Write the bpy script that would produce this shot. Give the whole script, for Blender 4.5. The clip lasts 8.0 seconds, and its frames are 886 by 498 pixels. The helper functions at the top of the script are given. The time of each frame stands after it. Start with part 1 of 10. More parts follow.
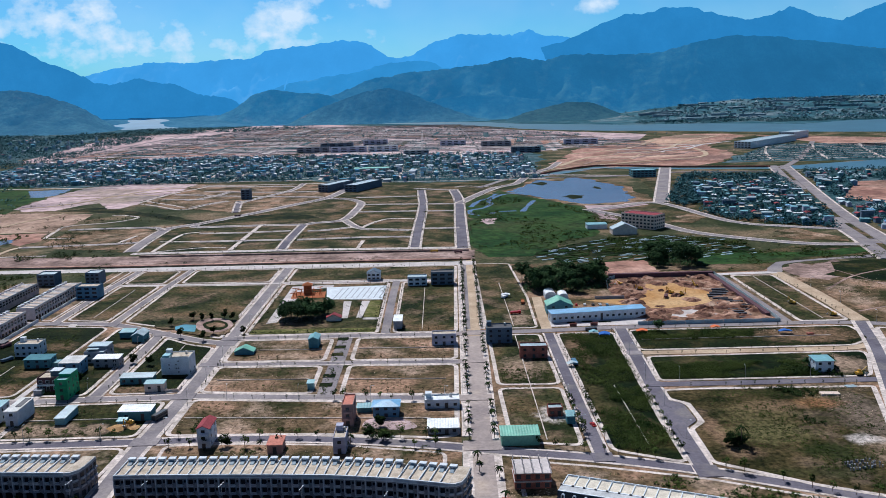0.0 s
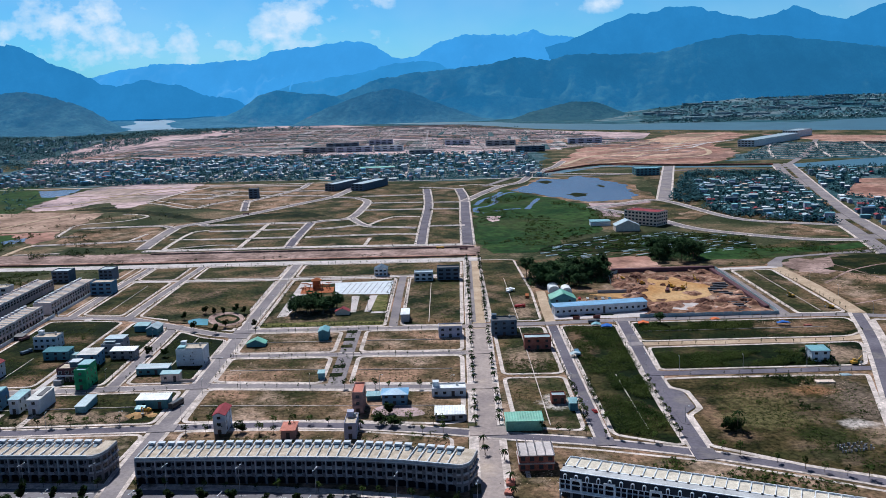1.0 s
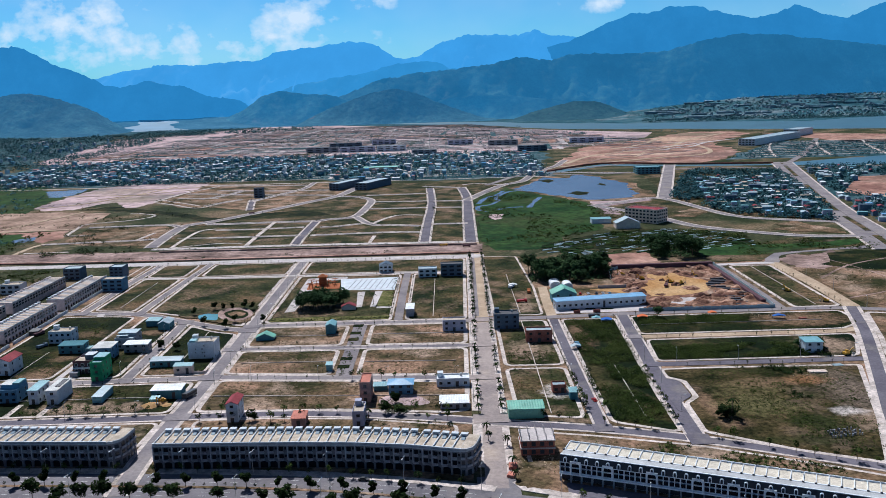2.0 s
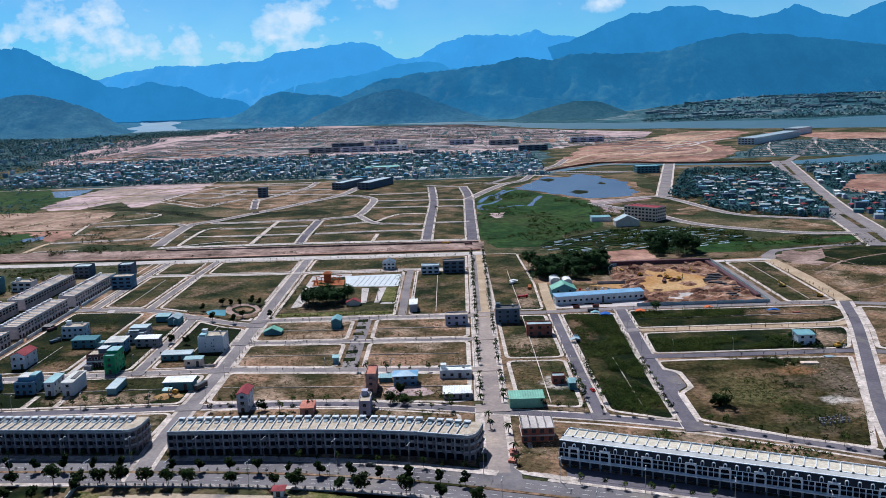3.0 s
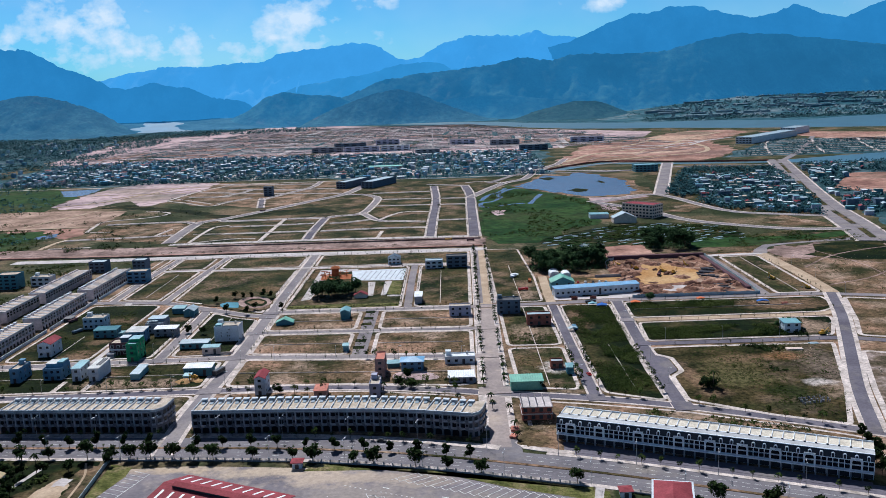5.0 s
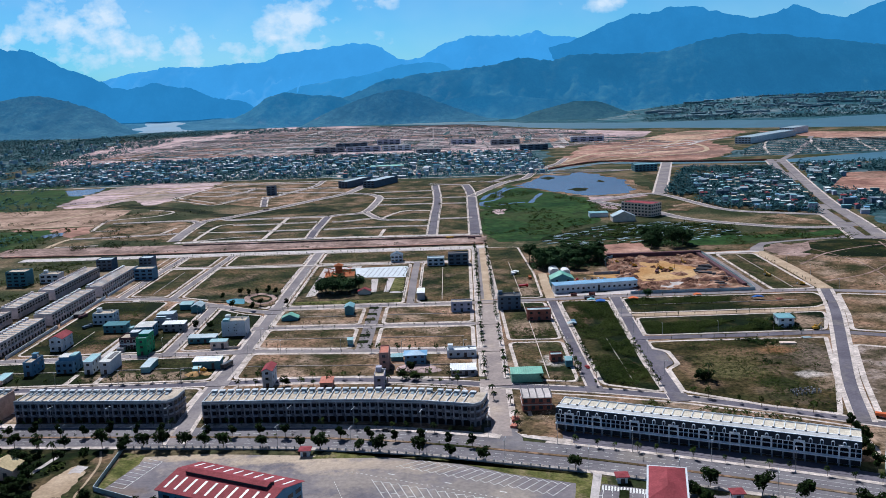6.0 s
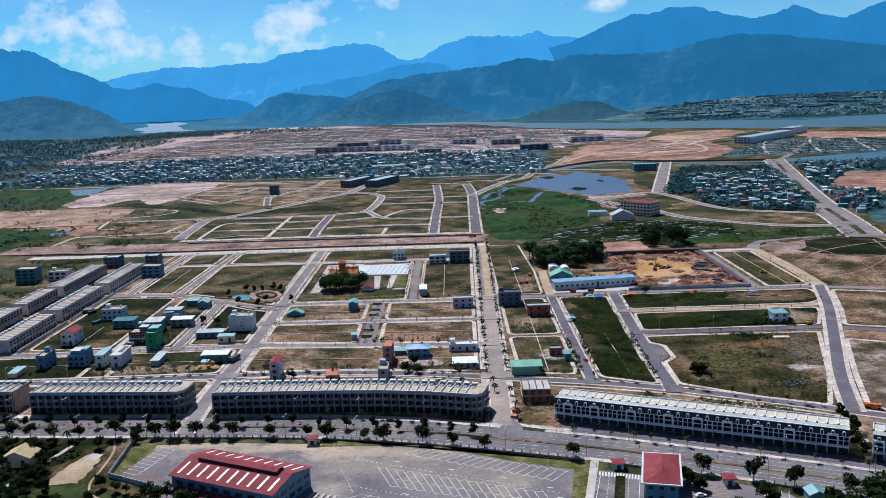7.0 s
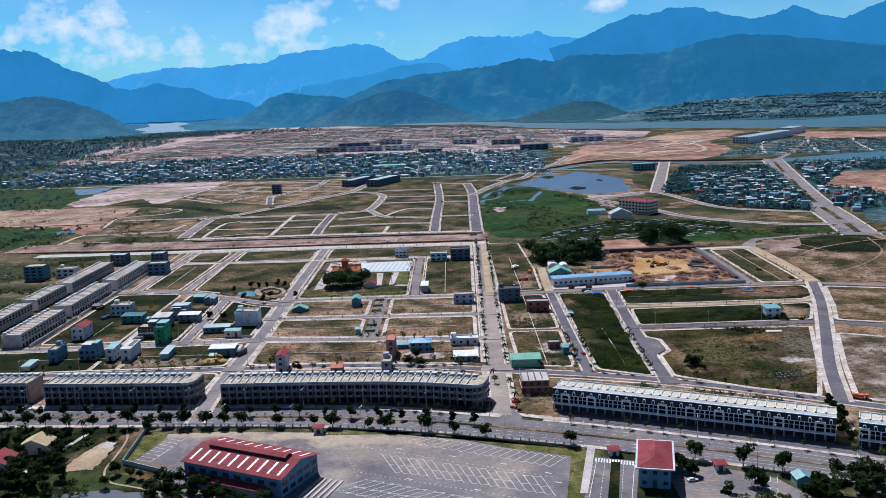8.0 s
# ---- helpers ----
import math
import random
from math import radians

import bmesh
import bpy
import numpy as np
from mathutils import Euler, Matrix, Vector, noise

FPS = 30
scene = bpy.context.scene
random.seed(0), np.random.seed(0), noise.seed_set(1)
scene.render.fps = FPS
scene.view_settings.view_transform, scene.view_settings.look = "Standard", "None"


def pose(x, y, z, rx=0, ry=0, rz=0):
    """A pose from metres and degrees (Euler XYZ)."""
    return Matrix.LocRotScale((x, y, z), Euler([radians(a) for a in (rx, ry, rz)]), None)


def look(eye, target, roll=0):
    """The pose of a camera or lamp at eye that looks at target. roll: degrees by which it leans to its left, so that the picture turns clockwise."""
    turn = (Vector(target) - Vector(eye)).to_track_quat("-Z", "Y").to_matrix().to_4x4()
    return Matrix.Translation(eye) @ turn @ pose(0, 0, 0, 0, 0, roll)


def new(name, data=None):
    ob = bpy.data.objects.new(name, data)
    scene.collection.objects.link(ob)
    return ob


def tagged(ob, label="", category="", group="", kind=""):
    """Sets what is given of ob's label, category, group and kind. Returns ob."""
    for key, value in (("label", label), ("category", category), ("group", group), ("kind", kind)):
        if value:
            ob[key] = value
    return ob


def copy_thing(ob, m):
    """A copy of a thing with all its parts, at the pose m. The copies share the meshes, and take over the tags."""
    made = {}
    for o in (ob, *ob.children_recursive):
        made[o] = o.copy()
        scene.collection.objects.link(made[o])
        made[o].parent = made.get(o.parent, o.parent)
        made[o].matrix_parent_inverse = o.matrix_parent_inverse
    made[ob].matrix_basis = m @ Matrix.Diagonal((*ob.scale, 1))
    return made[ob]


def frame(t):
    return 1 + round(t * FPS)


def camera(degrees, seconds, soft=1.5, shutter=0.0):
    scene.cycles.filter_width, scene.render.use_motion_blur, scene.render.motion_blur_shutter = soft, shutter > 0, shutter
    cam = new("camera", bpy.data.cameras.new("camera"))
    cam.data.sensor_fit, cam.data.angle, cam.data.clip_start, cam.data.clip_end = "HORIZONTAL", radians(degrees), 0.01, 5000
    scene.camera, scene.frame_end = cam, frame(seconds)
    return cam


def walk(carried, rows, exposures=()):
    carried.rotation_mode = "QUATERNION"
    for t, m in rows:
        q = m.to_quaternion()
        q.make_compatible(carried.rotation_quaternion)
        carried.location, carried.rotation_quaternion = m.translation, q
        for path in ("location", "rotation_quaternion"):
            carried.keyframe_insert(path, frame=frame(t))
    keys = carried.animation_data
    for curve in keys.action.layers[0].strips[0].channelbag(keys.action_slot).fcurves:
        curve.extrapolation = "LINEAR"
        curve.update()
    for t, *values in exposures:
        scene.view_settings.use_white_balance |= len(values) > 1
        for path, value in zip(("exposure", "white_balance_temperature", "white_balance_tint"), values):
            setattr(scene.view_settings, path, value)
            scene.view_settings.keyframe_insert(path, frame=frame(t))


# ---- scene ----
cam = camera(54.0, 8.0, 0.7)
# seconds, place, turn to the left, pitch, lean
ROWS = [
    (0.0, 0.02, 0.05, 157.98, -0.029, -10.533, -1.511),
    (0.5, -0.37, -7.37, 157.40, 0.164, -10.516, -1.625),
    (1.0, -0.76, -14.93, 157.10, 0.306, -10.504, -1.732),
    (1.5, -1.15, -22.54, 157.00, 0.407, -10.496, -1.829),
    (2.0, -1.56, -30.12, 157.07, 0.478, -10.490, -1.917),
    (2.5, -1.98, -37.64, 157.23, 0.526, -10.487, -1.992),
    (3.0, -2.43, -45.05, 157.46, 0.558, -10.485, -2.055),
    (3.5, -2.89, -52.32, 157.73, 0.579, -10.483, -2.104),
    (4.0, -3.38, -59.44, 157.99, 0.595, -10.481, -2.142),
    (4.5, -3.88, -66.43, 158.24, 0.609, -10.478, -2.167),
    (5.0, -4.39, -73.29, 158.46, 0.623, -10.475, -2.182),
    (5.5, -4.90, -80.06, 158.65, 0.639, -10.471, -2.188),
    (6.0, -5.40, -86.79, 158.81, 0.657, -10.467, -2.187),
    (6.5, -5.88, -93.54, 158.95, 0.675, -10.461, -2.182),
    (7.0, -6.31, -100.39, 159.09, 0.692, -10.456, -2.176),
    (7.5, -6.69, -107.43, 159.24, 0.704, -10.450, -2.173),
    (8.0, -6.99, -114.77, 159.45, 0.706, -10.446, -2.176),
]
walk(cam, [(t, pose(x, y, z, 0, 0, yaw) @ pose(0, 0, 0, 90 + pitch) @ pose(0, 0, 0, 0, 0, roll)) for t, x, y, z, yaw, pitch, roll in ROWS])

# ---- light ----
SUN_EL, SUN_AZ = 50.0, 340.0  # elevation; compass bearing of the sun, clockwise from +y
world = bpy.data.worlds.new("world")
scene.world = world
world.use_nodes = True
wn, wl = world.node_tree.nodes, world.node_tree.links
sky = wn.new("ShaderNodeTexSky")
sky.sky_type, sky.sun_disc = "NISHITA", False
sky.sun_elevation, sky.sun_rotation = radians(SUN_EL), radians(SUN_AZ)
sky.air_density, sky.dust_density, sky.ozone_density = 1.0, 0.3, 3.0
back = wn["Background"]
back.inputs["Strength"].default_value = 0.09
# broken cloud: puffs in noise over the direction, gathered by a wider noise
coord = wn.new("ShaderNodeTexCoord")


def cloud_noise(scale, shift, detail, rough):
    m = wn.new("ShaderNodeMapping")
    m.inputs["Scale"].default_value, m.inputs["Location"].default_value = (scale, scale, 2.3 * scale), shift
    wl.new(coord.outputs["Generated"], m.inputs["Vector"])
    n = wn.new("ShaderNodeTexNoise")
    n.inputs["Scale"].default_value, n.inputs["Detail"].default_value, n.inputs["Roughness"].default_value = 1.0, detail, rough
    wl.new(m.outputs[0], n.inputs["Vector"])
    return n.outputs["Fac"]


puffs, banks = cloud_noise(6.5, (2.3, 0.4, 1.7), 12.0, 0.58), cloud_noise(2.6, (0.9, 3.1, 0.2), 2.0, 0.5)
both = wn.new("ShaderNodeMath"); both.operation = "MULTIPLY_ADD"; both.inputs[1].default_value = 0.55
wl.new(banks, both.inputs[0]); wl.new(puffs, both.inputs[2])
cramp = wn.new("ShaderNodeValToRGB")
cramp.color_ramp.elements[0].position, cramp.color_ramp.elements[1].position = 0.93, 1.14
cramp.color_ramp.elements[1].color = (0.42, 0.42, 0.42, 1)
scaled = wn.new("ShaderNodeMath"); scaled.operation = "MULTIPLY"; scaled.inputs[1].default_value = 0.8
wl.new(both.outputs[0], scaled.inputs[0])
cramp.color_ramp.elements[0].position, cramp.color_ramp.elements[1].position = 0.635, 0.78
body = cramp.color_ramp.elements.new(0.695)
body.color = (0.16, 0.16, 0.16, 1)
wl.new(scaled.outputs[0], cramp.inputs[0])
cmix = wn.new("ShaderNodeMix"); cmix.data_type = "RGBA"
cmix.inputs["B"].default_value = (7.6, 8.8, 9.6, 1)
# cumulus low over the mountains: heaps about these slopes (x over y, z over y, half width, half height)
axes = wn.new("ShaderNodeSeparateXYZ")
wl.new(coord.outputs["Generated"], axes.inputs[0])


def calc(op, a, b=None, c=None):
    n = wn.new("ShaderNodeMath")
    n.operation = op
    for k, s in enumerate((a, b, c)):
        if s is None:
            continue
        if isinstance(s, (int, float)):
            n.inputs[k].default_value = s
        else:
            wl.new(s, n.inputs[k])
    return n.outputs[0]


ahead = calc("MAXIMUM", calc("ABSOLUTE", axes.outputs["Y"]), 0.06)
slope = wn.new("ShaderNodeCombineXYZ")
wl.new(calc("DIVIDE", axes.outputs["X"], ahead), slope.inputs[0])
wl.new(calc("DIVIDE", axes.outputs["Z"], ahead), slope.inputs[1])
heap = None
for a, e, ra, re, top in ((-0.40, 0.088, 0.085, 0.042, 1.0), (-0.378, 0.07, 0.05, 0.036, 0.9), (-0.47, 0.068, 0.09, 0.024, 0.85), (-0.31, 0.056, 0.27, 0.026, 0.8), (-0.165, 0.082, 0.05, 0.036, 1.0),
                          (-0.19, 0.062, 0.10, 0.012, 0.72), (-0.077, 0.1, 0.03, 0.014, 0.95), (0.185, 0.088, 0.05, 0.013, 0.85), (-0.62, 0.1, 0.12, 0.05, 1.0), (0.75, 0.09, 0.12, 0.04, 1.0), (0.34, 0.125, 0.09, 0.02, 0.9)):
    off = wn.new("ShaderNodeVectorMath"); off.operation = "SUBTRACT"; off.inputs[1].default_value = (a, e, 0)
    wl.new(slope.outputs[0], off.inputs[0])
    size = wn.new("ShaderNodeVectorMath"); size.operation = "MULTIPLY"; size.inputs[1].default_value = (1 / ra, 1 / re, 0)
    wl.new(off.outputs[0], size.inputs[0])
    far_off = wn.new("ShaderNodeVectorMath"); far_off.operation = "LENGTH"
    wl.new(size.outputs[0], far_off.inputs[0])
    one = calc("MULTIPLY", calc("MAXIMUM", calc("SUBTRACT", 1.25, far_off.outputs["Value"]), 0.0), top)
    heap = one if heap is None else calc("MAXIMUM", heap, one)


def curl(scale, shift, detail):
    m = wn.new("ShaderNodeMapping")
    m.inputs["Scale"].default_value, m.inputs["Location"].default_value = (scale, 1.35 * scale, 1), shift
    wl.new(slope.outputs[0], m.inputs["Vector"])
    n = wn.new("ShaderNodeTexNoise")
    n.inputs["Scale"].default_value, n.inputs["Detail"].default_value, n.inputs["Roughness"].default_value = 1.0, detail, 0.55
    wl.new(m.outputs[0], n.inputs["Vector"])
    return calc("SUBTRACT", n.outputs["Fac"], 0.5)


billow = calc("MULTIPLY_ADD", curl(34.0, (1.3, 2.7, 0), 9.0), 3.0, calc("MULTIPLY", curl(11.0, (4.1, 0.6, 0), 3.0), 1.6))
field = calc("ADD", calc("MULTIPLY", heap, 0.7), calc("MULTIPLY", billow, calc("ADD", calc("MULTIPLY", heap, 0.6), 0.35)))
kramp = wn.new("ShaderNodeValToRGB")
kramp.color_ramp.elements[0].position, kramp.color_ramp.elements[1].position = 0.22, 0.98
kramp.color_ramp.elements[1].color = (0.97, 0.97, 0.97, 1)
veil = kramp.color_ramp.elements.new(0.46)
veil.color = (0.4, 0.4, 0.4, 1)
wl.new(field, kramp.inputs[0])
high = wn.new("ShaderNodeMapRange")
high.inputs["From Min"].default_value, high.inputs["From Max"].default_value = 0.14, 0.26
wl.new(axes.outputs["Z"], high.inputs["Value"])
wisps = calc("MULTIPLY", calc("MULTIPLY_ADD", curl(4.5, (2.2, 5.3, 0), 4.0), 0.55, 0.12), calc("SUBTRACT", 1.0, high.outputs["Result"]))  # thin high veil
both_clouds = calc("MAXIMUM", calc("MAXIMUM", calc("MULTIPLY", cramp.outputs["Color"], high.outputs["Result"]), kramp.outputs["Color"]), wisps)
wl.new(both_clouds, cmix.inputs["Factor"])
tint = wn.new("ShaderNodeMix"); tint.data_type = "RGBA"; tint.blend_type = "MULTIPLY"
tint.inputs["Factor"].default_value = 1.0
height = wn.new("ShaderNodeSeparateXYZ")
wl.new(coord.outputs["Generated"], height.inputs[0])
depth = wn.new("ShaderNodeValToRGB")  # the sky's blue, paler and brighter through the thick air above the horizon
depth.color_ramp.elements[0].position, depth.color_ramp.elements[0].color = 0.03, (0.26, 0.73, 1.08, 1)
depth.color_ramp.elements[1].position, depth.color_ramp.elements[1].color = 0.45, (0.05, 0.15, 0.28, 1)
wl.new(height.outputs["Z"], depth.inputs[0])
wl.new(depth.outputs["Color"], tint.inputs["B"])
wl.new(sky.outputs["Color"], tint.inputs["A"])
wl.new(tint.outputs["Result"], cmix.inputs["A"])
wl.new(cmix.outputs["Result"], back.inputs["Color"])

sun_data = bpy.data.lights.new("sun", "SUN")
sun_data.energy, sun_data.angle, sun_data.color = 5.0, radians(0.55), (1.0, 0.95, 0.88)
sun = new("sun", sun_data)
az, el = radians(SUN_AZ), radians(SUN_EL)
sun_way = Vector((math.sin(az) * math.cos(el), math.cos(az) * math.cos(el), math.sin(el)))
sun.matrix_world = look(sun_way * 900, (0, 0, 0))
scene.view_settings.exposure = 0.02
scene.view_settings.use_white_balance = True
scene.view_settings.white_balance_temperature = 5760


# ---- materials ----
def surface(name, low, high, scale=0.2, fine=2.0, rough=0.9, bump=0.3, mid=None, spread=(0.35, 0.65), fine_amount=0.35,
            each=0.0, metal=0.0, local=False, spots=None, glow=None, dist=0.3):
    """Two noises at two scales over two or three colours; each: how far single objects differ; spots: colour, scale, amount of patches."""
    m = bpy.data.materials.new(name)
    m.use_nodes = True
    n, l = m.node_tree.nodes, m.node_tree.links
    b = n["Principled BSDF"]
    b.inputs["Roughness"].default_value, b.inputs["Metallic"].default_value = rough, metal
    b.inputs["Specular IOR Level"].default_value = 0.3 if rough < 0.7 else 0.04
    if local:
        place = n.new("ShaderNodeTexCoord").outputs["Object"]
    else:
        place = n.new("ShaderNodeNewGeometry").outputs["Position"]
    big = n.new("ShaderNodeTexNoise")
    big.inputs["Scale"].default_value, big.inputs["Detail"].default_value, big.inputs["Roughness"].default_value = scale, 5.0, 0.6
    l.new(place, big.inputs["Vector"])
    ramp = n.new("ShaderNodeValToRGB")
    e = ramp.color_ramp.elements
    e[0].position, e[1].position, e[0].color, e[1].color = spread[0], spread[1], (*low, 1), (*high, 1)
    if mid:
        k = e.new(0.5 * (spread[0] + spread[1]))
        k.color = (*mid, 1)
    l.new(big.outputs["Fac"], ramp.inputs[0])
    small = n.new("ShaderNodeTexNoise")
    small.inputs["Scale"].default_value, small.inputs["Detail"].default_value, small.inputs["Roughness"].default_value = fine, 5.0, 0.68
    l.new(place, small.inputs["Vector"])
    spanned = n.new("ShaderNodeMapRange")
    spanned.inputs["From Min"].default_value, spanned.inputs["From Max"].default_value = 0.34, 0.66
    spanned.inputs["To Min"].default_value, spanned.inputs["To Max"].default_value = 1 - fine_amount, 1 + fine_amount
    l.new(small.outputs["Fac"], spanned.inputs["Value"])
    colour = ramp.outputs["Color"]
    if spots:
        sp = n.new("ShaderNodeTexNoise")
        sp.inputs["Scale"].default_value, sp.inputs["Detail"].default_value, sp.inputs["Roughness"].default_value = spots[1], 6.0, 0.65
        shift = n.new("ShaderNodeVectorMath"); shift.operation = "ADD"; shift.inputs[1].default_value = (311.0, 77.0, 5.0)
        l.new(place, shift.inputs[0]); l.new(shift.outputs[0], sp.inputs["Vector"])
        sr = n.new("ShaderNodeValToRGB")
        sr.color_ramp.elements[0].position, sr.color_ramp.elements[1].position = 1 - spots[2] - 0.1, 1 - spots[2] + 0.1
        l.new(sp.outputs["Fac"], sr.inputs[0])
        sm = n.new("ShaderNodeMix"); sm.data_type = "RGBA"; sm.inputs["B"].default_value = (*spots[0], 1)
        l.new(sr.outputs["Color"], sm.inputs["Factor"]); l.new(colour, sm.inputs["A"])
        colour = sm.outputs["Result"]
    mul = n.new("ShaderNodeMix"); mul.data_type, mul.blend_type = "RGBA", "MULTIPLY"
    mul.inputs["Factor"].default_value = 1.0
    l.new(colour, mul.inputs["A"]); l.new(spanned.outputs["Result"], mul.inputs["B"])
    colour = mul.outputs["Result"]
    if each:
        info = n.new("ShaderNodeObjectInfo")
        er = n.new("ShaderNodeMapRange")
        er.inputs["To Min"].default_value, er.inputs["To Max"].default_value = 1 - each, 1 + each
        l.new(info.outputs["Random"], er.inputs["Value"])
        em = n.new("ShaderNodeMix"); em.data_type, em.blend_type = "RGBA", "MULTIPLY"
        em.inputs["Factor"].default_value = 1.0
        l.new(colour, em.inputs["A"]); l.new(er.outputs["Result"], em.inputs["B"])
        colour = em.outputs["Result"]
    l.new(colour, b.inputs["Base Color"])
    if bump:
        bp = n.new("ShaderNodeBump")
        bp.inputs["Strength"].default_value, bp.inputs["Distance"].default_value = bump, dist
        l.new(small.outputs["Fac"], bp.inputs["Height"]); l.new(bp.outputs["Normal"], b.inputs["Normal"])
    # glow: haze put into the surface's own emission, varied a little by noise
    if glow:
        b.inputs["Emission Color"].default_value = (*glow[0], 1)
        air = n.new("ShaderNodeMapRange")
        air.inputs["From Min"].default_value, air.inputs["From Max"].default_value = 0.3, 0.7
        air.inputs["To Min"].default_value, air.inputs["To Max"].default_value = 0.94 * glow[1], 1.06 * glow[1]
        l.new(big.outputs["Fac"], air.inputs["Value"]); l.new(air.outputs["Result"], b.inputs["Emission Strength"])
    return m


def islands(name, colours, rough=0.7, fine=1.0, bump=0.1):
    """One of several paints for each loose piece of a joined mesh."""
    m = surface(name, colours[0], colours[0], fine=fine, rough=rough, bump=bump, fine_amount=0.15)
    n, l = m.node_tree.nodes, m.node_tree.links
    geo = n.new("ShaderNodeNewGeometry")
    ramp = n.new("ShaderNodeValToRGB")
    ramp.color_ramp.interpolation = "CONSTANT"
    e = ramp.color_ramp.elements
    while len(e) < len(colours):
        e.new(0.5)
    for i, c in enumerate(colours):
        e[i].position, e[i].color = i / len(colours), (*c, 1)
    l.new(geo.outputs["Random Per Island"], ramp.inputs[0])
    mul = [k for k in n if k.bl_idname == "ShaderNodeMix"][0]
    l.new(ramp.outputs["Color"], mul.inputs["A"])
    return m


def water(name, colour, rough=0.08, ripple=0.15):
    m = surface(name, colour, tuple(1.3 * c for c in colour), scale=0.01, fine=0.35, rough=rough, bump=ripple, fine_amount=0.05)
    m.node_tree.nodes["Principled BSDF"].inputs["Specular IOR Level"].default_value = 0.5
    return m


GROUND = surface("dry_ground", (0.022, 0.032, 0.012), (0.16, 0.115, 0.07), 0.012, 0.35, mid=(0.055, 0.058, 0.028), spread=(0.4, 0.62), fine_amount=0.55, spots=((0.3, 0.22, 0.15), 0.02, 0.33))
DRY = surface("dry_grass_plot", (0.0284, 0.0307, 0.011), (0.293, 0.18, 0.12), 0.03, 0.4, mid=(0.118, 0.0812, 0.046), spread=(0.37, 0.63), fine_amount=0.6, spots=((0.378, 0.271, 0.202), 0.035, 0.39))
OLIVE = surface("olive_grass_plot", (0.0097, 0.018, 0.0057), (0.131, 0.0855, 0.0456), 0.028, 0.4, mid=(0.0466, 0.0468, 0.019), spread=(0.38, 0.64), fine_amount=0.62, spots=((0.242, 0.158, 0.109), 0.028, 0.39))
GRAZED = surface("worn_grass_plot", (0.0111, 0.0139, 0.0039), (0.0966, 0.0672, 0.0334), 0.05, 0.4, mid=(0.0415, 0.0343, 0.0131), spread=(0.36, 0.64), fine_amount=0.6, spots=((0.148, 0.105, 0.076), 0.03, 0.36))
LUSH = surface("lush_weed_plot", (0.00351, 0.0096, 0.00236), (0.0439, 0.0373, 0.0126), 0.035, 0.4, mid=(0.0114, 0.0181, 0.00473), spread=(0.4, 0.66), fine_amount=0.62, spots=((0.0874, 0.0678, 0.0315), 0.025, 0.36))
MARSH = surface("marsh_grass", (0.008, 0.034, 0.009), (0.034, 0.07, 0.018), 0.02, 0.12, fine_amount=0.5, spots=((0.05, 0.055, 0.022), 0.01, 0.4))
EARTH = surface("bare_red_earth", (0.206, 0.107, 0.085), (0.482, 0.301, 0.24), 0.014, 0.08, mid=(0.339, 0.189, 0.145), fine_amount=0.4, spots=((0.123, 0.097, 0.0699), 0.012, 0.39))
# pink earth with some blue added for the haze over the far fields
PINK = surface("pale_bare_earth", (0.27, 0.206, 0.218), (0.628, 0.478, 0.481), 0.006, 0.06, mid=(0.465, 0.343, 0.341), fine_amount=0.35, spots=((0.141, 0.141, 0.117), 0.012, 0.38))
SAND = surface("sandy_track", (0.34, 0.25, 0.17), (0.52, 0.4, 0.29), 0.05, 0.6, fine_amount=0.18)
ORANGE = surface("orange_clay", (0.38, 0.2, 0.075), (0.5, 0.33, 0.17), 0.03, 0.4, fine_amount=0.25)
RUBBLE = surface("broken_rubble", (0.1, 0.055, 0.035), (0.42, 0.31, 0.24), 0.06, 0.9, mid=(0.2, 0.12, 0.08), fine_amount=0.45, bump=0.8)
LAWN = surface("dry_lawn", (0.045, 0.055, 0.014), (0.19, 0.17, 0.07), 0.12, 0.8, mid=(0.1, 0.105, 0.032), fine_amount=0.45, spots=((0.3, 0.22, 0.14), 0.1, 0.36))
STUBBLE = surface("pale_stubble", (0.168, 0.112, 0.08), (0.441, 0.31, 0.24), 0.02, 0.15, mid=(0.315, 0.213, 0.16), fine_amount=0.35)
ASPHALT = surface("asphalt", (0.108, 0.0987, 0.123), (0.166, 0.152, 0.18), 0.04, 0.6, fine_amount=0.14, bump=0.05, spots=((0.212, 0.19, 0.18), 0.05, 0.36))
PALE_ROAD = surface("dusty_asphalt", (0.178, 0.16, 0.173), (0.28, 0.249, 0.252), 0.04, 0.6, fine_amount=0.16, bump=0.05, spots=((0.28, 0.244, 0.214), 0.04, 0.36))
CONCRETE = surface("pale_concrete", (0.412, 0.373, 0.356), (0.597, 0.538, 0.53), 0.08, 0.8, fine_amount=0.15, bump=0.1)
PAVING = surface("pavement_concrete", (0.38, 0.328, 0.294), (0.665, 0.58, 0.532), 0.1, 0.5, mid=(0.551, 0.475, 0.437), fine_amount=0.3, bump=0.1, spots=((0.209, 0.171, 0.123), 0.14, 0.36))
DUSTY_ROAD = surface("dusty_main_street", (0.246, 0.207, 0.203), (0.39, 0.325, 0.296), 0.03, 0.5, fine_amount=0.16, bump=0.05, spots=((0.477, 0.384, 0.309), 0.03, 0.33))
WATER = water("river_water", (0.05, 0.12, 0.15), 0.35, 0.5)
SHALLOW = water("shallow_water", (0.1, 0.105, 0.125), 0.22, 0.25)
LEAF = surface("tree_leaves", (0.008, 0.018, 0.006), (0.028, 0.048, 0.013), 0.5, 2.0, each=0.3, bump=0)
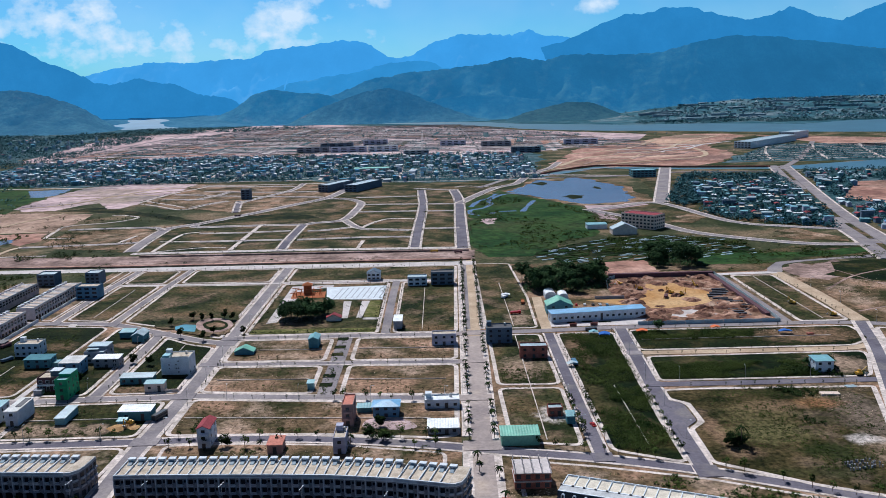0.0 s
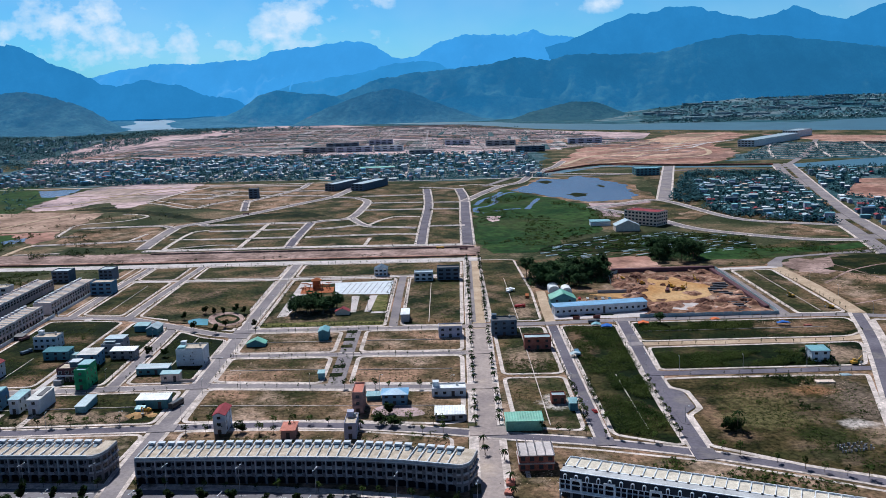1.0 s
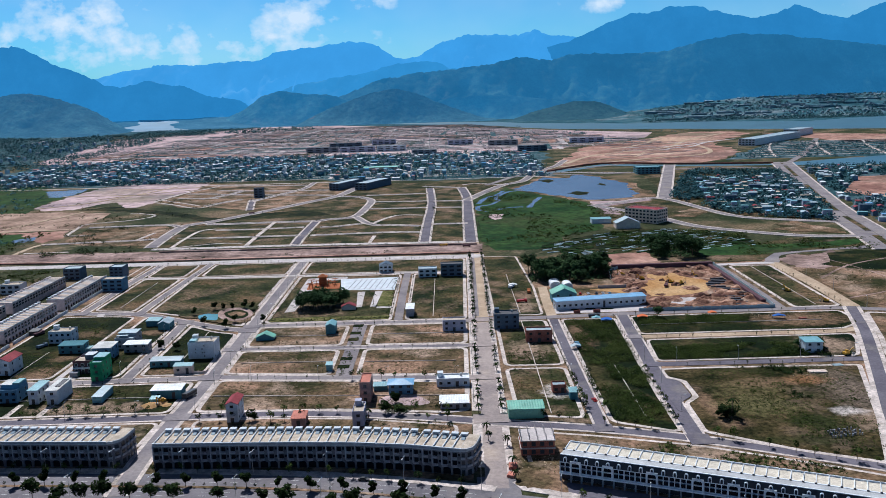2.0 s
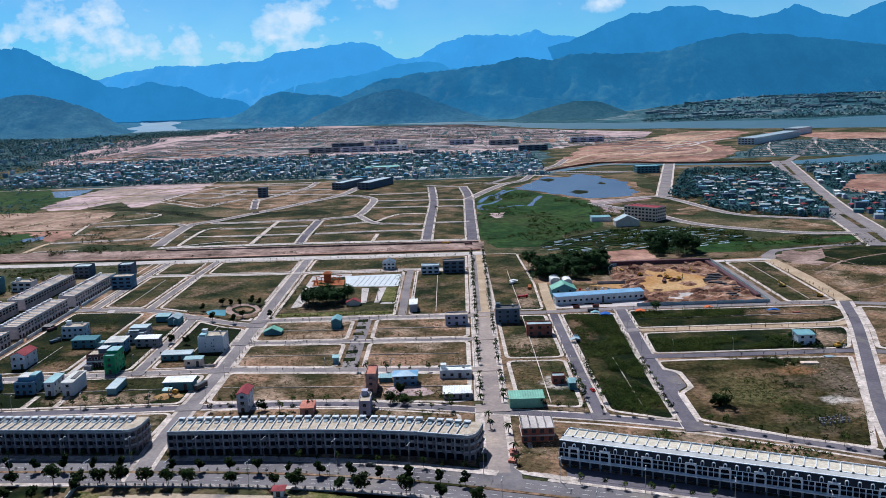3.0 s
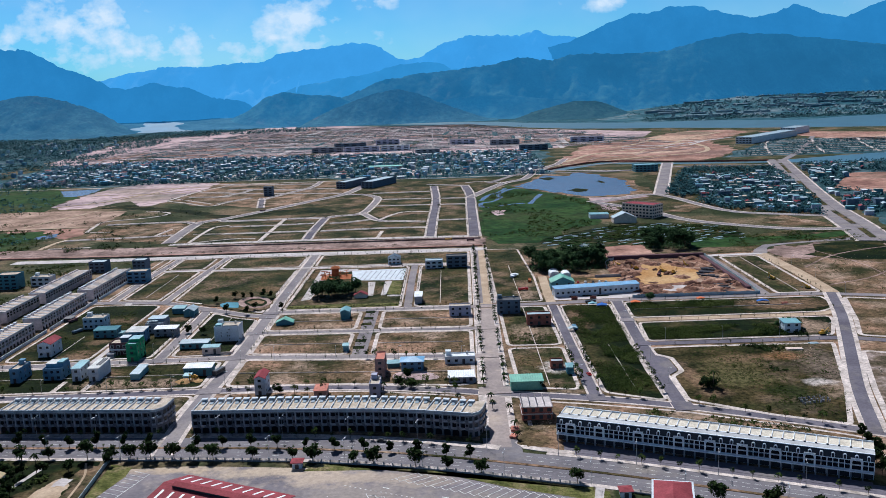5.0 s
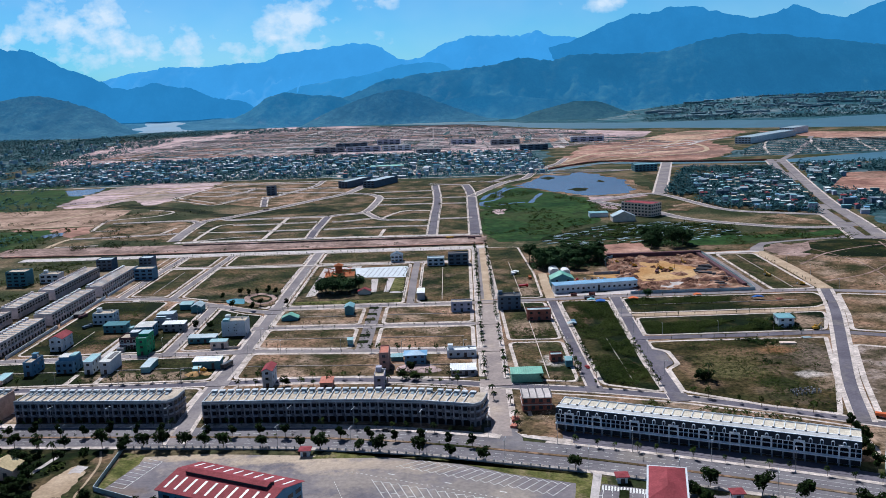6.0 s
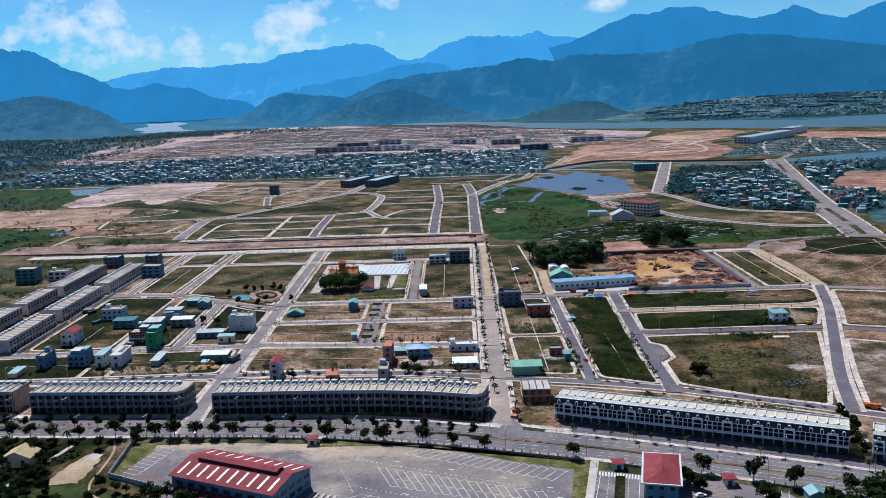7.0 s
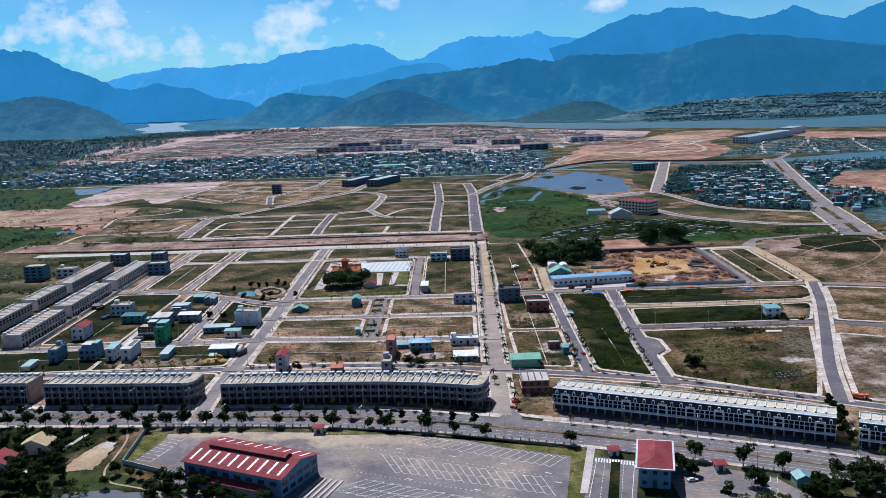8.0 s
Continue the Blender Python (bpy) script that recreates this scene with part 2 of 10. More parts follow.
WOOD_LEAF = surface("woodland_leaves", (0.0168, 0.0448, 0.0196), (0.0588, 0.105, 0.0392), 0.2, 1.2, each=0.3, bump=0)
LEAF_LIGHT = surface("young_leaves", (0.03, 0.055, 0.012), (0.07, 0.1, 0.025), 0.5, 2.0, each=0.3, bump=0)
BARK = surface("bark", (0.09, 0.065, 0.045), (0.19, 0.15, 0.11), 0.6, 3.0, bump=0.3)
SHRUB = surface("shrub_leaves", (0.0179, 0.0366, 0.00838), (0.0688, 0.0911, 0.0228), 0.05, 1.0, bump=0)
# paler and bluer than near leaves: distance haze is put into the colour
HAZED_LEAF = surface("far_tree_leaves", (0.026, 0.086, 0.1), (0.066, 0.152, 0.168), 0.03, 0.4, bump=0)
RUBBLE_PALE = surface("pale_stony_soil", (0.0532, 0.0457, 0.0261), (0.372, 0.3, 0.27), 0.06, 0.4, mid=(0.15, 0.112, 0.0825), fine_amount=0.5, bump=0.4)
BANK_SOIL = surface("canal_bank_soil", (0.137, 0.0951, 0.083), (0.399, 0.286, 0.255), 0.03, 0.2, mid=(0.252, 0.175, 0.152), fine_amount=0.4, bump=0.5)
SITE_SOIL = surface("churned_site_soil", (0.0735, 0.037, 0.0315), (0.473, 0.299, 0.217), 0.07, 0.45, mid=(0.21, 0.11, 0.075), fine_amount=0.45, bump=0.6)


def blotched(m, blots):
    """Worn, bare or weedy places with ragged, soft edges: (x, y, radius across, radius along, colour, cover)."""
    n, l = m.node_tree.nodes, m.node_tree.links
    mul = [k for k in n if k.bl_idname == "ShaderNodeMix" and k.blend_type == "MULTIPLY"][0]
    colour = mul.inputs["A"].links[0].from_socket
    place = n.new("ShaderNodeNewGeometry").outputs["Position"]
    rag = n.new("ShaderNodeTexNoise")
    rag.inputs["Scale"].default_value, rag.inputs["Detail"].default_value, rag.inputs["Roughness"].default_value = 0.11, 7.0, 0.72
    l.new(place, rag.inputs["Vector"])
    for x, y, rx, ry, c, cover in blots:
        off = n.new("ShaderNodeVectorMath"); off.operation = "SUBTRACT"; off.inputs[1].default_value = (x, y, 0)
        l.new(place, off.inputs[0])
        flat = n.new("ShaderNodeVectorMath"); flat.operation = "MULTIPLY"; flat.inputs[1].default_value = (1 / rx, 1 / ry, 0)
        l.new(off.outputs[0], flat.inputs[0])
        far = n.new("ShaderNodeVectorMath"); far.operation = "LENGTH"
        l.new(flat.outputs[0], far.inputs[0])
        edge = n.new("ShaderNodeMath"); edge.operation = "MULTIPLY_ADD"; edge.inputs[1].default_value = 2.6
        l.new(rag.outputs["Fac"], edge.inputs[0]); l.new(far.outputs["Value"], edge.inputs[2])
        fade = n.new("ShaderNodeMapRange")
        fade.inputs["From Min"].default_value, fade.inputs["From Max"].default_value = 2.45, 1.75
        fade.inputs["To Min"].default_value, fade.inputs["To Max"].default_value = 0.0, cover
        l.new(edge.outputs[0], fade.inputs["Value"])
        mix = n.new("ShaderNodeMix"); mix.data_type = "RGBA"; mix.inputs["B"].default_value = (*c, 1)
        l.new(fade.outputs["Result"], mix.inputs["Factor"]); l.new(colour, mix.inputs["A"])
        colour = mix.outputs["Result"]
    l.new(colour, mul.inputs["A"])


SOIL, DUST, STONY, GREEN_WEED, CLAY = (0.19, 0.12, 0.075), (0.28, 0.2, 0.145), (0.5, 0.45, 0.42), (0.022, 0.029, 0.008), (0.28, 0.135, 0.065)
blotched(GRAZED, [(200, 388, 15, 40, (0.15, 0.115, 0.09), 0.85), (192, 350, 14, 18, DUST, 0.7), (183, 407, 14, 7, CLAY, 0.6), (123, 378, 5, 22, SOIL, 0.85), (128, 352, 9, 8, SOIL, 0.6), (150, 330, 28, 7, GREEN_WEED, 0.7),
                  (165, 350, 16, 11, GREEN_WEED, 0.9), (176, 385, 9, 6, GREEN_WEED, 0.5), (150, 395, 22, 16, (0.12, 0.1, 0.045), 0.6), (155, 424, 32, 5, GREEN_WEED, 0.6), (146, 372, 20, 14, (0.13, 0.115, 0.05), 0.7), (161, 404, 17, 8, SOIL, 0.55), (185, 362, 9, 6, STONY, 0.7)])
TRODDEN = [(-198, 397, 26, 9, DUST, 0.9), (-171, 396, 12, 8, DUST, 0.85), (-209, 417, 7, 10, SOIL, 0.9), (-171, 454, 13, 8, SOIL, 0.8), (-215, 452, 9, 5, (0.12, 0.11, 0.04), 0.8), (-244, 456, 12, 14, SOIL, 0.9), (-243, 486, 8, 7, SOIL, 0.7),
           (51, 580, 9, 22, DUST, 0.85), (80, 500, 7, 32, SOIL, 0.8), (44, 474, 14, 22, DUST, 0.8), (218, 466, 20, 18, DUST, 0.9), (226, 523, 34, 17, SOIL, 0.9), (52, 401, 9, 10, STONY, 0.8), (-205, 540, 9, 7, SOIL, 0.8),
           (-250, 540, 16, 10, SOIL, 0.6), (90, 385, 8, 14, SOIL, 0.5), (-176, 414, 12, 8, GREEN_WEED, 0.7)]
LOT_DUST = [(-82, 275, 36, 7, (0.5, 0.4, 0.3), 0.85), (-128, 282, 30, 6, (0.46, 0.36, 0.26), 0.9), (-62, 267, 20, 9, (0.5, 0.4, 0.31), 0.8), (-40, 265, 26, 7, (0.42, 0.34, 0.27), 0.75), (-16, 259, 16, 4, (0.42, 0.34, 0.27), 0.5),
            (-146, 246, 12, 8, (0.2, 0.15, 0.12), 0.7), (-45, 251, 34, 12, (0.34, 0.29, 0.25), 0.6), (0, 238, 30, 16, (0.3, 0.26, 0.22), 0.5), (110, 224, 20, 8, (0.36, 0.29, 0.22), 0.6)]
blotched(LUSH, TRODDEN)
blotched(OLIVE, TRODDEN[7:13])
ROUGH, PALER = (0.14, 0.16, 0.14), (0.55, 0.44, 0.41)
blotched(PINK, [(-720, 2420, 330, 120, ROUGH, 0.5), (-150, 2650, 420, 80, ROUGH, 0.45), (260, 2350, 220, 140, ROUGH, 0.55), (-480, 3150, 320, 200, ROUGH, 0.45), (-60, 3350, 260, 150, PALER, 0.6), (-560, 2750, 300, 90, PALER, 0.6),
                (-560, 1450, 70, 40, (0.24, 0.19, 0.14), 0.7), (-500, 1330, 50, 50, (0.2, 0.17, 0.1), 0.6)])
blotched(EARTH, [(330, 1740, 120, 60, (0.2, 0.13, 0.085), 0.8), (620, 2330, 110, 150, (0.5, 0.34, 0.24), 0.75), (470, 2050, 70, 170, (0.2, 0.12, 0.1), 0.7), (560, 1820, 80, 90, (0.17, 0.11, 0.095), 0.7), (430, 1880, 110, 30, (0.55, 0.4, 0.3), 0.8),
                 (720, 2520, 90, 90, (0.16, 0.15, 0.1), 0.6), (1150, 2100, 140, 120, (0.5, 0.34, 0.25), 0.6)])
def paint(name, c, rough=0.75, each=0.0, dirt=0.12):
    return surface(name, tuple(k * (1 - dirt) for k in c), tuple(min(k * (1 + dirt), 0.9) for k in c), 0.25, 1.6, rough=rough, bump=0.08, fine_amount=0.1, each=each, dist=0.05)


def sheet(name, c, rough=0.45):
    """Corrugated metal sheet."""
    return surface(name, tuple(k * 0.8 for k in c), tuple(min(k * 1.15, 0.9) for k in c), 0.15, 1.2, rough=rough, bump=0.1, fine_amount=0.12, dist=0.05)


WHITE, CREAM, GREY = paint("white_render", (0.58, 0.62, 0.66)), paint("cream_render", (0.68, 0.55, 0.47)), paint("grey_render", (0.27, 0.28, 0.31))
TERRACE_WHITE = paint("terrace_white_render", (0.72, 0.76, 0.82), dirt=0.15)
STONE, LIGHT_STONE = paint("grey_stone_render", (0.17, 0.165, 0.185), dirt=0.25), paint("pale_stone_trim", (0.48, 0.47, 0.47))
DARK = paint("dark_slate", (0.035, 0.036, 0.045), 0.6)
BRICK = surface("brick_red_wall", (0.22, 0.075, 0.055), (0.34, 0.14, 0.11), 0.3, 2.5, fine_amount=0.2, bump=0.2)
BLUE, TEAL, GREEN_W = paint("blue_paint", (0.13, 0.25, 0.36)), paint("teal_paint", (0.085, 0.21, 0.25)), paint("bright_green_paint", (0.05, 0.3, 0.14))
LILAC, MAROON, SLATE_W = paint("lilac_render", (0.42, 0.42, 0.52)), paint("maroon_wall", (0.11, 0.06, 0.07)), paint("slate_wall", (0.1, 0.14, 0.19))
RED_ROOF, BLUE_ROOF, GREEN_ROOF = sheet("red_metal_roof", (0.26, 0.058, 0.068), 0.7), sheet("blue_metal_roof", (0.17, 0.36, 0.56)), sheet("green_metal_roof", (0.16, 0.4, 0.3))
PALE_ROOF, CYAN_ROOF, WHITE_ROOF = sheet("pale_metal_roof", (0.34, 0.43, 0.47)), sheet("cyan_metal_roof", (0.17, 0.36, 0.4)), sheet("white_metal_roof", (0.74, 0.76, 0.77))
STAINED_SHEET = sheet("stained_grey_sheet", (0.44, 0.45, 0.46), 0.75)
PALE_SHEET = sheet("weathered_white_sheet", (0.6, 0.6, 0.58), 0.7)
TAN_ROOF = sheet("tan_sheet_roof", (0.5, 0.4, 0.24), 0.8)
DECK = surface("roof_deck", (0.36, 0.3, 0.235), (0.58, 0.5, 0.41), 0.3, 2.0, fine_amount=0.2, bump=0.1)
PALE_DECK = surface("pale_roof_deck", (0.5, 0.45, 0.37), (0.68, 0.62, 0.52), 0.3, 2.0, fine_amount=0.2, bump=0.1)
GLASS = surface("dark_window_glass", (0.02, 0.025, 0.03), (0.035, 0.04, 0.05), 0.3, 1.0, rough=0.12, bump=0, fine_amount=0.1)
# near-black sheet for openings: the darkness of unlit rooms is put into its colour
UNLIT_ROOM = paint("dark_interior", (0.012, 0.013, 0.018), 0.8)
SKYLIGHT = surface("blue_skylight_glass", (0.1, 0.16, 0.22), (0.16, 0.24, 0.3), 0.3, 1.0, rough=0.6, bump=0, fine_amount=0.1)
STEEL = surface("galvanised_steel", (0.35, 0.36, 0.37), (0.5, 0.5, 0.5), 0.5, 2.0, rough=0.5, metal=0.6, bump=0)
ORANGE_TARP, BLUE_TARP = paint("orange_tarpaulin", (0.6, 0.15, 0.06)), paint("blue_tarpaulin", (0.04, 0.13, 0.42))
ORANGE_PLAY = paint("orange_play_frame", (0.36, 0.12, 0.05))
SALMON, SALMON_ROOF = paint("salmon_render", (0.4, 0.25, 0.22)), sheet("faded_salmon_roof", (0.5, 0.2, 0.15), 0.7)
YELLOW = paint("yellow_machine", (0.5, 0.28, 0.03), 0.5)
TYRE = paint("tyre_rubber", (0.02, 0.02, 0.02), 0.9)
RED_CAR, WHITE_CAR, DARK_CAR = paint("red_car_paint", (0.4, 0.02, 0.02), 0.3), paint("white_car_paint", (0.75, 0.75, 0.75), 0.3), paint("dark_car_paint", (0.05, 0.055, 0.06), 0.3)
# paints of the far town, shifted towards blue to carry the haze
HAZED_TOWN_WALL = islands("town_walls", [(0.42, 0.47, 0.52), (0.16, 0.32, 0.42), (0.24, 0.31, 0.37), (0.66, 0.69, 0.72), (0.2, 0.3, 0.38), (0.38, 0.36, 0.36), (0.12, 0.25, 0.31)])
HAZED_TOWN_ROOF = islands("town_roofs", [(0.17, 0.21, 0.25), (0.11, 0.31, 0.4), (0.48, 0.53, 0.57), (0.32, 0.14, 0.13), (0.12, 0.15, 0.19), (0.08, 0.25, 0.42), (0.74, 0.77, 0.79), (0.24, 0.4, 0.45), (0.62, 0.66, 0.7)])
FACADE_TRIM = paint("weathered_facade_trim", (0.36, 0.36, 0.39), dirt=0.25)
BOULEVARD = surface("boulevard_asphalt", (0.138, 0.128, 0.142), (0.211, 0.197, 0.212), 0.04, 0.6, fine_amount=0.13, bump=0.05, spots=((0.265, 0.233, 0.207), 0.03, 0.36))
# garden green with the haze's blue mixed in
HAZED_TOWN_LAND = surface("garden_land", (0.02, 0.062, 0.075), (0.13, 0.165, 0.185), 0.02, 0.1, mid=(0.04, 0.09, 0.103), fine_amount=0.5)
PINK_WALL = paint("bare_pink_plaster", (0.5, 0.36, 0.3), dirt=0.2)
WEED = surface("dry_weed_leaves", (0.036, 0.036, 0.0096), (0.096, 0.08, 0.028), 0.05, 1.0, bump=0)


# ---- builders ----
class Shape:
    """Collects the faces of one mesh."""

    def __init__(self):
        self.v, self.f = [], []

    def add(self, verts, faces):
        k = len(self.v)
        self.v += [tuple(p) for p in verts]
        self.f += [tuple(i + k for i in q) for q in faces]
        return self

    def prism(self, poly, z0, z1, bottom=False):
        n = len(poly)
        z0s = z0 if isinstance(z0, (list, tuple)) else [z0] * n
        z1s = z1 if isinstance(z1, (list, tuple)) else [z1] * n
        v = [(p[0], p[1], z) for p, z in zip(poly, z0s)] + [(p[0], p[1], z) for p, z in zip(poly, z1s)]
        f = [(i, (i + 1) % n, n + (i + 1) % n, n + i) for i in range(n)] + [tuple(range(n, 2 * n))]
        if bottom:
            f.append(tuple(range(n - 1, -1, -1)))
        return self.add(v, f)

    def box(self, x0, y0, z0, x1, y1, z1):
        return self.prism([(x0, y0), (x1, y0), (x1, y1), (x0, y1)], z0, z1, True)

    def turned(self, cx, cy, a, w, d, z0, z1):
        """A box about (cx, cy), turned by a degrees."""
        c, s = math.cos(radians(a)), math.sin(radians(a))
        q = [(cx + c * u - s * v, cy + s * u + c * v) for u, v in ((-w / 2, -d / 2), (w / 2, -d / 2), (w / 2, d / 2), (-w / 2, d / 2))]
        return self.prism(q, z0, z1, True)

    def pole(self, x, y, z0, z1, r0, r1, n=6, lean=(0, 0)):
        v = [(x + r0 * math.cos(2 * math.pi * i / n), y + r0 * math.sin(2 * math.pi * i / n), z0) for i in range(n)]
        v += [(x + lean[0] + r1 * math.cos(2 * math.pi * i / n), y + lean[1] + r1 * math.sin(2 * math.pi * i / n), z1) for i in range(n)]
        return self.add(v, [(i, (i + 1) % n, n + (i + 1) % n, n + i) for i in range(n)] + [tuple(range(n, 2 * n))])

    def leaf(self, p, size, rnd):
        """A leafy spray: one bent quad."""
        a, t = rnd.uniform(0, 6.283), rnd.uniform(-0.9, 0.9)
        u = Vector((math.cos(a), math.sin(a), t)).normalized() * size
        w = Vector((-math.sin(a), math.cos(a), rnd.uniform(-0.7, 0.7))).normalized() * size * 0.7
        p = Vector(p)
        return self.add([p - u, p + w, p + u + Vector((0, 0, -0.25 * size)), p - w], [(0, 1, 2), (0, 2, 3)])

    def mesh(self, name, mat):
        me = bpy.data.meshes.new(name)
        me.from_pydata(self.v, [], self.f)
        me.materials.append(mat)
        me.update()
        return me


def part(name, shape, mat, parent=None, label="", kind="", category="", group=""):
    data = shape if isinstance(shape, bpy.types.Mesh) else shape.mesh(name, mat)
    ob = new(name, data)
    if parent:
        ob.parent = parent
    return tagged(ob, label, category, group, kind)


def thing(name, x, y, z=0, turn=0, label="", category="", group=""):
    ob = new(name)
    ob.empty_display_size = 0.5
    ob.matrix_basis = pose(x, y, z, 0, 0, turn)
    return tagged(ob, label, category, group)


def smooth(points, steps=6):
    """A curve through the points."""
    p = [Vector(q) for q in points]
    p = [2 * p[0] - p[1]] + p + [2 * p[-1] - p[-2]]
    out = []
    for i in range(1, len(p) - 2):
        a, b, c, d = p[i - 1:i + 3]
        for k in range(steps):
            t = k / steps
            out.append(0.5 * (2 * b + (c - a) * t + (2 * a - 5 * b + 4 * c - d) * t * t + (3 * b - a - 3 * c + d) * t ** 3))
    return out + [p[-2]]


def normals(line):
    out = []
    for i in range(len(line)):
        a, b = line[max(i - 1, 0)], line[min(i + 1, len(line) - 1)]
        d = Vector((b[0] - a[0], b[1] - a[1])).normalized()
        out.append(Vector((-d.y, d.x)))
    return out


def ribbon(shape, line, o0, o1, z0, z1):
    """A strip from offset o0 to o1 on the left of a line, with sides."""
    nn = normals(line)
    v, f = [], []
    for p, n in zip(line, nn):
        for o, z in ((o0, z0), (o0, z1), (o1, z1), (o1, z0)):
            v.append((p[0] + n.x * o, p[1] + n.y * o, z))
    for i in range(len(line) - 1):
        a, b = 4 * i, 4 * i + 4
        f += [(a + 1, b + 1, b + 2, a + 2), (a, b, b + 1, a + 1), (a + 2, b + 2, b + 3, a + 3)]
    f += [(0, 1, 2, 3), tuple(4 * len(line) - k for k in (1, 2, 3, 4))]
    return shape.add(v, [q[::-1] for q in f])


def rounded(poly, r, n=4):
    """A polygon with its corners rounded."""
    out = []
    for i in range(len(poly)):
        a, b, c = Vector(poly[i - 1]), Vector(poly[i]), Vector(poly[(i + 1) % len(poly)])
        rr = min(r, 0.45 * (a - b).length, 0.45 * (c - b).length)
        p, q = b + (a - b).normalized() * rr, b + (c - b).normalized() * rr
        for k in range(n + 1):
            t = k / n
            out.append((1 - t) ** 2 * p + 2 * t * (1 - t) * b + t * t * q)
    return out


def inset(poly, w):
    """A polygon (anticlockwise) with every side moved inwards by w."""
    out, n = [], len(poly)
    for i in range(n):
        a, b, c = Vector(poly[i - 1]), Vector(poly[i]), Vector(poly[(i + 1) % n])
        d, e = (b - a).normalized(), (c - b).normalized()
        u, v = Vector((-d.y, d.x)), Vector((-e.y, e.x))
        s = u + v
        out.append(b + s * (w / max(s.dot(u), 0.3)))
    return out


LIFT = [0.0]


def lifted():
    """A little higher each time, so that no two flat sheets share a plane."""
    LIFT[0] += 0.0025
    return LIFT[0]


def road(points, width, mat=None, pave=0.0, name="road", label="", curve=5, pave_mat=None, z=None):
    line = smooth(points, curve) if curve else [Vector(p) for p in points]
    if pave:
        s = Shape()
        top = 0.08 + lifted()
        ribbon(s, line, width / 2, width / 2 + pave, 0, top)
        ribbon(s, line, -width / 2 - pave, -width / 2, 0, top)
        part("pavement", s, pave_mat or PAVING, kind="structure", label="pale concrete pavement along the street", category="pavement")
    s = Shape()
    ribbon(s, line, -width / 2, width / 2, 0, z or 0.02 + lifted())
    return part(name, s, mat or ASPHALT, kind="structure", label=label or "grey asphalt street between the plots", category="road")


def wobble(poly, amount, step, seed):
    """A polygon with uneven, natural edges."""
    out = []
    for a, b in zip(poly, poly[1:] + poly[:1]):
        a, b = Vector(a), Vector(b)
        n = max(int((b - a).length / step), 1)
        for k in range(n):
            p = a.lerp(b, k / n)
            q = Vector((noise.noise((p.x * 0.7 / step, p.y * 0.7 / step, seed)), noise.noise((p.x * 0.7 / step, p.y * 0.7 / step, seed + 9.5))))
            r = Vector((noise.noise((p.x * 0.2 / step, p.y * 0.2 / step, seed + 3)), noise.noise((p.x * 0.2 / step, p.y * 0.2 / step, seed + 5))))
            out.append(p + q * amount + r * amount * 1.5)
    return out


def patch(name, poly, mat, label, z=None, category="ground", curve=0, wild=0.0):
    if wild:
        poly = wobble([tuple(p) for p in (rounded(poly, curve) if curve else poly)], wild, wild * 1.1, len(poly) + poly[0][0] * 0.01)
        curve = 0
    turn = sum(a[0] * b[1] - b[0] * a[1] for a, b in zip(poly, poly[1:] + poly[:1]))
    poly = poly if turn > 0 else poly[::-1]
    poly = rounded(poly, curve) if curve else poly
    return part(name, Shape().prism(poly, -0.02, (0.02 + lifted()) if z is None else z), mat, kind="structure", label=label, category=category)


def plot(poly, mat, label, pave=3.5, r=6.0):
    """A building plot: a kerbed pavement all round and the vacant land within."""
    turn = sum(a[0] * b[1] - b[0] * a[1] for a, b in zip(poly, poly[1:] + poly[:1]))
    poly = poly if turn > 0 else poly[::-1]
    out = rounded(poly, r)
    part("pavement", Shape().prism(out, 0, 0.17), PAVING, kind="structure", label="pale concrete pavement with a kerb round a plot", category="pavement")
    inner = rounded(inset(poly, 0.74 * pave), max(r - 0.74 * pave, 1.5))
    return part("plot", Shape().prism(inner, 0, 0.2), mat, kind="structure", label=label, category="ground")

# ---- the ground, rivers and mountains ----
part("ground", Shape().add([(-4200, -700, -0.05), (4200, -700, -0.05), (4200, 4940, -0.05), (-4200, 4940, -0.05)], [(0, 1, 2, 3)]),
     GROUND, kind="structure", label="flat dry plain of grass and bare soil", category="ground")


def level(points, x):
    """The height at x on a line of (x, height)."""
    if x <= points[0][0]:
        return points[0][1]
    for (a, p), (b, q) in zip(points, points[1:]):
        if x <= b:
            t = (x - a) / (b - a)
            return p + (q - p) * t
    return points[-1][1]


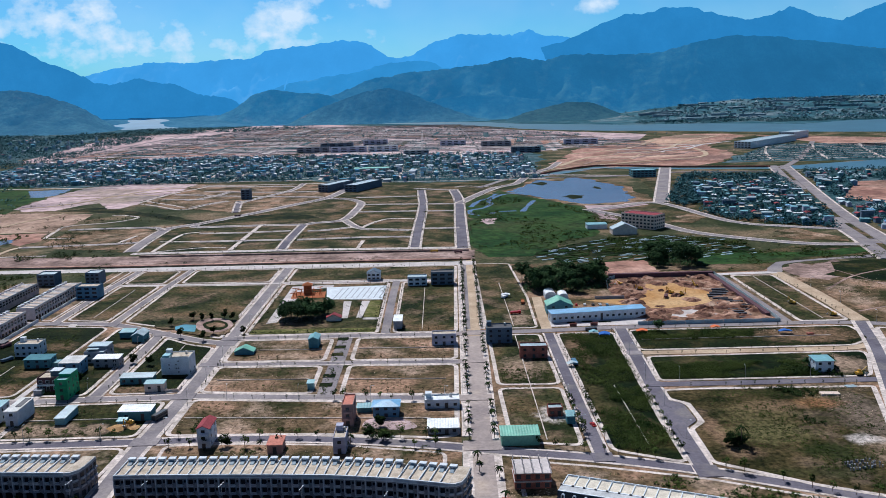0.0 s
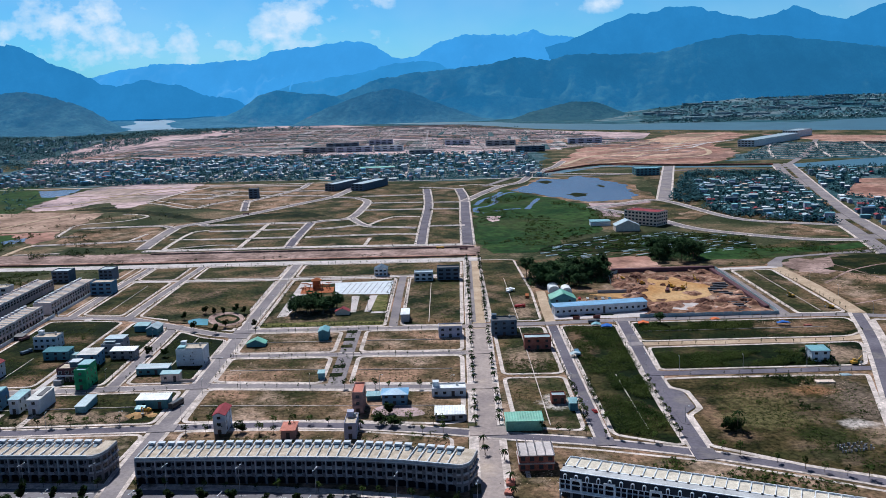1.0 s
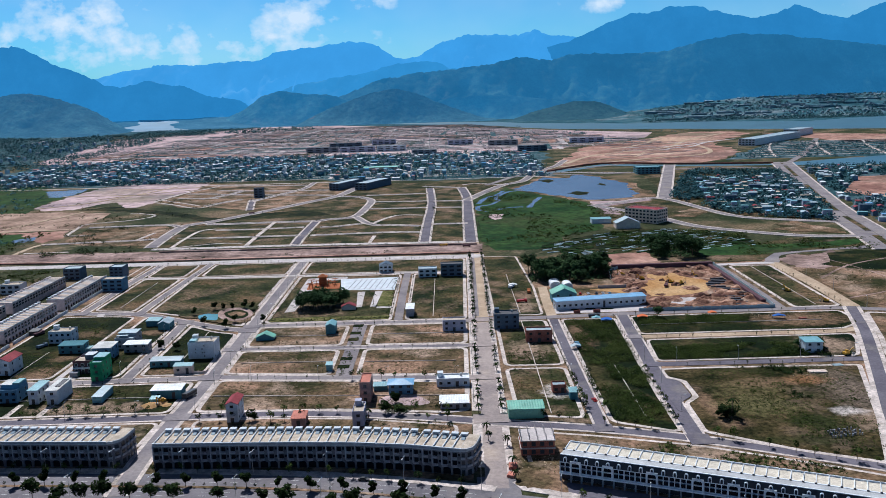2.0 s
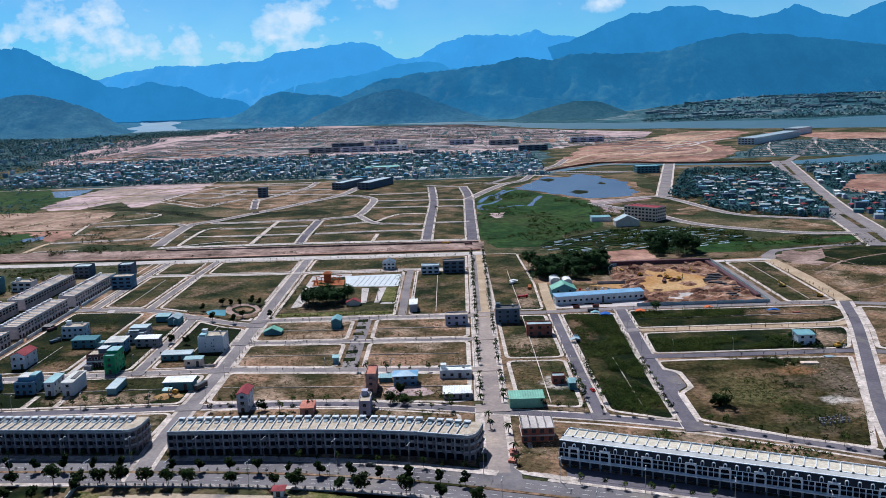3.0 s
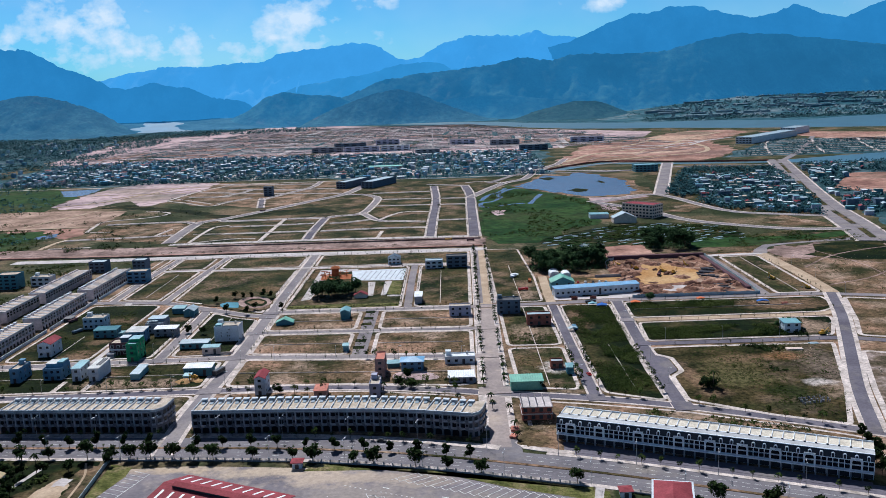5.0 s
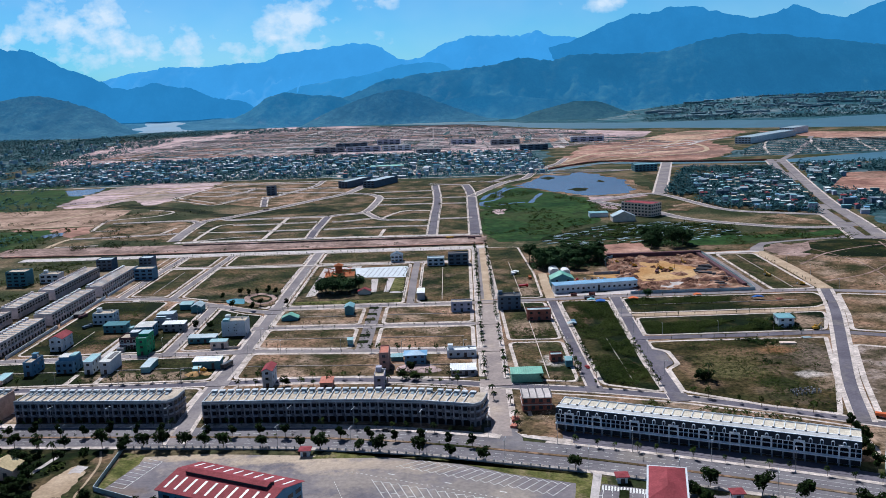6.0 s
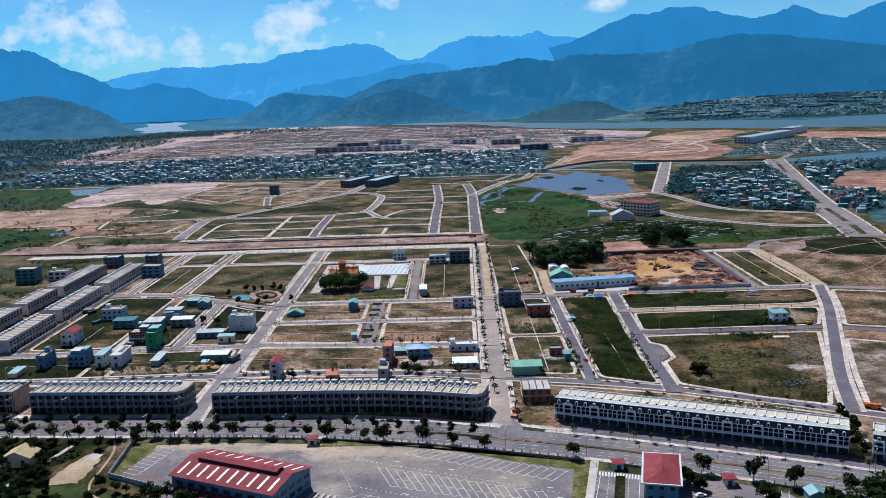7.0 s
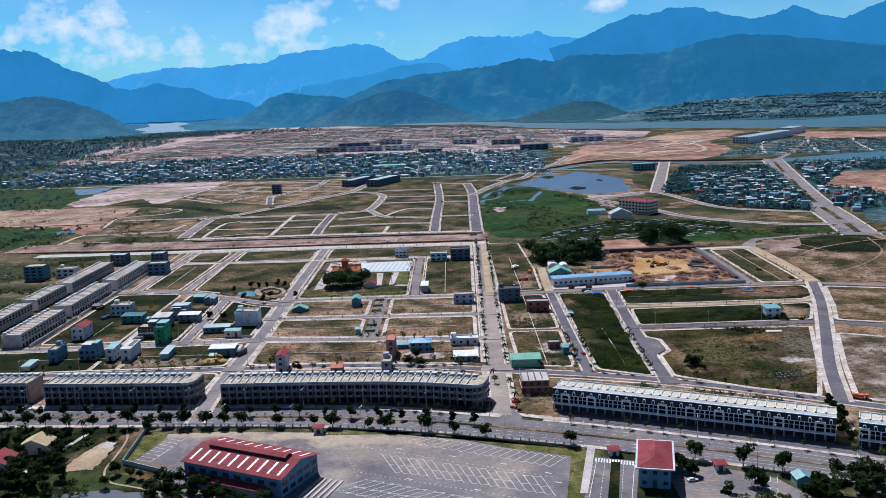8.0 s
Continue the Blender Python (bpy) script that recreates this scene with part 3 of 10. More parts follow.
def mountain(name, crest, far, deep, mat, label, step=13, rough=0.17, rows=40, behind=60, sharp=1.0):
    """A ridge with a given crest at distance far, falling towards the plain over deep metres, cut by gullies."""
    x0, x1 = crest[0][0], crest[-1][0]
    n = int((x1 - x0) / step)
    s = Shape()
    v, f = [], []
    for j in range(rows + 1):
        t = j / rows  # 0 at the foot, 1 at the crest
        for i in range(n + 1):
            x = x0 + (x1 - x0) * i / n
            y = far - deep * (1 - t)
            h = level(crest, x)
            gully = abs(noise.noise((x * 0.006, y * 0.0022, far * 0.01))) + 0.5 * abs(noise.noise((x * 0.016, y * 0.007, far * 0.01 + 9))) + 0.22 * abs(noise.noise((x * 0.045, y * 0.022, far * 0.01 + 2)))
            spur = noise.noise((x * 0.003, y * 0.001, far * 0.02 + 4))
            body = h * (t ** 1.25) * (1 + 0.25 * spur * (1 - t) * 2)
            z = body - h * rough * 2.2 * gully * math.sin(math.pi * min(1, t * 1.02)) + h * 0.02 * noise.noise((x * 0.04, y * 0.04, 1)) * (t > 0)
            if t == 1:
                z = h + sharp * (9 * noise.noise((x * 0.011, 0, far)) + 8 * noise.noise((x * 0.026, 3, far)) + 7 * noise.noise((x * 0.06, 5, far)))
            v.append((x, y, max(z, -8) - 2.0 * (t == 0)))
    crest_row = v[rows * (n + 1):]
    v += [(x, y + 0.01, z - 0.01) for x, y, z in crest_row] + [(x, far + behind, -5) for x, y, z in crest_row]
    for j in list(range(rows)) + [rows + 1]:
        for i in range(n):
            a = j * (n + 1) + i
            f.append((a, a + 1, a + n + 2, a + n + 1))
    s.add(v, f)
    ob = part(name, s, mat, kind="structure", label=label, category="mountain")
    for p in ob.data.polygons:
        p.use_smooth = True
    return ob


# far ranges and hills are a backdrop: the air's blue haze is put into their emission
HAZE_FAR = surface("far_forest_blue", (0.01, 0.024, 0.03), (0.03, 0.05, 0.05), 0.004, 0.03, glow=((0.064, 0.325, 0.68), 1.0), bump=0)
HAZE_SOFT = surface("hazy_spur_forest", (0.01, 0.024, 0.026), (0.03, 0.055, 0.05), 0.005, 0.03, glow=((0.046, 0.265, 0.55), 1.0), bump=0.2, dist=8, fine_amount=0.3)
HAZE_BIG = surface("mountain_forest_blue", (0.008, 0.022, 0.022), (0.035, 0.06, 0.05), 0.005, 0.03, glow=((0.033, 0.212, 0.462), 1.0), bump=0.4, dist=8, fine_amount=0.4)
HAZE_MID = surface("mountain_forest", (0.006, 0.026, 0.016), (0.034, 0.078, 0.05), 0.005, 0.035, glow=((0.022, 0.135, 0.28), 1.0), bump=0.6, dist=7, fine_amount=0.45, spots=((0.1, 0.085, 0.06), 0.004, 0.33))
HAZE_HILL = surface("hill_forest", (0.006, 0.024, 0.016), (0.03, 0.068, 0.05), 0.008, 0.05, glow=((0.018, 0.1, 0.208), 1.0), bump=0.9, dist=6, fine_amount=0.55, spots=((0.16, 0.085, 0.06), 0.007, 0.27))
HAZE_ISLE = surface("near_hill_forest", (0.006, 0.02, 0.014), (0.024, 0.046, 0.034), 0.008, 0.05, glow=((0.012, 0.066, 0.12), 1.0), bump=0.9, dist=6, fine_amount=0.55, spots=((0.16, 0.085, 0.06), 0.007, 0.27))

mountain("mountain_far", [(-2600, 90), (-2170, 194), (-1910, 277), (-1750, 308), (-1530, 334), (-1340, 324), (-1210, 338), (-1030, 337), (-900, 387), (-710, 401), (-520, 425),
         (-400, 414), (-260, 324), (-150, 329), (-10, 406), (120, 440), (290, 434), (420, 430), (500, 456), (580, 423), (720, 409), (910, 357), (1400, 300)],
         4880, 420, HAZE_FAR, "far mountain range in pale blue haze", behind=40)
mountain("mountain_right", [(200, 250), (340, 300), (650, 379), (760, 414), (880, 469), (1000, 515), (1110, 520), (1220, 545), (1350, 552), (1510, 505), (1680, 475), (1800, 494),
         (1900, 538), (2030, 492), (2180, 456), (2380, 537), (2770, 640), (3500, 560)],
         4820, 210, HAZE_BIG, "forested mountain with a jagged crest in blue haze", rough=0.1)
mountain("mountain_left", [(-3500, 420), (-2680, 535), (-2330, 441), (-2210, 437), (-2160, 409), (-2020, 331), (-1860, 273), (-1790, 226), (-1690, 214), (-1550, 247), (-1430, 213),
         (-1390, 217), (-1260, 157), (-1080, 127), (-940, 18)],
         4620, 150, HAZE_BIG, "forested mountain in dark blue haze", rough=0.08)
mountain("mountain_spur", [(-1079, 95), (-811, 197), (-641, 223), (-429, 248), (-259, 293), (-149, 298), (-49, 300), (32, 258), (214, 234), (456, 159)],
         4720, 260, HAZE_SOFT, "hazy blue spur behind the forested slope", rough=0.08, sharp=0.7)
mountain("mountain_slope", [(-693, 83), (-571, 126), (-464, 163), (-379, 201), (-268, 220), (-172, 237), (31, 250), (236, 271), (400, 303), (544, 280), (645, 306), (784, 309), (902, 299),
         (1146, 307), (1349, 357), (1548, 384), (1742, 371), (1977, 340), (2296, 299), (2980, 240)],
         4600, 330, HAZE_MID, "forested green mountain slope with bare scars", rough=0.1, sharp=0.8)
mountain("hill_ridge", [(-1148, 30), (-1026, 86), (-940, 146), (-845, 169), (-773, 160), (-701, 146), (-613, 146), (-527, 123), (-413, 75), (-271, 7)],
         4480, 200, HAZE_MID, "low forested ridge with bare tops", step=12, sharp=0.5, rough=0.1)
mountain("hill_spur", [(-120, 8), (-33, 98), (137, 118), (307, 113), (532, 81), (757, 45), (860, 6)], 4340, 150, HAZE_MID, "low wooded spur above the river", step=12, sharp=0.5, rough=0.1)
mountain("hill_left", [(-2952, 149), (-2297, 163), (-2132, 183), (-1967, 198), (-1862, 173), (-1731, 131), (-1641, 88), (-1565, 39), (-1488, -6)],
         4140, 420, HAZE_HILL, "forested foothill with a red quarry scar", step=12, sharp=0.6, rough=0.12)
mountain("hill_round", [(-718, 9), (-589, 69), (-461, 114), (-348, 148), (-240, 163), (-141, 135), (-32, 87), (76, 45), (187, 13), (237, 7)], 4270, 210, HAZE_HILL, "round forested hill by the river", step=8, sharp=0.4, rough=0.1)
mountain("hill_isle", [(305, 0), (394, 28), (514, 60), (608, 75), (701, 74), (767, 51), (847, 16), (880, 0)], 4100, 230, HAZE_ISLE, "small forested hill on the river bank", step=7, sharp=0.3, rough=0.1)

patch("river", [(1700, 3260), (1482, 3210), (1279, 3069), (1069, 3227), (855, 3383), (723, 3330), (475, 3540), (326, 3680), (220, 3900), (-443, 4443), (-757, 4587), (-784, 4398), (-421, 4211), (-33, 3800),
      (200, 3500), (295, 3250), (420, 3060), (595, 2930), (764, 2840), (902, 2712), (1048, 2631), (1280, 2514), (1900, 2100), (2500, 2400)], WATER, "wide blue-grey river before the hills", category="river")


def rise(x, y):
    """The gentle slope of the far bank, up to the mountain's foot."""
    t = min(max((y - 3330) / 800, 0), 1)
    return 66 * t * t * (3 - 2 * t) * min(max((x - 700) / 700, 0), 1) + 3 * noise.noise((x * 0.004, y * 0.004, 0)) * t


def valley(x, y):
    """The valley floor that climbs between the two western hills."""
    t = min(max((y - 4140) / 430, 0), 1)
    return 50 * t * (1 - 0.3 * (1 - t)) * min(max((-860 - x) / 250, 0), 1)


v, f = [], []
for j in range(21):
    for i in range(41):
        x, y = -1900 + 33 * i, 4130 + 22 * j
        v.append((x, y, valley(x, y) + 0.04 * (j > 0)))
        if i < 40 and j < 20:
            f.append((j * 41 + i, j * 41 + i + 1, (j + 1) * 41 + i + 1, (j + 1) * 41 + i))
# woods tinted blue for distance haze; base colour only here
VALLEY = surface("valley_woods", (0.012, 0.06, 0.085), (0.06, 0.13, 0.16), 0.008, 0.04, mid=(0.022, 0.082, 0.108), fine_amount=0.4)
# haze as blue emission, which also lifts the mountain's shadow on the valley
VALLEY_HAZE = surface("far_valley_woods", (0.006, 0.026, 0.02), (0.034, 0.07, 0.055), 0.01, 0.05, glow=((0.02, 0.12, 0.25), 1.0), fine_amount=0.5)
part("valley", Shape().add(v, f), VALLEY_HAZE, kind="structure", label="wooded valley floor rising between the hills", category="ground")
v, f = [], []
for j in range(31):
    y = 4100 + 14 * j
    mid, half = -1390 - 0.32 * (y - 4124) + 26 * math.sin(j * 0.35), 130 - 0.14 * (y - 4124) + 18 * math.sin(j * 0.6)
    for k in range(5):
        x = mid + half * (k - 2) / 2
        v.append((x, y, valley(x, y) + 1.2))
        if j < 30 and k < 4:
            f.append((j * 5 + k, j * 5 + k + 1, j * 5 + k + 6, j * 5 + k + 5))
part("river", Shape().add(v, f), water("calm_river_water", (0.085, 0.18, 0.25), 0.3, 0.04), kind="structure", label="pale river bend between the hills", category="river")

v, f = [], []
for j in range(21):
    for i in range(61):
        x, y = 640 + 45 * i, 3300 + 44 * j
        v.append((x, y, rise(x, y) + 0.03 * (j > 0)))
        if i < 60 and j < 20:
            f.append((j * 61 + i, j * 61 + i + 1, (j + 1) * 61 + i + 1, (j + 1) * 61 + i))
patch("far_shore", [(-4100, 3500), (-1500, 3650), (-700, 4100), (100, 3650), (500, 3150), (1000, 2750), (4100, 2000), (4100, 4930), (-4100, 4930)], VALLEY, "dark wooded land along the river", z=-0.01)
# blue of the intervening air is mixed into the bank's colours
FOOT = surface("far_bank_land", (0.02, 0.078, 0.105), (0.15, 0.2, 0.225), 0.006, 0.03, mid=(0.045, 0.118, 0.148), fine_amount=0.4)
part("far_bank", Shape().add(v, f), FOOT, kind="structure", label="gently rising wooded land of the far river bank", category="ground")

# ---- far land in front of the river ----
patch("field", [(-1250, 3300), (-1050, 2150), (-560, 2180), (200, 2060), (560, 2450), (640, 2700), (380, 3020), (100, 3440), (-300, 3800), (-760, 4400)], PINK,
      "wide levelled building land of pale red earth")
patch("field", [(210, 1660), (286, 2006), (389, 2220), (614, 2478), (742, 2649), (872, 2622), (845, 2439), (669, 2172), (647, 1929), (540, 1668), (389, 1644), (299, 1690)], EARTH,
      "bare red earth of a building site", curve=30, wild=18)
patch("field", [(900, 2500), (1500, 2000), (1200, 1800), (950, 2050)], EARTH, "bare red earth beyond the white block")
patch("field", [(-621, 1254), (-625, 1301), (-628, 1419), (-621, 1528), (-584, 1573), (-496, 1563), (-432, 1541), (-431, 1408), (-450, 1314), (-455, 1229), (-479, 1229), (-513, 1304), (-532, 1269), (-550, 1229), (-589, 1221)],
      PINK, "bare pale pink earth with vehicle tracks", wild=6)
patch("field", [(-432, 1541), (-157, 1458), (-176, 1285), (-204, 1237), (-261, 1141), (-330, 1195), (-392, 1212), (-447, 1306), (-431, 1408)], DRY, "dry grass plots beside the pale earth", z=0.028)
patch("field", [(-669, 1211), (-583, 1207), (-475, 1174), (-461, 1065), (-464, 1019), (-572, 1021), (-640, 1027), (-740, 1212)], STUBBLE, "dry stubble land", wild=5)
patch("field", [(-570, 1016), (-464, 1019), (-452, 974), (-460, 928), (-522, 1006), (-560, 997)], EARTH, "bare red-brown soil beside the stubble", wild=5)
patch("field", [(-446, 1029), (-361, 1032), (-335, 1017), (-327, 894), (-383, 898), (-438, 924)], DRY, "brown plots with dark bushes", z=0.034)
patch("field", [(537, 1151), (640, 1330), (800, 1320), (760, 1060), (570, 1040)], EARTH, "levelled orange earth yard")
patch("field", [(-955, 1685), (-752, 1589), (-680, 1435), (-632, 1381), (-623, 1267), (-604, 1201), (-666, 1205), (-740, 1212)], MARSH, "green wet meadow", wild=6)
patch("pond", [(-710, 1494), (-683, 1503), (-650, 1510), (-645, 1536), (-632, 1428), (-641, 1392), (-663, 1398)], SHALLOW, "still pond by the houses", category="pond", wild=4)
patch("ditch", [(-535, 1213), (-500, 1253), (-452, 1215), (-388, 1169), (-303, 1087), (-250, 1127), (-187, 1122), (-152, 1091), (-181, 1077), (-244, 1093), (-292, 1044), (-375, 1126), (-443, 1177), (-484, 1199)], LUSH,
      "overgrown green drainage ditch", wild=4)
patch("field", [(-613, 992), (-533, 1000), (-517, 1005), (-482, 925), (-476, 868), (-560, 850), (-720, 900)], MARSH, "overgrown green bank", wild=4)
patch("pond", [(-506, 953), (-499, 972), (-486, 981), (-479, 952), (-490, 931)], SHALLOW, "pond with green banks", category="pond", wild=3)
patch("marsh", [(40, 1221), (61, 1272), (91, 1324), (113, 1270), (133, 1220), (166, 1157), (184, 1120), (178, 997), (156, 904), (120, 873), (89, 809), (44, 800), (31, 838), (29, 933)], MARSH, "vivid green marsh grass beside the road", wild=7)
patch("mud_bank", [(96, 1318), (130, 1392), (156, 1486), (200, 1452), (226, 1500), (262, 1445), (290, 1365), (290, 1262), (286, 1150), (247, 1135), (187, 1138), (150, 1190), (120, 1260)], DRY, "brown mud bank of the pond", wild=8)
patch("pond", [(103, 1312), (136, 1377), (161, 1472), (196, 1439), (223, 1489), (254, 1437), (277, 1355), (274, 1264), (268, 1207), (247, 1165), (222, 1160), (189, 1150), (163, 1191), (136, 1248), (114, 1285)], SHALLOW,
      "shallow grey pond with mud banks", category="pond", wild=7)
patch("reed_island", [(174, 1229), (188, 1254), (204, 1242), (201, 1214), (185, 1204)], LUSH, "low reed island in the pond", wild=4)
patch("reed_island", [(150, 1417), (171, 1429), (177, 1399), (160, 1377)], LUSH, "low reed island in the pond", wild=4)
patch("reed_island", [(232, 1330), (240, 1352), (246, 1330), (240, 1315)], LUSH, "low reed island in the pond", wild=3)
patch("mud_bank", [(187, 1138), (234, 1137), (270, 1159), (270, 1127), (220, 1070), (205, 1005), (193, 1018), (189, 1056)], PINK, "bare pale soil beside the marsh", wild=5)
patch("flower_bed", [(43, 1026), (51, 1039), (66, 1046), (63, 1006), (52, 995)], PINK, "litter-strewn pinkish clearing in the marsh", wild=4)
for line in ([(48, 1072), (38, 1085), (38, 1120), (56, 1138), (69, 1179)], [(69, 1179), (66, 1206), (79, 1251), (92, 1277), (110, 1286)], [(103, 1096), (116, 1152), (129, 1201)], [(39, 1149), (51, 1204), (69, 1240), (82, 1288)], [(60, 1085), (78, 1100), (96, 1104)]):
    rim = smooth(line, 5)
    nn_ = normals(rim)
    wide = [3.2 + 2.4 * noise.noise((p.x * 0.06, p.y * 0.06, 2)) for p in rim]
    patch("pond", [tuple(p + n * h) for p, n, h in zip(rim, nn_, wide)] + [tuple(p - n * h) for p, n, h in zip(rim, nn_, wide)][::-1], SHALLOW, "streak of standing water in the marsh", category="pond")
patch("canal", [(560, 1560), (680, 1510), (860, 1490), (1300, 1400), (1350, 1600), (880, 1680), (760, 1640)], WATER, "canal beside the settlement", category="canal", curve=20)
patch("canal", [(180, 1520), (300, 1640), (440, 1580), (600, 1545), (600, 1570), (440, 1610), (300, 1672), (170, 1550)], WATER, "narrow canal before the red earth", category="canal", curve=8)
patch("field", [(84, 797), (102, 835), (134, 858), (187, 893), (245, 896), (298, 843), (290, 787), (232, 772), (150, 764), (107, 766)], LUSH, "market garden with rows of beds", wild=6)
patch("field", [(200, 1085), (258, 968), (300, 1000), (352, 960), (380, 930), (330, 975), (290, 1140)], OLIVE, "rough grass between two streets")
patch("field", [(330, 1450), (300, 1150), (330, 985), (385, 935), (420, 900), (470, 1060), (560, 1440), (430, 1500)], OLIVE, "garden land under the houses", z=0.012)

patch("town_ground", [(-960, 1540), (-500, 1560), (-260, 1560), (-150, 1490), (175, 1470), (200, 1800), (220, 2070), (-560, 2190), (-1000, 2120)], HAZED_TOWN_LAND, "garden land under the town", z=0.02, wild=20)
patch("town_ground", [(-960, 1300), (-1050, 2150), (-1250, 3300), (-1500, 3900), (-3000, 3900), (-2200, 1500)], HAZED_TOWN_LAND, "wooded land beside the town", z=0.022, wild=40)
patch("town_ground", [(556, 1690), (900, 1660), (1300, 1700), (1500, 1950), (820, 2160)], HAZED_TOWN_LAND, "green building land with rows of trees", z=0.03, wild=14)
patch("town_ground", [(440, 830), (520, 770), (900, 900), (1400, 1300), (640, 1500), (515, 1150)], HAZED_TOWN_LAND, "garden land beside the dual carriageway", z=0.024, wild=14)
rnd = random.Random(15)
rank = 0
for mat, label, count in ((CONCRETE, "pale levelled plots", 190), (OLIVE, "overgrown levelled plots", 70), (EARTH, "red levelled plots", 70), (HAZED_TOWN_LAND, "dark green strips on levelled land", 60)):
    s = Shape()
    for k in range(count):
        y = 2210 + 1500 * rnd.random() ** 1.3
        x = rnd.uniform(-980 + 0.1 * (y - 2200), min(500, 540 - 0.4 * (y - 2400)))
        s.turned(x, y, rnd.choice((-3, -4, 86)) + rnd.uniform(-3, 3), rnd.uniform(60, 260), rnd.uniform(6, 20), 0, 0.3 + 0.002 * rank)
        rank += 1
    part("field", s, mat, kind="stuff", label=label, category="ground")

# ---- main boulevard, curving in front of the terraces ----
FENCE = smooth([(-480, 320), (-350, 307), (-208, 295), (-66, 282), (28, 257), (107, 226), (149, 207), (230, 168), (330, 114)], 8)


def along(line, x):
    for a, b in zip(line, line[1:]):
        if a[0] <= x <= b[0]:
            return a[1] + (b[1] - a[1]) * (x - a[0]) / (b[0] - a[0])
    return line[0][1] if x < line[0][0] else line[-1][1]


def lane(name, o0, o1, z, mat, label):
    return part(name, ribbon(Shape(), FENCE, o0, o1, -0.02, z), mat, kind="structure", label=label, category="road" if name == "road" else "pavement")


lane("pavement", 0.3, 3.2, 0.17, PAVING, "narrow pavement beside the station fence")
lane("road", 3.2, 13.2, 0.03, BOULEVARD, "dusty grey boulevard carriageway")
lane("median", 13.2, 15.0, 0.2, DRY, "kerbed median strip with soil and shrubs")
lane("road", 15.0, 26.0, 0.034, BOULEVARD, "dusty grey boulevard carriageway")
for x0, x1 in ((-480, -147), (-132, 5), (25, 330)):
    piece = [p for p in FENCE if x0 < p.x < x1]
    piece = [Vector((x0, along(FENCE, x0)))] + piece + [Vector((x1, along(FENCE, x1)))]
    part("pavement", ribbon(Shape(), piece, 26.0, 31.0 if x0 < 0 else 28.5, -0.02, 0.17), PAVING, kind="structure", label="pavement before the terraces", category="pavement")
piece = [p for p in FENCE if 26 < p.x < 330]
part("road", ribbon(Shape(), [Vector((26, along(FENCE, 26)))] + piece, 28.4, 37.0, -0.02, 0.1), ASPHALT, kind="structure", label="asphalt forecourt before the white terraces", category="road")
road([(14.8, 303), (15, 276)], 17, BOULEVARD, curve=2, label="mouth of the main street at the boulevard")
s = Shape()
for k in range(2, len(FENCE) - 2):
    for o in (6.5, 9.8, 18.6, 22.3):
        for q in (0.15, 0.65):
            p = FENCE[k].lerp(FENCE[k + 1], q)
            n = normals(FENCE)[k]
            d = FENCE[k + 1] - FENCE[k]
            s.turned(p.x + n.x * o, p.y + n.y * o, math.degrees(math.atan2(d.y, d.x)), 3.0, 0.16, 0.02, 0.045)
LINE = surface("road_paint", (0.6, 0.6, 0.58), (0.78, 0.78, 0.76), 0.5, 2.0, bump=0)
part("lane_marking", s, LINE, kind="structure", label="white dashed lane lines", category="marking")

part("pavement", Shape().prism([(38, along(FENCE, 34) + 31.6), (95, along(FENCE, 95) + 34), (155, along(FENCE, 155) + 34.5), (157, 246), (120, 262.5), (80, 279.5), (40, 296.5)], 0, 0.19), ASPHALT, kind="structure", label="asphalt strip before the white terrace", category="pavement")
# ---- streets near the camera ----
STREET = [(-430, 381), (-300, 379), (-154, 380), (-95, 381), (-50, 377), (-10, 369), (22, 360), (63, 350), (105, 335), (150, 313), (199, 286), (260, 254), (330, 214)]

def main_x(y):
    """The middle of the main street, which runs slightly to the east."""
    return 15.2 + 0.0165 * (y - 345)


for o0, o1, gaps in ((4.6, 9.0, ((312, 366), (377, 424), (431, 485), (491, 542), (551, 772))), (-8.0, -4.6, ((306, 356), (366, 542), (556, 772)))):
    for y0, y1 in gaps:
        part("pavement", ribbon(Shape(), [Vector((main_x(y0), y0)), Vector((main_x(y1), y1))], o0, o1, 0, 0.16), PAVING, kind="structure", label="pale dusty pavement planted with palms")
road([(main_x(y), y) for y in (292, 380, 480, 545)], 9.4, DUSTY_ROAD, label="dusty asphalt main street lined with palms", curve=2)
road([(main_x(y) + 0.6, y) for y in (540, 620, 700, 780, 850)], 8.6, SAND, name="track", label="sandy unmade end of the main street", curve=3)
road([(main_x(y) - 2.8, y) for y in (556, 640, 790)], 2.6, PALE_ROAD, label="half-finished asphalt lane")
road(STREET, 6.4, pave=1.6, label="grey asphalt street behind the terraces")
road([(-139, 295), (-141, 350), (-139, 440), (-139.5, 546), (-140, 660), (-140, 776)], 7.2, PALE_ROAD, pave=2.0, label="pale asphalt avenue")
road([(-139, 441), (-60, 433), (8, 427.5)], 6.4, PALE_ROAD, pave=1.4)
road([(-430, 440), (-300, 436), (-200, 439), (-144, 440)], 6.6, PALE_ROAD, pave=1.4)
road([(-139, 494), (-60, 491), (8, 488)], 5.4, PALE_ROAD, pave=1.2)
road([(-139, 549), (-60, 548), (8, 546)], 6.6, PALE_ROAD, pave=1.4)
road([(-450, 790), (-330, 786), (-200, 784), (-60, 779), (30, 776)], 16, CONCRETE, label="wide pale concrete road beside the canal")
road([(-300, 720), (-226, 716), (-139, 712), (-39, 709), (10, 706)], 5, CONCRETE)
road([(-39, 549), (-39.5, 640), (-39, 709)], 6, PALE_ROAD)
road([(-188, 439), (-189, 510), (-190, 560)], 6, PALE_ROAD, pave=1.2)
road([(-229, 440), (-229, 505)], 3.5, CONCRETE, curve=2)
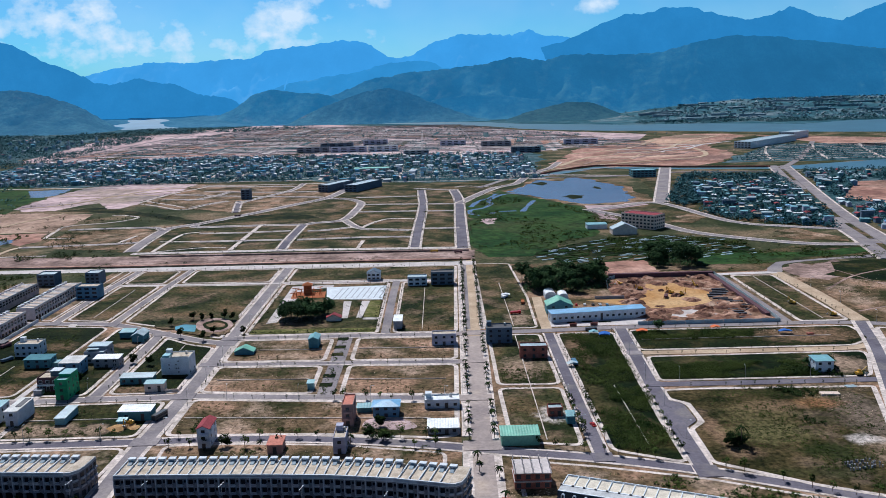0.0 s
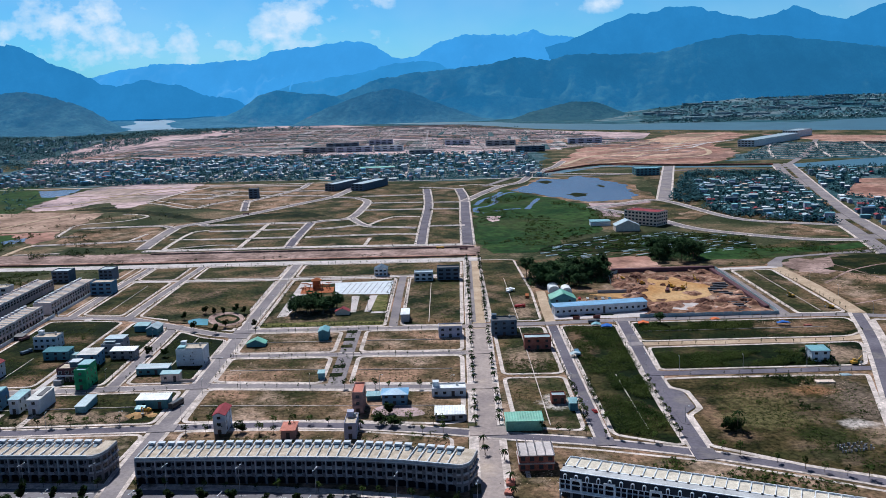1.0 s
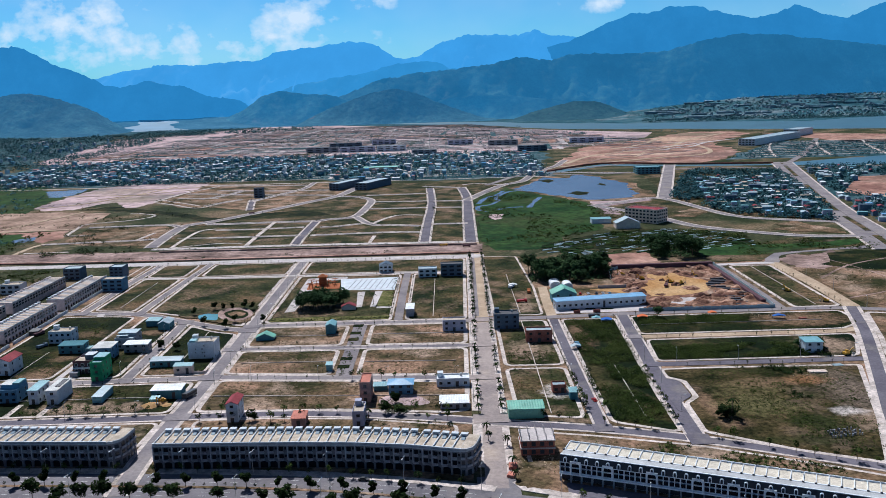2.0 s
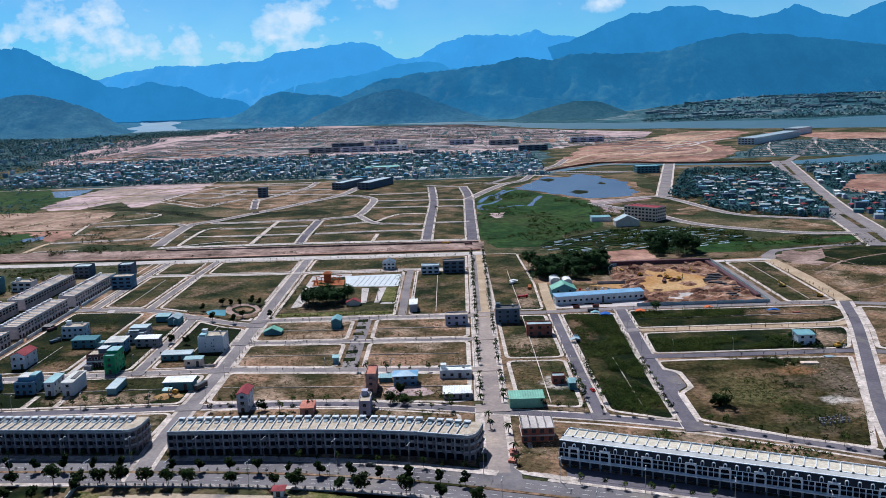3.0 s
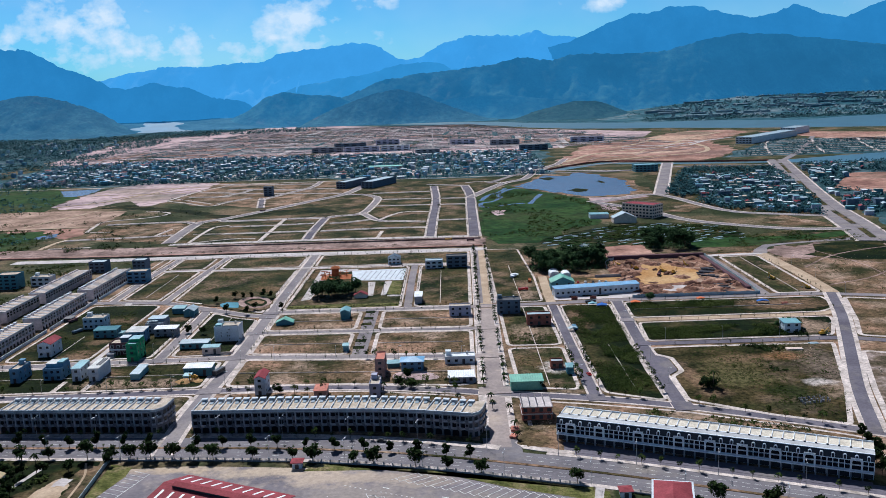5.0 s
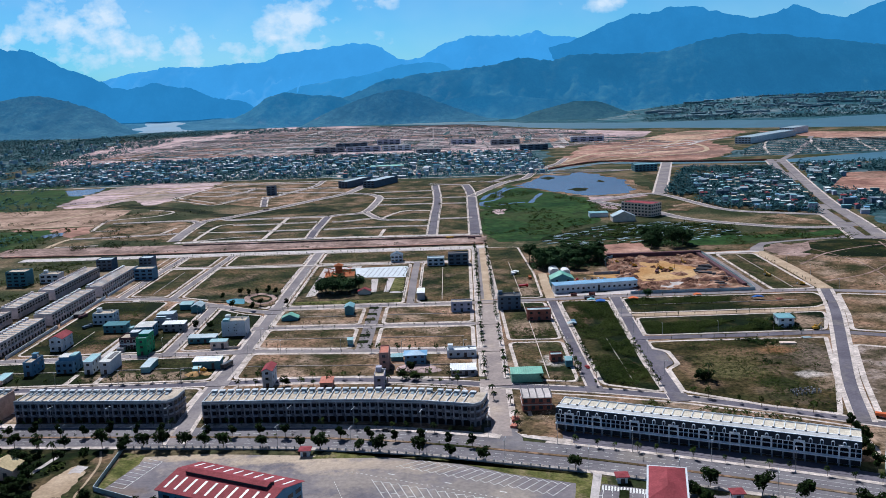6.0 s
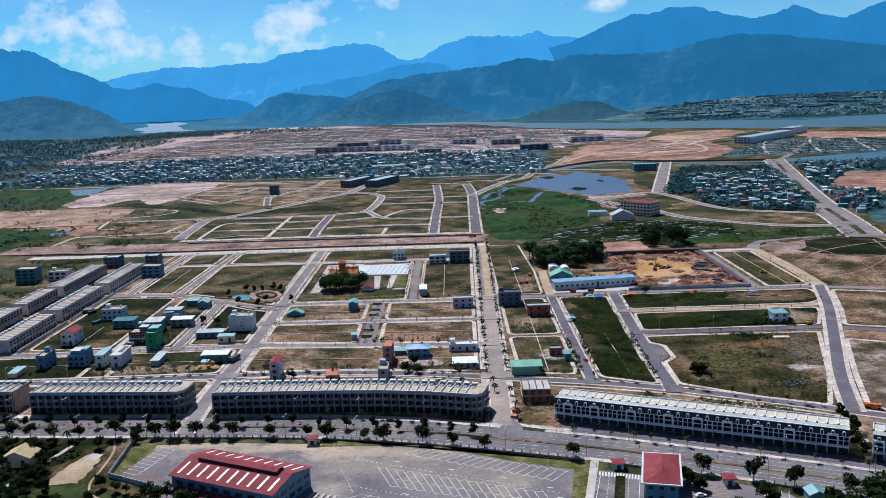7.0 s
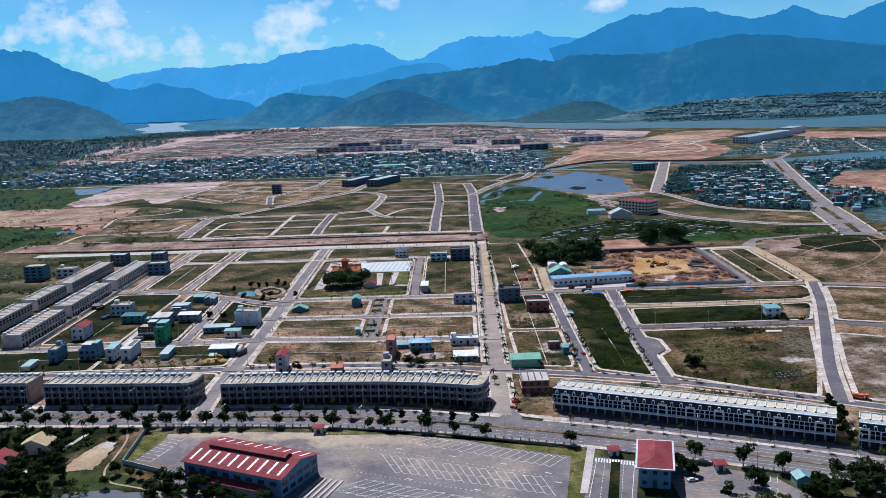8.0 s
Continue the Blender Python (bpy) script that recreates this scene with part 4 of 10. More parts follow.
road([(-300, 600), (-277, 598), (-234, 592), (-193, 567), (-160, 546), (-145, 540)], 7, PALE_ROAD, pave=1.2)
road([(-277, 598), (-278, 690), (-276, 776)], 5.4, PALE_ROAD, pave=1.2)
road([(-233, 592), (-232, 660), (-228, 776)], 5.4, PALE_ROAD, pave=1.2)
road([(-277, 508), (-262, 530), (-255, 560), (-262, 596)], 5, CONCRETE)
road([(66.5, 350), (66.5, 440), (67, 542)], 5.6, ASPHALT, pave=1.2)
road([(67, 545), (68, 590), (70, 640)], 7, SAND, name="track", label="sandy track beside the school")
road([(15, 549), (60, 548), (112, 551), (190, 551), (262, 549), (330, 530), (440, 505)], 8, PALE_ROAD)
road([(105.6, 331), (106.2, 348), (106.6, 368), (107.3, 390), (108.7, 420), (109.3, 443), (111.4, 483), (114.7, 548)], 7.0, ASPHALT, pave=1.2)
road([(112, 495), (185, 494), (235, 494), (256, 500)], 7, SAND, name="road", label="unsurfaced sandy street")
road([(112, 440), (168, 439), (227, 439), (240, 436)], 7, ASPHALT)
road([(236, 438), (280, 418), (330, 392), (400, 360)], 7.5, ASPHALT)
road([(182, 295), (199, 347.6), (219.2, 400), (239, 451), (256, 497), (273, 552)], 6.6, ASPHALT, pave=2.5, label="broad dark asphalt street")
road([(274, 552), (277, 630), (275, 705)], 11, SAND, name="track", label="wide sandy street")
road([(226, 551), (226.5, 620), (226, 702)], 7, PALE_ROAD)
road([(226, 702), (250, 703), (276, 704)], 8, CONCRETE)
patch("turning_bay", [(108, 427), (110.4, 425), (110.6, 417.5), (117.8, 410), (117.9, 388.2), (110.7, 380), (109.2, 366), (106, 368), (106, 424)], ASPHALT, "dusty asphalt turning bay", category="road", z=0.3, curve=2)
road([(275, 705), (300, 745), (400, 760), (520, 740)], 12, PALE_ROAD)

for x, y, w, d, m in ((15, 427, 17, 8, DUSTY_ROAD), (16, 488, 17, 7, DUSTY_ROAD), (17, 546, 20, 8, DUSTY_ROAD), (15.5, 366, 17, 11, DUSTY_ROAD), (-139.5, 440, 12, 9, PALE_ROAD), (-139.5, 494, 12, 7.5, PALE_ROAD), (-139.5, 548, 12, 9, PALE_ROAD), (-140, 380, 13, 9, PALE_ROAD),
                       (-139.5, 537, 12, 10, PALE_ROAD), (-188, 439, 9, 8, PALE_ROAD), (-190, 564, 10, 10, PALE_ROAD), (-277, 598, 9, 9, PALE_ROAD), (-233, 592, 9, 10, PALE_ROAD), (66.5, 350, 9, 9, ASPHALT), (106.5, 334, 10, 11, ASPHALT), (110, 440, 9, 8, ASPHALT), (112, 495, 9, 8, PALE_ROAD)):
    part("junction", Shape().box(x - w / 2, y - d / 2, 0, x + w / 2, y + d / 2, 0.18 + lifted()), m, kind="structure", label="worn asphalt street junction", category="road")
# ---- plots of the new quarter ----
patch("field", [(-300, 300), (5, 300), (10, 560), (13, 790), (-300, 790)], DRY, "trodden dry soil under the new quarter", z=0.004)
patch("field", [(22, 300), (200, 240), (420, 170), (470, 520), (280, 720), (24, 775)], DRY, "trodden dry soil under the eastern plots", z=0.006)
dry, olive, lush = "vacant plot of dry brown grass and bare soil", "vacant plot of rough olive grass", "vacant plot overgrown with green weeds"
plot([(-134, 386), (-60, 383), (-4, 375), (6, 378), (6.5, 422), (-60, 429), (-134, 436)], DRY, dry)
plot([(-134, 445.5), (-71, 438.5), (-71, 487), (-134, 490)], DRY, dry)
plot([(-57, 437), (6.8, 432), (7.4, 484), (-57, 487)], DRY, dry)
plot([(-134, 498), (-71, 495.5), (-71, 543), (-134, 544.5)], DRY, dry)
plot([(-57, 495), (7.6, 492.5), (8.4, 541.5), (-57, 543)], DRY, dry)
part("walkway", Shape().box(-68.5, 433, 0, -59.5, 547, 0.18), PALE_ROAD, kind="structure", label="paved walkway with planted beds", category="pavement")
plot([(-133, 554), (-43.5, 553), (-43.5, 704), (-133, 708)], OLIVE, "park lawn between pavements")
plot([(-34.5, 552), (8.8, 551), (11.2, 702), (-34.5, 704)], OLIVE, olive)
plot([(-133, 717), (-39, 713), (11.4, 710), (12.4, 767), (-133, 772)], OLIVE, olive, pave=3)
plot([(-223, 721), (-146, 717), (-146, 772), (-223, 774)], OLIVE, olive, pave=3)
plot([(-272, 723), (-237, 721), (-237, 775), (-272, 776)], OLIVE, olive, pave=3)
plot([(-272, 606), (-239, 600), (-237, 714), (-272, 716)], OLIVE, olive, pave=3)
plot([(-227, 597), (-190, 578), (-158, 556), (-146, 548), (-146, 708), (-227, 712)], OLIVE, olive, pave=3)
plot([(-183, 446), (-145, 446), (-145, 530), (-163, 538), (-184, 556)], LUSH, olive, pave=3)
plot([(-225, 446), (-194, 445), (-195, 562), (-225, 582)], LUSH, lush, pave=3)
plot([(-288, 446), (-233, 446), (-232, 584), (-250, 588), (-288, 590)], LUSH, lush, pave=2.5)
plot([(-400, 387), (-300, 385), (-146, 386), (-146, 434), (-200, 433), (-300, 430), (-400, 433)], LUSH, lush, pave=3)
plot([(-292, 608), (-283, 606), (-283, 778), (-292, 778)], DRY, dry, pave=2)
plot([(28, 369), (61, 362), (62, 440), (27, 441)], OLIVE, olive, pave=3)
plot([(27, 445), (62, 444), (62, 541), (27, 542)], OLIVE, olive, pave=3)
plot([(27, 556), (62, 555), (64, 640), (60, 770), (27, 772)], OLIVE, olive, pave=2.5)
plot([(71, 357), (98, 343), (102.2, 345), (102.6, 390), (104.6, 440), (106.5, 483), (109.5, 541), (71, 542)], LUSH, lush, pave=3)
plot([(116, 500), (245, 499), (262, 512), (262, 543), (118, 545)], LUSH, lush, pave=3)
plot([(113.5, 445), (229, 444), (243, 476), (246, 489), (117, 489)], LUSH, lush, pave=3)
plot([(110, 342), (145, 318), (176, 303), (196, 352), (213, 401), (223, 430), (130, 433), (111.3, 432), (111.3, 417.5), (118.8, 410.5), (118.8, 387.5), (111.2, 379)], GRAZED, "broad plot of rough grass with bare patches", pave=3.5, r=4.5)
plot([(234, 554), (268, 554), (270, 696), (234, 697)], OLIVE, olive, pave=3.5)
plot([(230, 414), (280, 391), (330, 364), (400, 330), (340, 230), (270, 259), (190, 299), (206.5, 350)], RUBBLE_PALE, "vacant plot of pale stony soil and dry grass", pave=4)
plot([(256, 478), (242, 442), (290, 424), (340, 398), (430, 365), (450, 490), (330, 520), (275, 538)], DRY, dry, pave=4)
patch("field", [(284, 560), (330, 540), (440, 515), (520, 700), (400, 745), (310, 735), (284, 690)], DRY, "dry grazed land with tracks")
patch("field", [(236, 712), (270, 714), (292, 745), (400, 770), (520, 752), (540, 800), (420, 812), (330, 815), (270, 780), (130, 790), (120, 735)], OLIVE, "rough green land behind the site")
patch("bare_soil", [(317, 729), (341, 752), (342, 724), (321, 694), (300, 666), (286, 679), (283, 710), (303, 742)], BANK_SOIL, "bare sandy soil with vehicle tracks", wild=7)
patch("bare_soil", [(356, 912), (382, 927), (388, 890), (405, 865), (396, 832), (368, 850), (342, 872)], DRY, "bare sandy soil beside the carriageway", wild=6)
patch("bare_soil", [(137, 760), (181, 773), (181, 745), (178, 713), (141, 713)], EARTH, "bare red-brown soil beside the gardens", wild=5)
patch("bare_soil", [(276, 1021), (306, 1046), (359, 1090), (324, 1030), (285, 968), (263, 978)], DRY, "pale bare soil among the grass", wild=5)
patch("meadow", [(339, 737), (385, 750), (412, 734), (378, 661), (328, 666), (314, 690)], LUSH, "green meadow beside the tracks", wild=8)
patch("meadow", [(235, 785), (296, 792), (415, 801), (408, 781), (300, 752), (262, 741), (226, 742)], MARSH, "green meadow behind the site", wild=7)
for k, pts in enumerate(([(283, 575), (330, 600), (380, 660), (400, 730)], [(300, 700), (350, 650), (430, 610), (500, 600)], [(290, 640), (340, 690), (420, 720), (500, 700)], [(330, 560), (340, 640), (320, 730)])):
    road(pts, (1.8, 1.4, 2.2, 1.3)[k], BANK_SOIL, name="track", label="worn vehicle track over the dry land")
patch("yard", [(70, 557), (140, 557), (140, 574), (70, 570)], CONCRETE, "pale concrete forecourt of the school", category="yard", z=0.1)
patch("site", [(128, 557), (222, 556), (224, 703), (150, 704), (128, 680)], SITE_SOIL, "excavated building site of churned red-brown soil", category="site", z=0.08)
patch("clay_floor", [(107, 627), (135, 628), (150, 640), (163, 668), (180, 678), (189, 660), (202, 640), (196, 612), (176, 600), (142, 602), (122, 612)], ORANGE, "trodden orange clay in the middle of the site", category="site", z=0.12, wild=5)
patch("crushed_stone", [(160, 588), (177, 592), (186, 580), (170, 571), (156, 571)], CONCRETE, "patch of pale crushed stone on the site", category="site", z=0.2, wild=3)

for x, y0, y1 in ((-230, 386.5, 405), (-213, 386.5, 403.5), (-219.5, 434, 446)):
    patch("drive", [(x - 1.7, y0), (x + 1.7, y0), (x + 1.4, y1), (x - 1.4, y1)], PAVING, "pale concrete drive of a house", category="pavement", z=0.225)

# the strips between the terraces and the street behind them
plot([(-128, 337), (-60, 331), (-2, 321), (0, 360), (-50, 372), (-95, 376), (-130, 376)], DRY, dry, pave=2.5)
plot([(-330, 345), (-147, 341), (-146, 374), (-300, 374), (-430, 375)], DRY, dry, pave=2.5)
plot([(29, 303), (39, 310), (80, 297), (120, 280), (158, 263), (173, 257), (176, 290), (150, 305), (105, 328), (63, 342), (28, 351)], DRY, dry, pave=2.5)

patch("spoil_ground", [(192, 560), (220, 558), (221, 700), (196, 702), (204, 650), (188, 610)], RUBBLE, "dark churned ground of the site", z=0.1, wild=5)
patch("spoil_ground", [(130, 560), (180, 558), (172, 584), (140, 590)], RUBBLE, "dark churned ground of the site", z=0.104, wild=5)
patch("spoil_ground", [(132, 690), (195, 702), (190, 682), (150, 672)], RUBBLE, "dark churned ground of the site", z=0.108, wild=5)

# ---- canal bank between the two quarters ----
s = Shape()
bank = [Vector(p) for p in ((-500, 830), (-300, 818), (-150, 813), (30, 806))]
ribbon(s, smooth(bank, 4), -12, 34, 0, 0.15)
part("embankment", s, BANK_SOIL, kind="structure", label="brown earth bank of an unfinished canal", category="embankment")
s = Shape()
ribbon(s, smooth([(-480, 812), (-300, 800), (-120, 797), (26, 793)], 4), -2.5, 2.5, 0, 1.3)
part("berm", s, EARTH, kind="structure", label="ridge of pale earth beside the canal", category="embankment")
s = Shape()
ribbon(s, smooth([(-300, 848), (-150, 843), (26, 838)], 4), -2, 2, 0, 1.6)
part("berm", s, BANK_SOIL, kind="structure", label="brown earth ridge beside the canal", category="embankment")
part("verge", ribbon(Shape(), smooth([(-330, 803), (-150, 800), (20, 795)], 4), -3.5, 1.0, 0, 0.9), LUSH, kind="structure", label="overgrown green verge beside the canal bank", category="verge")
road([(-480, 830), (-250, 822), (-100, 818), (20, 812)], 7, BANK_SOIL, name="track", label="sandy haul track along the canal")

# ---- the quarter beyond the canal ----
FAR_STREETS = []
patch("field", [(-350, 880), (26, 856), (30, 1240), (110, 1390), (60, 1450), (-130, 1440), (-180, 1290), (-290, 1090), (-350, 1040)], OLIVE, "rough grass plots of the far quarter", z=0.03)


def far_street(points, width, mat):
    road(points, width, mat, pave=0.0 if mat in (PAVING, SAND) else 2.4, curve=4)
    FAR_STREETS.append((points, width))


far_street([(-315, 867), (-260, 866), (-168, 865), (-76, 860), (24, 853)], 6, CONCRETE)
far_street([(-320, 878), (-325, 939), (-328, 1006), (-325, 1033), (-297, 1065), (-270, 1110), (-241, 1159), (-203, 1230), (-175, 1277), (-160, 1340), (-146, 1446), (-108, 1637)], 11, PALE_ROAD)
far_street([(-167, 1282), (-144, 1275), (-127, 1256), (-113, 1218), (-114, 1143), (-122, 1062), (-152, 1045), (-169, 1034), (-216, 1036), (-290, 1034), (-301, 1047)], 8, PALE_ROAD)
far_street([(-122, 1068), (-102, 1009), (-87, 986), (-71, 983), (-36, 970)], 6, PALE_ROAD)
far_street([(-93, 1002), (-79, 1042), (-63, 1063), (-33, 1056)], 5, PAVING)
far_street([(-166, 1033), (-166, 924), (-164, 864)], 8, ASPHALT)
far_street([(-218, 1036), (-218, 948), (-217, 872)], 5, PAVING)
far_street([(-84, 910), (-86, 862)], 4, PAVING)
far_street([(-272, 931), (-224, 929), (-168, 929)], 4, PALE_ROAD)
far_street([(-278, 986), (-229, 984), (-174, 989)], 3.5, PALE_ROAD)
far_street([(-154, 984), (-131, 988), (-105, 1004)], 4, PALE_ROAD)
far_street([(-157, 926), (-87, 931), (-34, 927)], 4, PALE_ROAD)
far_street([(-31, 1356), (-25, 1167), (-27, 991), (-28, 861)], 9, ASPHALT)
far_street([(19, 1356), (25, 1232), (23, 1078), (20, 851)], 11, ASPHALT)
far_street([(23, 1185), (52, 1274), (87, 1367), (123, 1417), (155, 1547), (170, 1587), (210, 1669), (244, 1793)], 10, PALE_ROAD)
far_street([(-42, 1384), (-9, 1365), (25, 1346)], 5, PALE_ROAD)
far_street([(22, 1389), (48, 1398), (89, 1367)], 5, PAVING)
far_street([(168, 1565), (209, 1538), (258, 1519), (315, 1497), (366, 1498)], 7, PALE_ROAD)
far_street([(-23, 1192), (18, 1187)], 4, PALE_ROAD)
far_street([(-20, 1124), (18, 1119)], 3.5, PALE_ROAD)
far_street([(-22, 980), (20, 979)], 4, PALE_ROAD)
far_street([(-108, 1203), (-33, 1195)], 4, PALE_ROAD)
far_street([(-110, 1130), (-31, 1126)], 4, PALE_ROAD)
far_street([(-126, 1284), (-31, 1285)], 4, PALE_ROAD)
far_street([(-276, 1157), (-288, 1221), (-298, 1278)], 7, ASPHALT)
far_street([(-353, 1220), (-336, 1254), (-316, 1283)], 5, PALE_ROAD)
far_street([(-296, 1250), (-271, 1320), (-241, 1407), (-237, 1504)], 6, PALE_ROAD)
far_street([(-383, 1302), (-355, 1346), (-342, 1397)], 5, PALE_ROAD)
far_street([(-410, 1497), (-319, 1476), (-236, 1458)], 5, PALE_ROAD)
far_street([(-386, 1419), (-283, 1386), (-196, 1376)], 5, PALE_ROAD)
far_street([(-370, 1358), (-272, 1328), (-178, 1300)], 5, PALE_ROAD)
far_street([(-450, 1286), (-442, 1349), (-431, 1408), (-402, 1485)], 5, PAVING)
far_street([(-447, 1279), (-405, 1241), (-361, 1197), (-340, 1236)], 4, PAVING)
far_street([(-444, 1306), (-397, 1258), (-364, 1223)], 4, PAVING)
far_street([(-427, 1383), (-372, 1366)], 5, PALE_ROAD)
far_street([(-425, 1322), (-358, 1309)], 4, PALE_ROAD)
far_street([(-452, 974), (-462, 1028), (-464, 1070), (-415, 1094), (-398, 1132), (-425, 1155), (-441, 1159)], 4, PAVING)
far_street([(-450, 1039), (-400, 1041), (-349, 1039), (-330, 1016)], 5, PALE_ROAD)
far_street([(-448, 977), (-418, 975)], 3.5, PAVING)
far_street([(-456, 920), (-406, 925), (-355, 929), (-331, 936)], 4, PALE_ROAD)
far_street([(-353, 933), (-351, 956), (-348, 980)], 4, PAVING)
far_street([(-457, 861), (-458, 902), (-454, 923)], 6, SAND)
far_street([(-449, 866), (-402, 867)], 4, PAVING)
far_street([(-296, 873), (-298, 925), (-296, 982), (-280, 995)], 4, PAVING)
far_street([(-308, 935), (-263, 929)], 4, PAVING)
far_street([(-309, 866), (-253, 890), (-225, 887)], 3, PAVING)
for pts in ([(-610, 1250), (-560, 1290), (-520, 1380), (-480, 1500)], [(-640, 1400), (-560, 1395), (-450, 1380)], [(-590, 1490), (-500, 1470), (-430, 1480)], [(-560, 1040), (-545, 1100), (-520, 1190)], [(-640, 1030), (-560, 1022), (-462, 1028)], [(-560, 1345), (-500, 1400), (-440, 1440)]):
    road(pts, 5, SAND, name="track", label="pale vehicle track over bare earth")
for pts in ([(230, 1700), (330, 1900), (520, 2050), (640, 2300), (800, 2520)], [(210, 1640), (400, 1760), (560, 1850), (600, 2100), (500, 2250), (420, 2300)], [(300, 2000), (450, 2120), (600, 2420)]):
    road(pts, 11, SAND, name="track", label="pale haul track over the red earth")
road([(60, 1372), (160, 1560), (330, 1650)], 10, PALE_ROAD)
DUAL = smooth([(622, 1598), (605, 1537), (469, 1045), (424, 844), (401, 743)], 5)
for o0, o1 in ((3.5, 17), (-17, -3.5)):
    part("road", ribbon(Shape(), DUAL, o0, o1, 0, 0.2 + lifted()), PALE_ROAD, kind="structure", label="wide dual carriageway through the settlement", category="road")
part("pavement", ribbon(ribbon(Shape(), DUAL, 17, 20, 0, 0.3), DUAL, -20, -17, 0, 0.3), PAVING, kind="structure", label="pavements beside the dual carriageway", category="pavement")
part("road", ribbon(Shape(), DUAL, -3.6, 3.6, 0, 0.19), PALE_ROAD, kind="structure", label="gaps in the median of the dual carriageway", category="road")
for k in range(0, len(DUAL) - 3, 4):
    part("median", ribbon(Shape(), DUAL[k:k + 4], -2.8, 2.8, 0, 0.45), OLIVE, kind="structure", label="planted median island of the dual carriageway", category="median")
road([(418, 1616), (360, 1400), (292, 1146)], 16, PALE_ROAD, pave=3)
road([(182, 1090), (230, 1120), (288, 1140), (326, 976), (375, 929), (420, 905)], 8, PALE_ROAD, pave=2)
road([(190, 1085), (235, 1000), (262, 915), (300, 868), (354, 826), (406, 815)], 10, PALE_ROAD, pave=2)
road([(600, 1530), (750, 1800), (940, 2200)], 12, PALE_ROAD)
road([(160, 1500), (300, 1490), (420, 1530), (600, 1500), (900, 1440), (1300, 1330)], 9, PALE_ROAD)

rnd = random.Random(21)
for k in range(9):
    x, y = 260 + 28 * k + rnd.uniform(-20, 20), 1660 + 70 * k
    pts = [(x, y)]
    for q in range(5):
        x, y = x + rnd.uniform(20, 90), y + rnd.uniform(-25, 75)
        pts.append((x, y))
    road(pts, rnd.uniform(4, 9), rnd.choice((SAND, CONCRETE, BANK_SOIL)), name="track", label="pale haul track over the red earth")
s = Shape()
for k in range(9):
    y = 1720 + 46 * k + rnd.uniform(-6, 6)
    ribbon(s, smooth([(600 + 22 * k, y), (850 + 20 * k, y + 8), (1080 + 36 * k, y + 4)], 3), -2.6, 2.6, 0, 0.9 + 0.004 * k)
for k in range(6):
    x = 650 + 110 * k
    ribbon(s, smooth([(x, 1700), (x + 60, 1900), (x + 130, 2080)], 3), -2.6, 2.6, 0, 1.0 + 0.004 * k)
part("road", s, PAVING, kind="structure", label="pale streets of the green building land", category="road")
s = Shape()
ribbon(s, smooth([(180, 1555), (300, 1680), (440, 1620), (600, 1580)], 4), -1, 1, 0, 3)
part("hoarding", s, BRICK, label="long red site hoarding along the canal", category="fence")

# streets of the far levelled land: thin pale lines
rnd = random.Random(5)
s = Shape()
for k in range(44):
    y = 2220 + 37 * k + rnd.uniform(-12, 12)
    a, b = -1000 + 0.12 * (y - 2200), min(560 - 0.33 * (y - 2400), 560)
    ribbon(s, smooth([(a, y + 40), (0.5 * (a + b), y + rnd.uniform(-8, 8)), (b, y - 60)], 3), -2.4, 2.4, 0, 0.9 + 0.004 * k)
for k in range(11):
    x = -960 + 132 * k + rnd.uniform(-14, 14)
    ribbon(s, smooth([(x, 2200), (x - 12, 2900), (x - 20, min(3500 - 0.9 * max(x + 200, -600), 4100))], 3), -2.0, 2.0, 0, 1.1 + 0.004 * k)
part("road", s, PALE_ROAD, kind="structure", label="grid of pale streets on levelled land", category="road")
s = Shape()
for k in range(16):
    y = 1490 + 45 * k + rnd.uniform(-8, 8)
    ribbon(s, smooth([(-900, y + 60), (-300, y + 20), (180, y)], 3), -3, 3, 0, 0.12 + 0.004 * k)
for k in range(15):
    x = -880 + 72 * k + rnd.uniform(-14, 14)
    ribbon(s, smooth([(x, 1560), (x - 8, 2180)], 2), -3, 3, 0, 0.24 + 0.004 * k)
part("road", s, PAVING, kind="structure", label="pale lanes of the town", category="road")

# ---- terraces ----
def child(name, mesh, parent, m=None):
    ob = new(name, mesh)
    ob.parent = parent
    if m:
        ob.matrix_basis = m
    return ob


